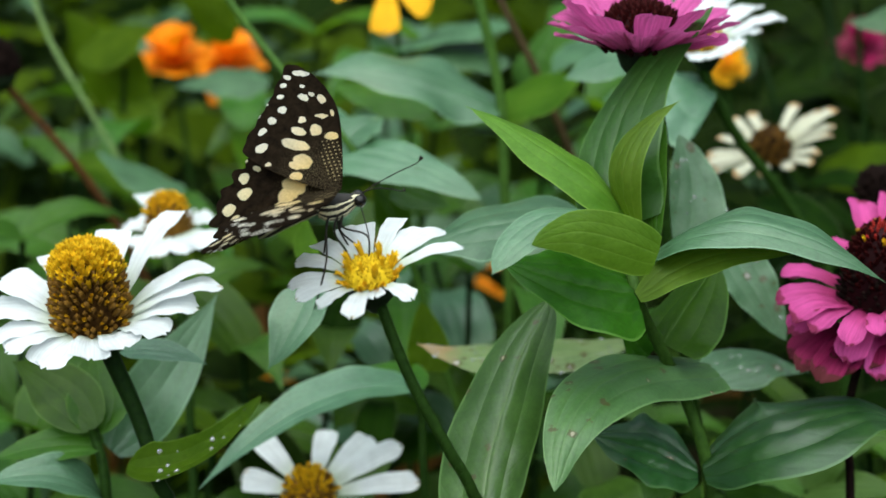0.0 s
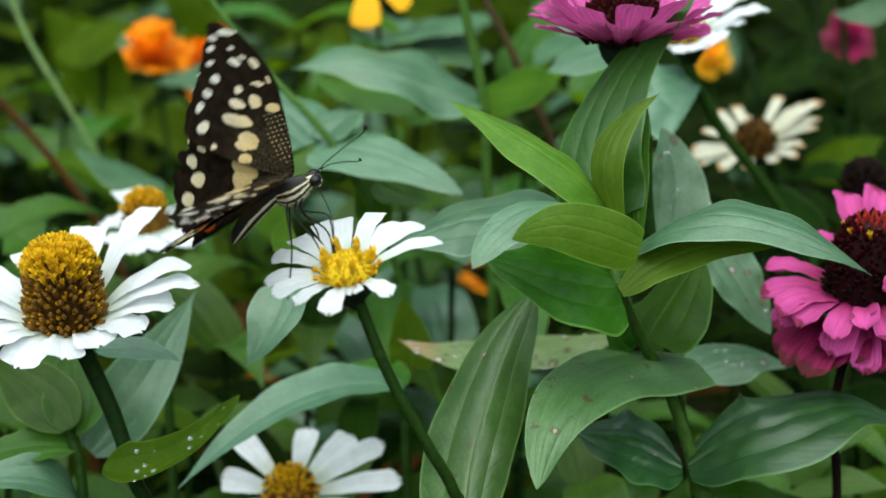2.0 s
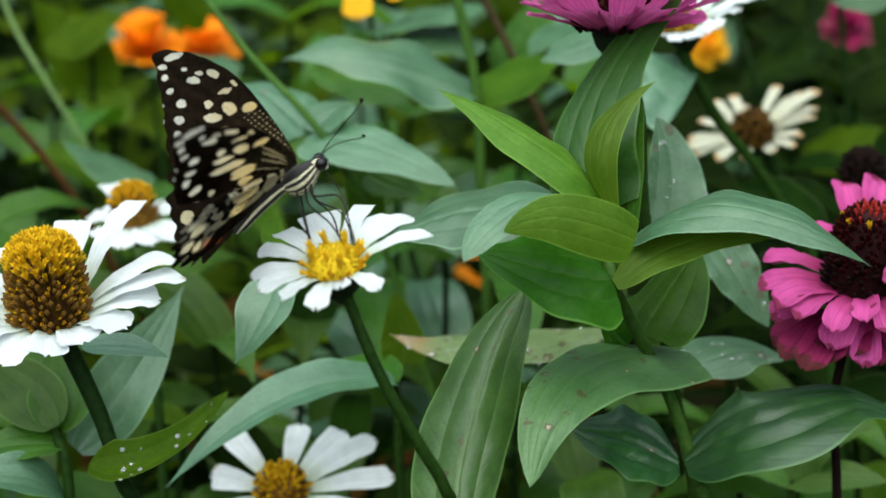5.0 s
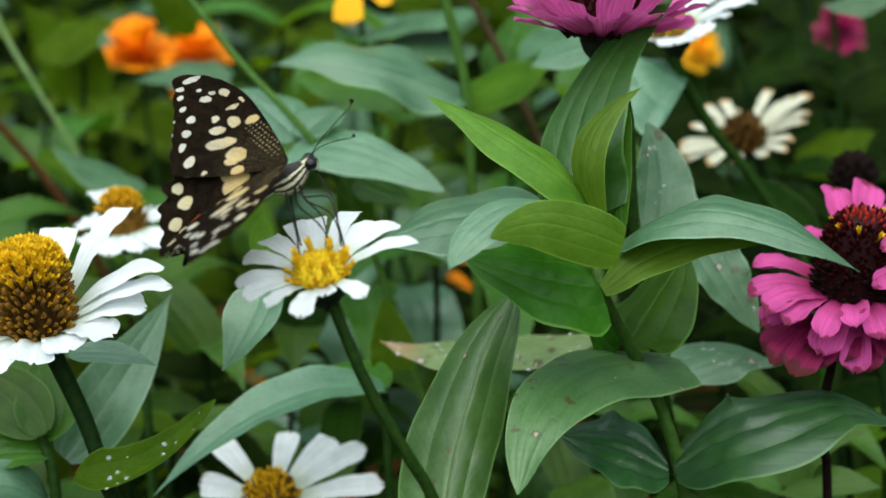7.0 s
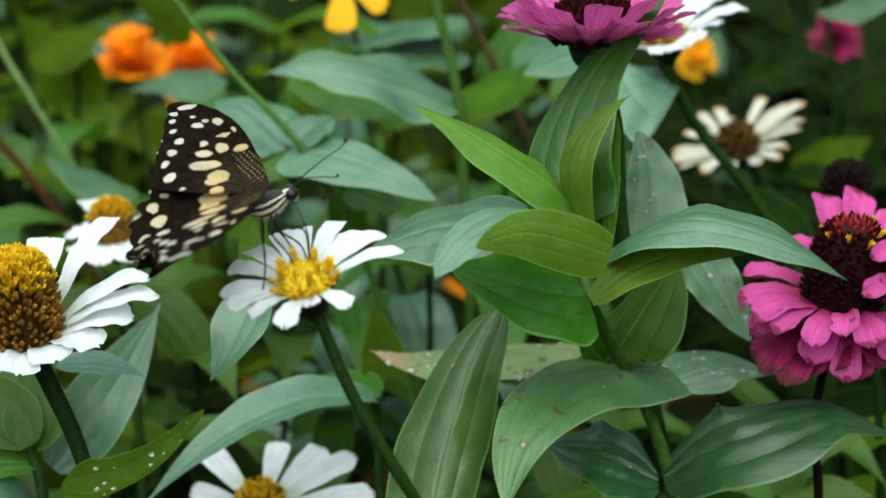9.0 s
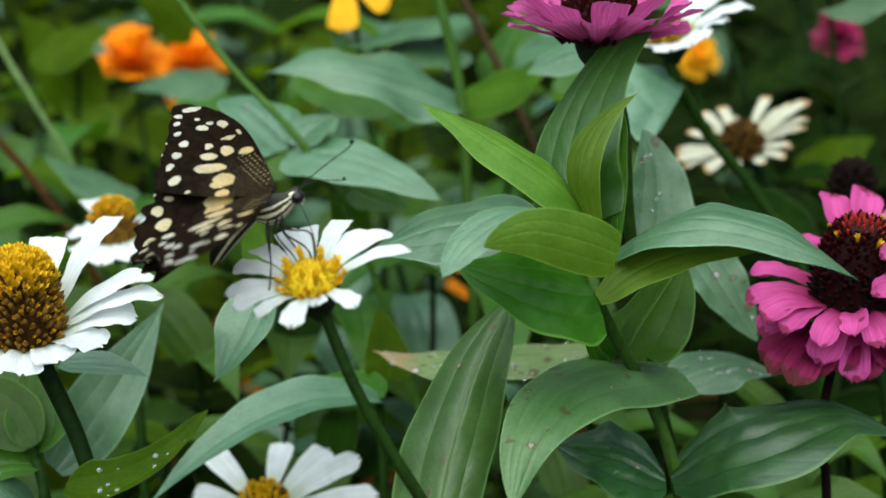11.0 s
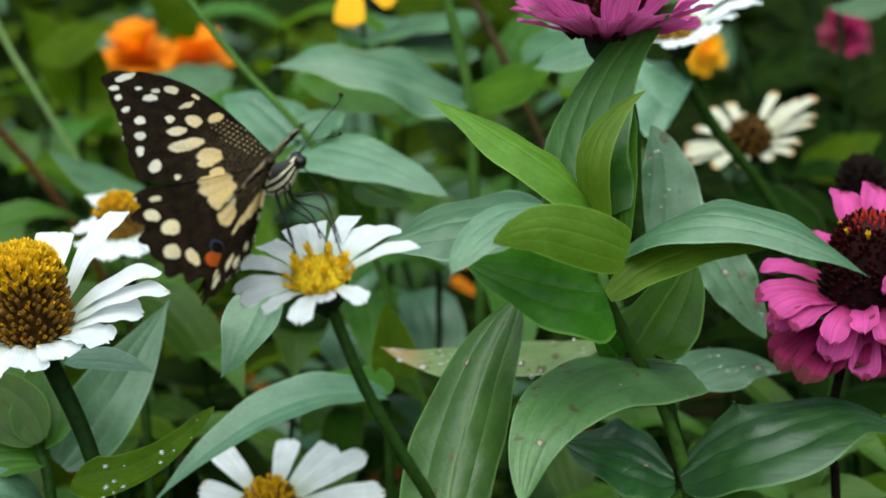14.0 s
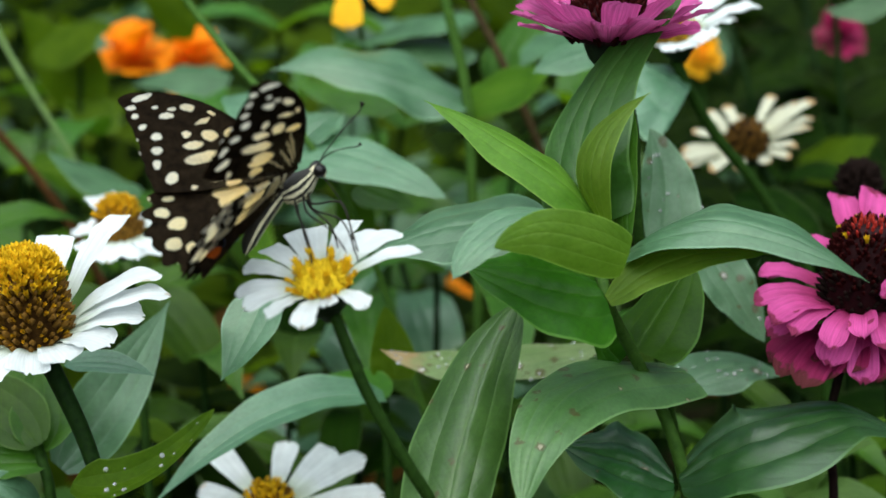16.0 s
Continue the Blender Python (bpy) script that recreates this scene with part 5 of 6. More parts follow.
FORE_UNDER = (
    (-32.5, -21.9, 2.56, 0.82, 20),
    (-34.8, -19.4, 1.10, 0.92, 0),
    (-33.7, -16.9, 1.01, 0.92, 0),
    (-32.2, -13.9, 1.01, 0.82, 0),
    (-29.1, -11.1, 1.47, 1.19, 0),
    (-29.0, -7.4, 1.28, 1.10, 0),
    (-29.0, -3.6, 1.01, 1.28, 0),
    (-25.8, 0.2, 1.28, 1.83, -25),
    (-22.4, -18.5, 1.83, 1.10, -10),
    (-27.0, -16.7, 1.92, 1.01, 0),
    (-29.5, -19.1, 0.73, 0.55, 0),
    (-25.8, -18.5, 0.92, 0.64, 0),
    (-19.1, -14.7, 2.02, 0.64, 20),
    (-17.2, -16.5, 1.19, 0.55, -25),
    (-22.7, -11.4, 1.19, 1.01, 0),
    (-17.6, -10.9, 2.20, 1.56, -25),
    (-12.8, -11.3, 2.11, 1.28, 25),
    (-21.3, -8.4, 2.47, 1.19, 10),
    (-19.1, -4.9, 4.31, 1.65, 13),
    (-14.1, -2.0, 3.02, 2.20, 0),
    (-15.1, -0.2, 2.02, 1.10, 0),
    (-12.6, 1.8, 1.83, 1.28, 0),
    (-20.9, 2.9, 0.92, 0.73, 0),
    (-33.4, -10.1, 0.37, 0.55, 0),
    (-32.8, -6.9, 0.37, 0.55, 0),
    (-31.9, -3.2, 0.37, 0.55, 0),
    (-8.2, -6.4, 5.50, 0.37, -38),
    (-7.3, -4.6, 5.04, 0.37, -36),
    (-6.9, -2.6, 4.58, 0.37, -28),
    (-8.2, -0.5, 4.12, 0.37, -15),
)
HIND_UPPER = (
    (-13.5, 2.1, 4.2, 1.5, 0),
    (-13.3, 4.2, 4.4, 2.5, 0),
    (-13.0, 7.0, 3.3, 2.7, -10),
    (-12.6, 10.2, 2.1, 3.2, -18),
    (-26.6, 4.8, 1.47, 0.82, 0),
    (-28.1, 8.5, 1.92, 1.47, -25),
    (-24.7, 11.6, 2.11, 2.02, 0),
    (-25.3, 17.1, 2.02, 1.83, 0),
    (-21.3, 18.9, 1.37, 2.29, 20),
    (-31.1, 4.8, 0.46, 0.64, 0),
    (-31.6, 10.5, 0.46, 0.73, 0),
)
HIND_UNDER = (
    (-14.3, 0.5, 5.37, 3.37, -10),
    (-6.1, 2.8, 6.05, 2.63, -57),
    (-13.8, 4.2, 5.66, 2.97, -8),
    (-21.7, -0.1, 3.39, 1.41, -43),
    (-11.4, 9.5, 4.88, 2.45, 23),
    (-26.2, 3.6, 1.59, 1.95, 44),
    (-26.5, 7.9, 1.97, 1.92, 38),
    (-23.8, 12.6, 2.53, 1.72, 20),
    (-19.5, 17.8, 3.00, 1.89, 75),
    (-26.7, 15.0, 1.16, 1.57, 45),
    (-31.2, 7.0, 1.58, 1.05, 83),
    (-29.2, -0.5, 2.19, 0.87, 3),
    (-29.3, 11.7, 1.09, 1.10, 76),
    (-21.2, 8.1, 4.28, 1.26, -42),
    (-18.1, 13.9, 3.11, 1.58, 10),
    (-23.8, 21.6, 0.99, 0.92, 77),
    (-26.6, 4.8, 1.47, 0.82, 0),
    (-28.1, 8.5, 1.92, 1.47, -25),
    (-24.7, 11.6, 2.11, 2.02, 0),
    (-25.3, 17.1, 2.02, 1.83, 0),
    (-21.3, 18.9, 1.37, 2.29, 20),
    (-31.1, 4.8, 0.46, 0.64, 0),
    (-31.6, 10.5, 0.46, 0.73, 0),
)
LEG_LINES = (
    ((-0.00013, -0.00151, -0.0045), (-0.00106, -0.00386, -0.0077), (-0.00023, -0.01122, -0.0132), (-0.00117, -0.01869, -0.0217)),
    ((0.00114, -0.00179, -0.005), (0.00128, -0.00438, -0.0088), (0.00479, -0.01028, -0.0111), (0.00695, -0.01486, -0.0147)),
    ((0.00221, -0.00203, -0.005), (0.00277, -0.00369, -0.0072), (0.0068, -0.00765, -0.0057), (0.00803, -0.00997, -0.0065), (0.00875, -0.01321, -0.0108), (0.0095, -0.01491, -0.015)),
    ((0.00286, 0.0009, -0.005), (0.00342, -0.00076, -0.0095), (0.00817, -0.00796, -0.0105), (0.00939, -0.0154, -0.0171)),
    ((0.00179, 0.00114, -0.005), (0.00315, 0.00033, -0.0095), (0.0064, -0.00347, -0.0125), (0.007, -0.0077, -0.0165)),
    ((0.00032, 0.00146, -0.0045), (0.00022, 0.00098, -0.0085), (0.0006, -0.00423, -0.0145), (0.0012, -0.00846, -0.019)),
)
ANTENNA_LINES = (
    ((0.00492, -0.0005, 0.00039), (0.00724, -0.0012, 0.00412), (0.01114, -0.0022, 0.00895), (0.01399, -0.003, 0.01219), (0.01469, -0.0032, 0.01418)),
    ((0.0051, 0.0005, 0.00034), (0.00844, 0.0015, 0.00203), (0.01218, 0.0026, 0.00235), (0.01502, 0.0034, 0.00216), (0.0159, 0.0038, 0.00259)),
)
PROBOSCIS_LINES = (
    ((0.00508, -0.00113, -0.0016), (0.00634, -0.00192, -0.0029), (0.00888, -0.00709, -0.0074), (0.00855, -0.01316, -0.0103), (0.00841, -0.01518, -0.0145)),
)


def wing_material(name, dark, brown, spots, basal, apical, specks=None, red=None, ovals=(), see=0.72, swell=1.0):
    m, n, l, p = material(name)
    uv, u, v = uv_axes(n, l)
    shift = n.new("ShaderNodeTexNoise")
    shift.inputs["Scale"].default_value, shift.inputs["Detail"].default_value = 0.5, 2
    l.new(uv, shift.inputs["Vector"])
    move = n.new("ShaderNodeVectorMath")
    move.operation = "MULTIPLY_ADD"
    l.new(shift.outputs["Color"], move.inputs[0])
    move.inputs[1].default_value = (1.2, 1.2, 0)
    sub = n.new("ShaderNodeVectorMath")
    sub.operation = "SUBTRACT"
    l.new(uv, sub.inputs[0])
    sub.inputs[1].default_value = (0.6, 0.6, 0)
    l.new(sub.outputs[0], move.inputs[2])
    where = move.outputs[0]

    def oval(x, y, a, b, slope, edge=0.09):
        mp = n.new("ShaderNodeMapping")
        mp.vector_type = "TEXTURE"
        mp.inputs["Location"].default_value = (x, y, 0)
        mp.inputs["Rotation"].default_value = (0, 0, radians(-slope))
        mp.inputs["Scale"].default_value = (0.9 * a, 0.9 * b, 1)
        l.new(where, mp.inputs["Vector"])
        ln = n.new("ShaderNodeVectorMath")
        ln.operation = "LENGTH"
        l.new(mp.outputs[0], ln.inputs[0])
        mr = n.new("ShaderNodeMapRange")
        mr.interpolation_type = "SMOOTHSTEP"
        mr.inputs["From Min"].default_value, mr.inputs["From Max"].default_value = 1.0 + edge, 1.0 - edge
        l.new(ln.outputs["Value"], mr.inputs["Value"])
        return mr.outputs["Result"]

    base = ramp(n, l, noise_node(n, l, 0.5, 4, uv), [(0.3, dark), (0.75, brown)])
    # fine scales and the veins that fan out from the root
    fan = calc(n, l, "ARCTAN2", v, u)
    rib = calc(n, l, "SUBTRACT", 1.0, calc(n, l, "POWER", calc(n, l, "ABSOLUTE", calc(n, l, "SINE", calc(n, l, "MULTIPLY", fan, 7.5))), 0.12))
    total = None
    for x, y, a, b, slope in spots:
        o = oval(x, y, swell * a, swell * b, slope)
        total = o if total is None else calc(n, l, "MAXIMUM", total, o)
    if specks:
        vor = n.new("ShaderNodeTexVoronoi")
        vor.inputs["Scale"].default_value, vor.inputs["Randomness"].default_value = 1.0, 0.15
        rows_of = n.new("ShaderNodeMapping")
        rows_of.inputs["Rotation"].default_value = (0, 0, radians(-40))
        rows_of.inputs["Scale"].default_value = (0.78, 1.0, 1)
        l.new(uv, rows_of.inputs["Vector"])
        l.new(rows_of.outputs[0], vor.inputs["Vector"])
        dots = calc(n, l, "LESS_THAN", vor.outputs["Distance"], 0.21)
        total = calc(n, l, "MAXIMUM", total, calc(n, l, "MULTIPLY", calc(n, l, "MULTIPLY", dots, oval(*specks)), 0.6))
    total = calc(n, l, "MULTIPLY", total, calc(n, l, "SUBTRACT", 1.0, calc(n, l, "MULTIPLY", rib, 0.45)))
    tone = ramp(n, l, calc(n, l, "MULTIPLY", u, -0.03), [(0.35, basal), (0.85, apical)])
    tone = mix(n, l, 1.0, tone, ramp(n, l, noise_node(n, l, 1.6, 3, uv), [(0.3, (0.85, 0.83, 0.8)), (0.7, (1.05, 1.05, 1.05))]), "MULTIPLY")
    # pale dusting of loose scales towards the root
    dust = ramp(n, l, noise_node(n, l, 3.2, 3, uv), [(0.50, (0, 0, 0)), (0.66, (1, 1, 1))])
    base = mix(n, l, calc(n, l, "MULTIPLY", dust, calc(n, l, "MULTIPLY", oval(-5.0, 0.0, 13.0, 11.0, 0, 0.5), 0.22)), base, basal)
    base = mix(n, l, total, base, tone)
    for s in ovals:
        base = mix(n, l, oval(*s), base, dark)
    if red:
        x, y = red
        base = mix(n, l, oval(x + 0.2, y + 0.8, 1.9, 1.9, 30), base, (0.55, 0.11, 0.015))
        base = mix(n, l, oval(x + 1.4, y - 1.7, 1.6, 1.9, 25), base, (0.05, 0.06, 0.10))
        base = mix(n, l, oval(x + 1.5, y - 1.5, 1.2, 1.5, 25), base, dark)
    l.new(base, p.inputs["Base Color"])
    p.inputs["Roughness"].default_value = 0.7
    p.inputs["Specular IOR Level"].default_value = 0.04
    bump(n, l, p, calc(n, l, "ADD", rib, calc(n, l, "MULTIPLY", noise_node(n, l, 5, 2, uv), 0.4)), 0.35, 0.0003)
    veil(n, l, p, base, see)
    return m


BLACK, BROWN = (0.010, 0.007, 0.0045), (0.038, 0.024, 0.0135)
FORE_TOP = wing_material("forewing_upper", BLACK, BROWN, FORE_UPPER, (0.82, 0.66, 0.35), (0.86, 0.84, 0.77), specks=(-8.6, -6.8, 8.6, 2.7, -40))
HIND_TOP = wing_material("hindwing_upper", BLACK, BROWN, HIND_UPPER, (0.84, 0.67, 0.35), (0.86, 0.80, 0.60), red=(-17.4, 19.0))
FORE_LOW = wing_material("forewing_under", BLACK, BROWN, FORE_UNDER, (0.94, 0.84, 0.56), (0.95, 0.93, 0.87), see=0.65, swell=1.12)
HIND_LOW = wing_material("hindwing_under", BLACK, BROWN, HIND_UNDER, (0.95, 0.86, 0.58), (0.95, 0.92, 0.83), see=0.65, swell=1.28, ovals=((-17.8, -0.4, 2.72, 2.05, -65), (-9.4, 2.6, 4.57, 0.98, -73), (-11.5, 8.2, 3.65, 0.51, -160), (-6.3, 0.6, 3.56, 0.55, -43), (-2.8, 5.4, 2.55, 0.77, -67), (-15.0, 2.6, 5.37, 0.20, -10), (-13.6, 4.8, 3.85, 0.22, 9), (-12.0, 10.2, 3.66, 0.46, 40), (-21.1, 2.9, 1.92, 1.15, -63), (-25.4, 1.1, 1.53, 0.91, -75), (-20.2, 6.6, 1.85, 1.52, -76), (-23.1, 7.4, 1.55, 0.81, -63), (-16.0, 11.4, 1.86, 1.20, -79), (-18.6, 15.9, 1.20, 1.13, -74), (-20.9, 10.9, 0.69, 0.63, -149), (-16.7, 7.3, 3.60, 0.62, -57)))


def wing_sheet(outline, lift, flip, scallop=0.0):
    """One face of a wing, in metres, fanning out from its root; its flat pattern is laid out in millimetres."""
    ring = [Vector((x, y, 0)) for x, y in outline]
    edge = smooth_line(ring, 9 if scallop else 4)
    raw = list(edge)
    far, run = max(e.length for e in edge), 0.0
    for k in range(1, len(edge) - 1):
        run += (raw[k] - raw[k - 1]).length
        reach = min(1.0, max(0.0, (edge[k].length / far - 0.6) / 0.15))
        edge[k] = edge[k] * (1 - scallop * reach * abs(math.sin(run * math.pi / 5.2)) ** 3 / edge[k].length) if edge[k].length > 1 else edge[k]
    bm = bmesh.new()
    uv = bm.loops.layers.uv.verify()
    shares = (0.0, 0.15, 0.35, 0.55, 0.75, 0.9, 1.0)
    rows = []
    for s in shares:
        line = []
        for k, e in enumerate(edge):
            q = e * s
            bulge = 0.7 * math.sin(math.pi * s) + 0.12 * math.sin(k * (0.24 if scallop else 0.55)) * s
            line.append((bm.verts.new((q.x * 0.001, q.y * 0.001, (lift + bulge) * 0.001)), q.x, q.y))
        rows.append(line)
    for r0, r1 in zip(rows, rows[1:]):
        for k in range(len(edge) - 1):
            quad = [r0[k], r0[k + 1], r1[k + 1], r1[k]]
            if flip:
                quad.reverse()
            f = bm.faces.new([q[0] for q in quad])
            for loop, q in zip(f.loops, quad):
                loop[uv].uv = (q[1], q[2])
    bmesh.ops.remove_doubles(bm, verts=bm.verts, dist=1e-6)
    return bm


def stripe_material(name, dorsal, rings, thin, dark_back=0.10):
    """Cream fur with a black back, a thin black side line and further lengthwise black lines."""
    m, n, l, p = material(name)
    uv, u, v = uv_axes(n, l)
    co = n.new("ShaderNodeTexCoord").outputs["Object"]
    rough = calc(n, l, "MULTIPLY_ADD", noise_node(n, l, 700, 3, co), 0.05, -0.025)
    away = calc(n, l, "ADD", calc(n, l, "PINGPONG", calc(n, l, "ADD", u, 1.0 - dorsal), 0.5), rough)
    back = calc(n, l, "LESS_THAN", away, dark_back)
    line = calc(n, l, "LESS_THAN", calc(n, l, "ABSOLUTE", calc(n, l, "SUBTRACT", away, thin)), 0.018)
    black = calc(n, l, "MAXIMUM", back, line)
    for at, half in rings:
        black = calc(n, l, "MAXIMUM", black, calc(n, l, "LESS_THAN", calc(n, l, "ABSOLUTE", calc(n, l, "SUBTRACT", away, at)), half))
    base = mix(n, l, black, (0.76, 0.70, 0.48), (0.010, 0.008, 0.006))
    base = mix(n, l, 1.0, base, ramp(n, l, noise_node(n, l, 1800, 3, co), [(0.3, (0.7, 0.7, 0.7)), (0.7, (1.1, 1.1, 1.1))]), "MULTIPLY")
    l.new(base, p.inputs["Base Color"])
    p.inputs["Roughness"].default_value = 0.8
    bump(n, l, p, noise_node(n, l, 2500, 2, co), 0.6, 0.0003)
    return m


FUR = stripe_material("striped_fur", 0.25, ((0.21, 0.024), (0.30, 0.022), (0.38, 0.022)), 0.46, 0.16)
BELLY = stripe_material("striped_abdomen", 0.75, ((0.33, 0.05), (0.48, 0.05)), 0.31, 0.23)
FACE = stripe_material("striped_face", 0.25, (), 0.42, 0.10)
LIMB = plain_material("black_limb", (0.008, 0.007, 0.006), (0.03, 0.026, 0.02), 0.45, 2000)
EYE, _n, _l, _p = material("eye")
_p.inputs["Base Color"].default_value = (0.006, 0.005, 0.005, 1)
_p.inputs["Roughness"].default_value = 0.25
_p.inputs["Specular IOR Level"].default_value = 0.25


def body_piece(line, radii, flat=0.85, sides=16):
    """A rounded piece of the body along a line, with its pattern laid round it."""
    pts = smooth_line(line, 5)
    n = len(pts)
    bm = bmesh.new()
    uv = bm.loops.layers.uv.verify()
    rows = []
    for i, p in enumerate(pts):
        s = i / (n - 1)
        k = s * (len(radii) - 1)
        r = radii[min(int(k), len(radii) - 2)] * (1 - (k - min(int(k), len(radii) - 2))) + radii[min(int(k), len(radii) - 2) + 1] * (k - min(int(k), len(radii) - 2))
        d = (pts[min(i + 1, n - 1)] - pts[max(i - 1, 0)]).normalized()
        e1 = Vector((0, 1, 0))
        e2 = d.cross(e1).normalized()
        rows.append([(bm.verts.new(p + r * (flat * math.cos(a * 6.28319 / sides) * e1 + math.sin(a * 6.28319 / sides) * e2)), a / sides, s) for a in range(sides + 1)])
    for r0, r1 in zip(rows, rows[1:]):
        for a in range(sides):
            quad = [r0[a], r0[a + 1], r1[a + 1], r1[a]]
            f = bm.faces.new([q[0] for q in quad])
            for loop, q in zip(f.loops, quad):
                loop[uv].uv = (q[1], q[2])
    bmesh.ops.remove_doubles(bm, verts=bm.verts, dist=1e-6)
    bmesh.ops.recalc_face_normals(bm, faces=bm.faces)
    return bm


butterfly = thing("butterfly", "black and cream-yellow chequered swallowtail butterfly feeding on a white zinnia", "butterfly")
part("thorax", body_piece([(-0.0032, 0, -0.0058), (-0.0008, 0, -0.0050), (0.0015, 0, -0.0036), (0.0042, 0, -0.0014)], [0.0020, 0.0031, 0.0033, 0.0028, 0.0015]), FUR, butterfly, "furry thorax striped black and cream")
abdomen = part("abdomen", body_piece([(0.0002, 0, 0), (-0.0028, 0, -0.0030), (-0.0058, 0, -0.0070), (-0.0080, 0, -0.0110), (-0.0089, 0, -0.0134)], [0.0016, 0.0021, 0.0021, 0.0017, 0.0005]), BELLY, butterfly, "cream abdomen with black stripes")
abdomen.location = (-0.0030, 0, -0.0048)
head = part("head", body_piece([(0.0030, 0, -0.0012), (0.0044, 0, -0.0010), (0.0057, 0, -0.0014), (0.0064, 0, -0.0026)], [0.0009, 0.0018, 0.0016, 0.0005]), FACE, butterfly)
for side in (-1, 1):
    bm = bmesh.new()
    bmesh.ops.create_uvsphere(bm, u_segments=16, v_segments=10, radius=0.00145, matrix=Matrix.Translation((0.0051, side * 0.0014, -0.0008)))
    part("eye", bm, EYE, head, "glossy black eye")
for line in ANTENNA_LINES:
    pts = smooth_line(line, 6)
    n = len(pts)
    part("antenna", tube(bmesh.new(), pts, [0.00014 if i < n * 0.82 else 0.00014 + 0.00035 * math.sin((i - n * 0.82) / (n * 0.18) * 2.4) for i in range(n)], 6), LIMB, head, "thin black clubbed antenna")
for line in PROBOSCIS_LINES:
    pts = smooth_line(line, 5)
    part("proboscis", tube(bmesh.new(), pts, [0.00013] * len(pts), 6), LIMB, head)
for line in LEG_LINES:
    pts = smooth_line(line, 5)
    n = len(pts)
    part("leg", tube(bmesh.new(), pts, [0.00030 - 0.00014 * i / n for i in range(n)], 6), LIMB, butterfly, "thin black jointed leg")


def wing(name, outline, top, low, far, scallop):
    """A wing of two faces; the far side's upper face looks to the viewer, the near side's lower face."""
    front, back = wing_sheet(outline, -0.07, True, scallop), wing_sheet(outline, 0.07, False, scallop)
    w = part(name, front if far else back, top, butterfly)
    part("wing_underside", back if far else front, low, w)
    return w


far_forewing = wing("forewing", FORE_OUTLINE, FORE_TOP, FORE_LOW, True, 0.5)
far_hindwing = wing("hindwing", HIND_OUTLINE, HIND_TOP, HIND_LOW, True, 1.3)
near_forewing = wing("forewing", FORE_OUTLINE, FORE_TOP, FORE_LOW, False, 0.5)
near_hindwing = wing("hindwing", HIND_OUTLINE, HIND_TOP, HIND_LOW, False, 1.3)


# seconds, and the time whose wing pose the butterfly takes up then
BEATS = (
    (0, 0), (0.1, 0), (0.2, 0), (0.3, 1.5), (0.4, 0.5), (0.5, 0.5), (0.6, 1.5), (0.7, 1.5), (0.8, 1.5), (0.9, 1), (1, 1), (1.1, 2.5),
    (1.2, 0.5), (1.3, 0.5), (1.4, 1.5), (1.5, 1.5), (1.6, 1.5), (1.7, 3), (1.8, 4), (1.9, 4), (2, 2), (2.1, 1.5), (2.2, 1.5), (2.3, 3),
    (2.4, 3), (2.5, 2.5), (2.6, 2.5), (2.7, 2.5), (2.8, 4), (2.9, 3), (3, 3), (3.1, 2.5), (3.2, 2.5), (3.3, 2.5), (3.4, 3.5), (3.5, 3.5),
    (3.6, 0), (3.7, 6.5), (3.8, 6.5), (3.9, 3.5), (4, 4), (4.1, 4), (4.2, 3), (4.4, 2.5), (4.6, 3.5), (4.8, 3), (5, 4), (5.2, 3.5),
    (5.4, 2), (5.7, 6.5), (6, 7), (6.3, 6.5), (6.5, 6.5), (7, 7), (7.5, 7.5), (8, 8), (8.5, 8.5), (9, 9), (9.5, 9), (10, 8.5),
    (10.4, 9), (10.7, 11.5), (11, 9), (11.3, 9), (11.4, 11.5), (11.5, 11.5), (11.6, 3), (11.7, 3), (11.8, 3), (11.9, 11.5), (12, 12), (12.2, 12),
    (12.4, 12.5), (12.5, 12.5), (12.6, 12.5), (12.8, 13), (12.9, 13), (13, 13), (13.1, 14.5), (13.2, 14.5), (13.4, 13.5), (13.5, 13.5), (13.6, 13.5), (13.7, 13.5),
    (13.8, 14.5), (13.9, 14), (14, 14), (14.1, 14.5), (14.2, 16), (14.3, 16), (14.4, 16), (14.5, 14.5), (14.6, 14.5), (14.7, 14), (14.8, 14), (14.9, 15),
    (15, 15), (15.1, 15), (15.2, 14), (15.3, 16), (15.4, 16), (15.5, 15.5), (15.6, 16), (15.7, 16), (15.8, 16), (15.9, 16), (16, 16),
)


def between(rows, t):
    """The turn of a thing at t seconds, from its rows."""
    for (t0, *a), (t1, *b) in zip(rows, rows[1:]):
        if t0 <= t <= t1:
            return pose(*[x + (y - x) * (t - t0) / (t1 - t0) for x, y in zip(a, b)]).to_3x3()


def beat(wing_part, rows, body):
    """Keys a wing: at each beat it stands in space as it does at the time named, whatever the body does."""
    keys = {t: pose(*p) for t, *p in rows}
    made = []
    for t, like in BEATS:
        turn = between(body, t).inverted() @ between(body, like) @ keys[like].to_3x3()
        made.append((t, Matrix.Translation(keys[like].translation) @ turn.to_4x4()))
    walk(wing_part, made)


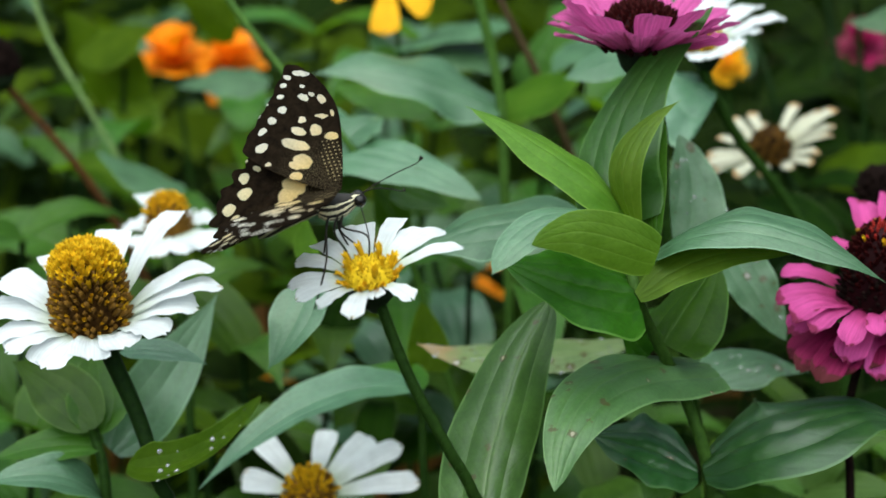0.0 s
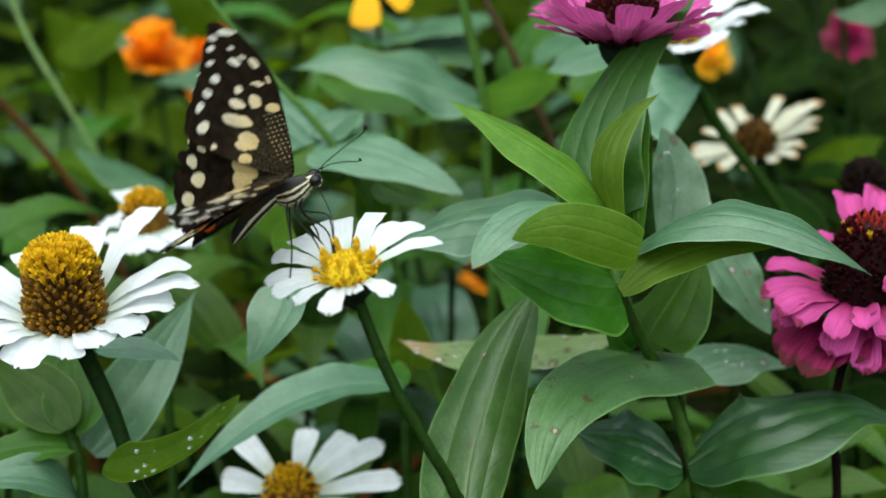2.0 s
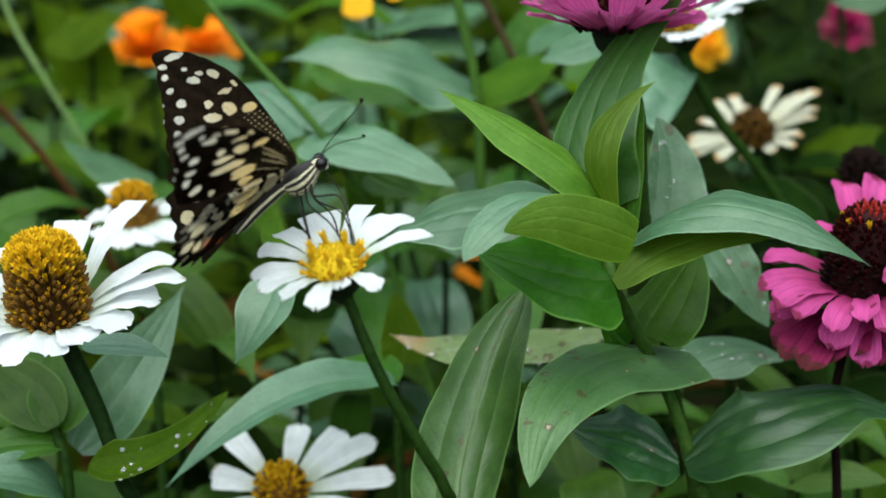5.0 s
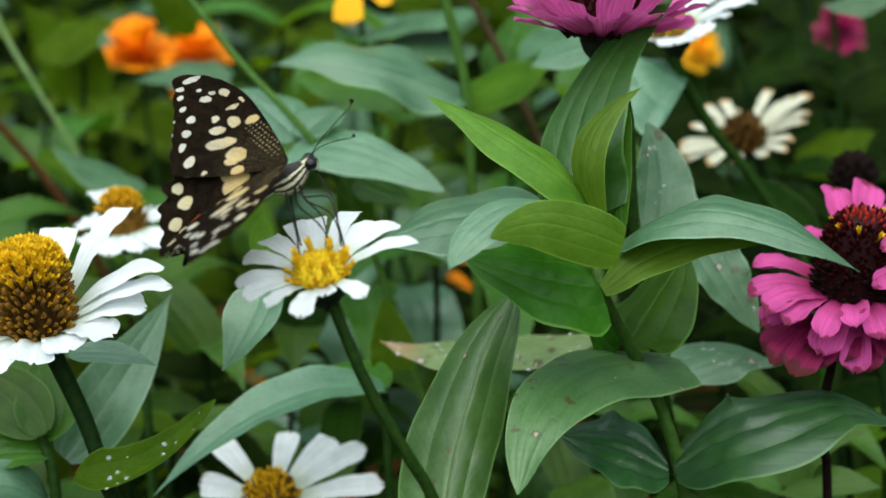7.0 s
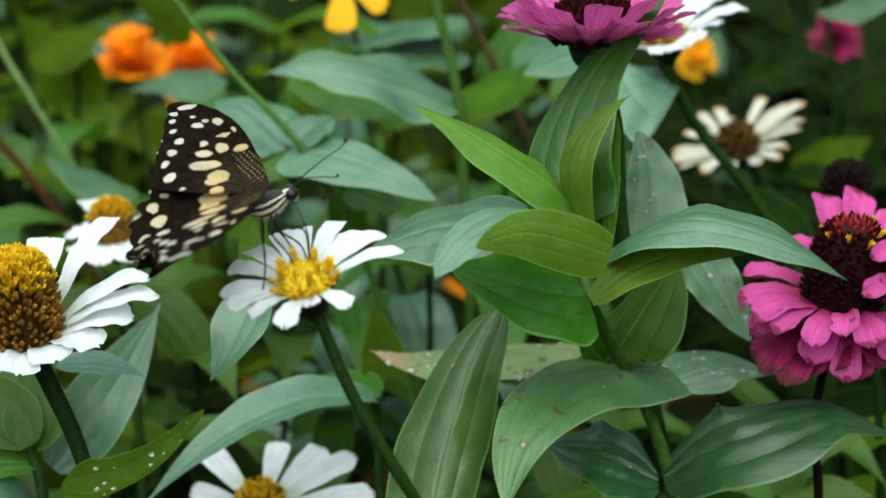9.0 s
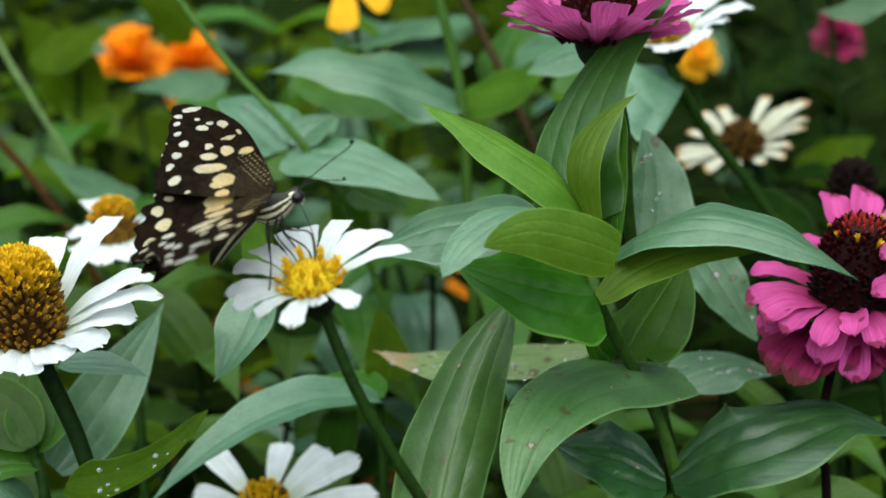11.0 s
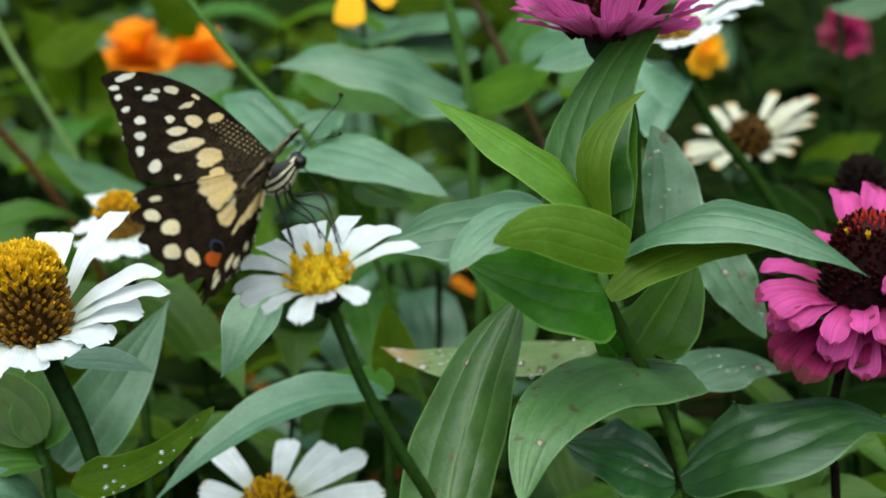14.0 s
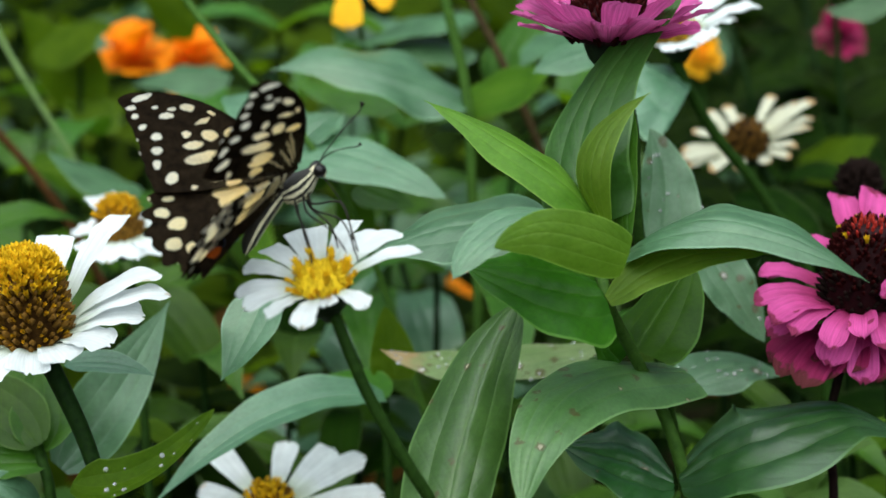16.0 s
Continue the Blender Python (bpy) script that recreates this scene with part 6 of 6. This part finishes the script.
def motions():
    """The butterfly shifts about as it feeds, beating its wings."""
    body = [
        (0, -0.02377, 0.33315, 0.67996, 6.1, 19.2, 12.9),
        (0.15, -0.02436, 0.33303, 0.67965, 5.6, 18.0, 12.6),
        (0.35, -0.02811, 0.33230, 0.67773, 3.2, 10.0, 10.4),
        (0.5, -0.02870, 0.33218, 0.67743, 2.8, 8.7, 10.1),
        (0.65, -0.02860, 0.33219, 0.67742, 3.5, 9.5, 10.3),
        (0.85, -0.02798, 0.33224, 0.67738, 7.8, 14.8, 11.2),
        (1, -0.02788, 0.33225, 0.67737, 8.5, 15.6, 11.4),
        (1.15, -0.02762, 0.33231, 0.67751, 8.3, 15.5, 11.2),
        (1.35, -0.02596, 0.33273, 0.67841, 7.0, 15.1, 9.9),
        (1.5, -0.02570, 0.33279, 0.67855, 6.8, 15.0, 9.7),
        (1.65, -0.02610, 0.33297, 0.67897, 7.0, 14.0, 10.0),
        (1.85, -0.02866, 0.33414, 0.68163, 7.8, 7.8, 11.8),
        (2, -0.02906, 0.33432, 0.68205, 7.9, 6.8, 12.1),
        (2.15, -0.02900, 0.33433, 0.68206, 7.5, 5.3, 12.1),
        (2.35, -0.02862, 0.33440, 0.68211, 4.6, -4.4, 12.7),
        (2.5, -0.02856, 0.33441, 0.68212, 4.2, -5.9, 12.9),
        (2.65, -0.02852, 0.33441, 0.68214, 3.6, -5.4, 12.8),
        (2.85, -0.02829, 0.33446, 0.68224, -0.3, -2.2, 12.1),
        (3, -0.02825, 0.33447, 0.68226, -0.9, -1.7, 12.0),
        (3.15, -0.02788, 0.33444, 0.68218, -0.0, -0.9, 11.9),
        (3.35, -0.02550, 0.33424, 0.68167, 5.5, 4.4, 11.8),
        (3.5, -0.02513, 0.33421, 0.68159, 6.4, 5.3, 11.8),
        (3.65, -0.02527, 0.33426, 0.68170, 6.0, 4.0, 11.9),
        (3.85, -0.02616, 0.33456, 0.68237, 3.6, -4.0, 12.9),
        (4, -0.02630, 0.33460, 0.68247, 3.2, -5.2, 13.1),
        (4.5, -0.02563, 0.33470, 0.68271, 3.7, -3.8, 13.0),
        (5, -0.02497, 0.33479, 0.68294, 4.1, -2.4, 12.9),
        (5.5, -0.02430, 0.33488, 0.68317, 4.6, -1.0, 12.8),
        (6, -0.02364, 0.33497, 0.68341, 5.1, 0.3, 12.7),
        (6.5, -0.02297, 0.33506, 0.68364, 5.5, 1.7, 12.7),
        (6.65, -0.02309, 0.33510, 0.68372, 5.6, 1.3, 12.7),
        (6.85, -0.02383, 0.33531, 0.68422, 5.8, -1.7, 12.5),
        (7, -0.02394, 0.33535, 0.68430, 5.9, -2.1, 12.5),
        (7.15, -0.02381, 0.33531, 0.68422, 5.7, -0.9, 12.5),
        (7.35, -0.02299, 0.33505, 0.68367, 4.8, 7.0, 12.7),
        (7.5, -0.02286, 0.33501, 0.68358, 4.6, 8.2, 12.7),
        (7.65, -0.02285, 0.33503, 0.68363, 4.6, 8.3, 12.6),
        (7.85, -0.02280, 0.33515, 0.68395, 4.0, 8.7, 12.3),
        (8, -0.02279, 0.33517, 0.68400, 3.9, 8.7, 12.3),
        (8.15, -0.02305, 0.33506, 0.68373, 4.0, 8.9, 12.3),
        (8.35, -0.02469, 0.33434, 0.68203, 4.4, 9.6, 12.4),
        (8.5, -0.02495, 0.33422, 0.68176, 4.5, 9.7, 12.4),
        (8.65, -0.02493, 0.33419, 0.68167, 4.6, 9.8, 12.5),
        (8.85, -0.02475, 0.33396, 0.68113, 5.1, 10.1, 12.8),
        (9, -0.02472, 0.33392, 0.68105, 5.2, 10.1, 12.9),
        (9.5, -0.02473, 0.33384, 0.68082, 4.9, 10.1, 12.7),
        (10, -0.02473, 0.33375, 0.68059, 4.5, 10.1, 12.5),
        (10.5, -0.02473, 0.33367, 0.68035, 4.1, 10.1, 12.4),
        (11, -0.02474, 0.33358, 0.68012, 3.8, 10.0, 12.2),
        (11.5, -0.02474, 0.33350, 0.67989, 3.4, 10.0, 12.0),
        (11.65, -0.02437, 0.33348, 0.67989, 3.6, 9.7, 12.3),
        (11.85, -0.02200, 0.33338, 0.67988, 4.9, 7.4, 14.5),
        (12, -0.02163, 0.33336, 0.67987, 5.1, 7.1, 14.8),
        (12.15, -0.02156, 0.33340, 0.67996, 5.1, 6.9, 14.9),
        (12.35, -0.02115, 0.33361, 0.68048, 4.6, 5.4, 15.6),
        (12.5, -0.02109, 0.33365, 0.68056, 4.6, 5.2, 15.7),
        (12.65, -0.02124, 0.33374, 0.68077, 4.6, 4.4, 16.1),
        (12.85, -0.02217, 0.33430, 0.68208, 4.6, -0.9, 19.1),
        (13, -0.02232, 0.33438, 0.68229, 4.5, -1.7, 19.5),
        (13.15, -0.02240, 0.33451, 0.68259, 4.4, -1.7, 19.6),
        (13.35, -0.02289, 0.33530, 0.68451, 3.3, -2.1, 19.8),
        (13.5, -0.02297, 0.33543, 0.68482, 3.1, -2.2, 19.9),
        (13.65, -0.02336, 0.33545, 0.68486, 3.1, -2.2, 19.8),
        (13.85, -0.02578, 0.33558, 0.68512, 3.0, -2.0, 19.1),
        (14, -0.02616, 0.33560, 0.68516, 2.9, -1.9, 19.0),
        (14.15, -0.02586, 0.33559, 0.68516, 2.6, -2.2, 18.7),
        (14.35, -0.02392, 0.33557, 0.68517, 0.8, -3.7, 16.9),
        (14.5, -0.02361, 0.33556, 0.68517, 0.5, -4.0, 16.6),
        (14.65, -0.02359, 0.33554, 0.68511, 0.5, -4.1, 16.8),
        (14.85, -0.02345, 0.33539, 0.68471, 0.8, -5.1, 18.0),
        (15, -0.02343, 0.33536, 0.68465, 0.9, -5.2, 18.2),
        (15.15, -0.02363, 0.33539, 0.68467, 0.9, -4.9, 17.9),
        (15.35, -0.02492, 0.33555, 0.68481, 0.7, -2.8, 16.0),
        (15.5, -0.02512, 0.33557, 0.68483, 0.7, -2.5, 15.7),
        (15.65, -0.02480, 0.33555, 0.68478, 0.6, -2.2, 15.9),
        (15.85, -0.02275, 0.33543, 0.68445, 0.1, -0.5, 17.5),
        (16, -0.02242, 0.33541, 0.68439, -0.0, -0.2, 17.8),
    ]
    walk(butterfly, [(t, pose(*p)) for t, *p in body])
    # the abdomen bends up and down behind the thorax
    bends = [(0, 10), (0.5, -25), (1.0, -10), (1.5, 10), (2.0, 0), (3.0, 0), (3.5, 22), (4.0, 12), (6.5, 18), (9.0, 18), (11.5, -6), (12.0, 22), (12.5, 28), (13.0, 25), (13.5, 18), (14.0, 5), (14.5, 0), (16.0, 0)]
    walk(abdomen, [(t, pose(-0.0030, 0, -0.0048, 0, bend, 0)) for t, bend in bends])
    rows = [
        (0, 0.00048, 0.00130, -0.00057, -133.8, -5.3, -50.8),
        (0.5, 0.00057, 0.00167, 0.00032, -118.4, -10.4, -24.8),
        (1, -0.00003, 0.00135, -0.00081, -105.9, -2.8, -30.7),
        (1.5, -0.00071, 0.00162, -0.00065, -113.0, 12.4, -41.8),
        (2, 0.00037, 0.00127, -0.00071, -124.7, 6.9, -41.0),
        (2.5, -0.00035, 0.00172, -0.00015, -123.7, 10.4, -26.1),
        (3, -0.00186, 0.00209, 0.00014, -119.8, 0.7, -27.2),
        (3.5, 0.00035, 0.00129, -0.00069, -133.0, 2.8, -36.8),
        (4, 0.00010, 0.00158, -0.00022, -125.3, 1.9, -28.6),
        (6.5, 0.00034, 0.00129, -0.00069, -148.4, -10.0, -35.5),
        (7, 0.00029, 0.00129, -0.00071, -143.4, -9.2, -36.3),
        (7.5, 0.00040, 0.00131, -0.00062, -149.5, -17.2, -38.9),
        (8, 0.00039, 0.00132, -0.00060, -151.7, -16.0, -38.6),
        (8.5, 0.00040, 0.00131, -0.00061, -150.0, -15.4, -41.7),
        (9, 0.00042, 0.00130, -0.00062, -149.6, -13.2, -37.5),
        (11.5, -0.00042, 0.00159, -0.00053, -127.2, -12.4, -44.2),
        (12, -0.00053, 0.00174, -0.00036, -115.6, 11.1, -30.7),
        (12.5, -0.00086, 0.00191, -0.00025, -118.3, 2.0, -26.3),
        (13, 0.00046, 0.00126, -0.00068, -133.2, 7.4, -11.3),
        (13.5, 0.00046, 0.00127, -0.00065, -137.3, 6.5, -12.5),
        (14, 0.00044, 0.00128, -0.00065, -138.9, 1.1, -14.9),
        (14.5, -0.00092, 0.00174, -0.00048, -138.2, 11.6, 2.6),
        (15, -0.00051, 0.00155, -0.00068, -136.1, 13.0, 5.7),
        (15.5, -0.00025, 0.00155, -0.00049, -127.2, 7.4, -4.9),
        (16, -0.00031, 0.00161, -0.00048, -143.5, -2.3, -14.2),
    ]
    beat(far_forewing, rows, body)
    rows = [
        (0, 0.00048, 0.00130, -0.00057, -125.4, -9.4, -59.2),
        (0.5, 0.00057, 0.00167, 0.00032, -111.1, -8.5, -35.6),
        (1, -0.00003, 0.00135, -0.00081, -105.9, -2.8, -30.7),
        (1.5, -0.00071, 0.00162, -0.00065, -113.0, 12.4, -41.8),
        (2, 0.00037, 0.00127, -0.00071, -111.6, 1.6, -48.5),
        (2.5, -0.00035, 0.00172, -0.00015, -123.7, 10.4, -26.1),
        (3, -0.00186, 0.00209, 0.00014, -114.6, 2.1, -38.0),
        (3.5, 0.00035, 0.00129, -0.00069, -130.4, -5.4, -48.5),
        (4, 0.00010, 0.00158, -0.00022, -120.2, 2.2, -39.4),
        (6.5, 0.00034, 0.00129, -0.00069, -138.5, -9.1, -41.9),
        (7, 0.00029, 0.00129, -0.00071, -137.1, -8.8, -43.1),
        (7.5, 0.00040, 0.00131, -0.00062, -141.0, -16.8, -45.4),
        (8, 0.00039, 0.00132, -0.00060, -142.5, -16.9, -44.8),
        (8.5, 0.00040, 0.00131, -0.00061, -139.2, -16.2, -46.8),
        (9, 0.00042, 0.00130, -0.00062, -140.6, -15.5, -43.0),
        (11.5, -0.00042, 0.00159, -0.00053, -126.9, -11.3, -45.3),
        (12, -0.00053, 0.00174, -0.00036, -107.1, 9.4, -33.1),
        (12.5, -0.00086, 0.00191, -0.00025, -111.7, 8.0, -35.5),
        (13, 0.00046, 0.00126, -0.00068, -125.7, 11.4, -5.1),
        (13.5, 0.00046, 0.00127, -0.00065, -133.7, 5.8, -12.0),
        (14, 0.00044, 0.00128, -0.00065, -134.9, 0.3, -2.1),
        (14.5, -0.00092, 0.00174, -0.00048, -126.9, 6.5, -14.9),
        (15, -0.00051, 0.00155, -0.00068, -137.2, 5.5, -9.6),
        (15.5, -0.00025, 0.00155, -0.00049, -124.7, 2.7, -15.4),
        (16, -0.00031, 0.00161, -0.00048, -148.3, -4.7, -16.1),
    ]
    beat(far_hindwing, rows, body)
    rows = [
        (0, -0.00048, -0.00130, 0.00057, -29.8, -18.6, 27.7),
        (0.5, -0.00057, -0.00167, -0.00032, -51.3, -5.0, -17.0),
        (1, 0.00003, -0.00135, 0.00081, -53.5, -21.6, 4.6),
        (1.5, 0.00071, -0.00162, 0.00065, -48.4, -5.5, 9.7),
        (2, -0.00037, -0.00127, 0.00071, -28.2, -10.7, 23.8),
        (2.5, 0.00035, -0.00172, 0.00015, -49.7, 11.8, 21.0),
        (3, 0.00186, -0.00209, -0.00014, -71.8, 15.1, -7.9),
        (3.5, -0.00035, -0.00129, 0.00069, -28.0, -7.5, 19.7),
        (4, -0.00010, -0.00158, 0.00022, -54.2, 4.9, 25.3),
        (6.5, -0.00034, -0.00129, 0.00069, -20.3, -16.7, 26.6),
        (7, -0.00029, -0.00129, 0.00071, -23.7, -17.1, 27.8),
        (7.5, -0.00040, -0.00131, 0.00062, -24.7, -20.7, 27.5),
        (8, -0.00039, -0.00132, 0.00060, -27.7, -16.4, 26.0),
        (8.5, -0.00040, -0.00131, 0.00061, -26.2, -18.0, 28.1),
        (9, -0.00042, -0.00130, 0.00062, -22.4, -18.0, 26.0),
        (11.5, 0.00042, -0.00159, 0.00053, -51.8, -8.7, 27.4),
        (12, 0.00053, -0.00174, 0.00036, -67.0, 4.3, 43.0),
        (12.5, 0.00086, -0.00191, 0.00025, -52.2, 3.8, 35.3),
        (13, -0.00046, -0.00126, 0.00068, -42.8, 4.6, 59.3),
        (13.5, -0.00046, -0.00127, 0.00065, -46.8, 9.7, 62.8),
        (14, -0.00044, -0.00128, 0.00065, -46.6, 5.1, 57.8),
        (14.5, 0.00092, -0.00174, 0.00048, -70.1, 14.6, 19.3),
        (15, 0.00051, -0.00155, 0.00068, -64.2, 17.3, 27.4),
        (15.5, 0.00025, -0.00155, 0.00049, -77.3, 12.4, 20.7),
        (16, 0.00031, -0.00161, 0.00048, -52.1, 17.8, 40.1),
    ]
    beat(near_forewing, rows, body)
    rows = [
        (0, -0.00048, -0.00130, 0.00057, -39.8, -24.7, 35.2),
        (0.5, -0.00057, -0.00167, -0.00032, -71.0, 20.8, 36.4),
        (1, 0.00003, -0.00135, 0.00081, -63.2, 0.2, 36.5),
        (1.5, 0.00071, -0.00162, 0.00065, -53.9, 3.7, 36.0),
        (2, -0.00037, -0.00127, 0.00071, -43.1, -18.7, 28.4),
        (2.5, 0.00035, -0.00172, 0.00015, -51.0, 8.4, 38.9),
        (3, 0.00186, -0.00209, -0.00014, -62.7, 11.8, 27.3),
        (3.5, -0.00035, -0.00129, 0.00069, -32.3, -18.9, 28.6),
        (4, -0.00010, -0.00158, 0.00022, -52.7, 5.1, 40.5),
        (6.5, -0.00034, -0.00129, 0.00069, -30.9, -17.0, 33.2),
        (7, -0.00029, -0.00129, 0.00071, -31.0, -18.2, 34.8),
        (7.5, -0.00040, -0.00131, 0.00062, -33.7, -21.0, 34.2),
        (8, -0.00039, -0.00132, 0.00060, -36.9, -17.3, 32.1),
        (8.5, -0.00040, -0.00131, 0.00061, -37.3, -19.0, 33.1),
        (9, -0.00042, -0.00130, 0.00062, -31.7, -21.0, 31.2),
        (11.5, 0.00042, -0.00159, 0.00053, -52.1, -3.3, 40.6),
        (12, 0.00053, -0.00174, 0.00036, -49.2, 29.0, 63.3),
        (12.5, 0.00086, -0.00191, 0.00025, -45.3, 26.2, 63.2),
        (13, -0.00046, -0.00126, 0.00068, -41.0, -9.2, 67.0),
        (13.5, -0.00046, -0.00127, 0.00065, -41.2, -7.0, 64.9),
        (14, -0.00044, -0.00128, 0.00065, -52.6, -9.8, 69.1),
        (14.5, 0.00092, -0.00174, 0.00048, -62.9, 1.1, 34.6),
        (15, 0.00051, -0.00155, 0.00068, -58.8, 1.4, 35.8),
        (15.5, 0.00025, -0.00155, 0.00049, -70.9, 11.6, 43.8),
        (16, 0.00031, -0.00161, 0.00048, -56.2, 5.9, 48.6),
    ]
    beat(near_hindwing, rows, body)


motions()
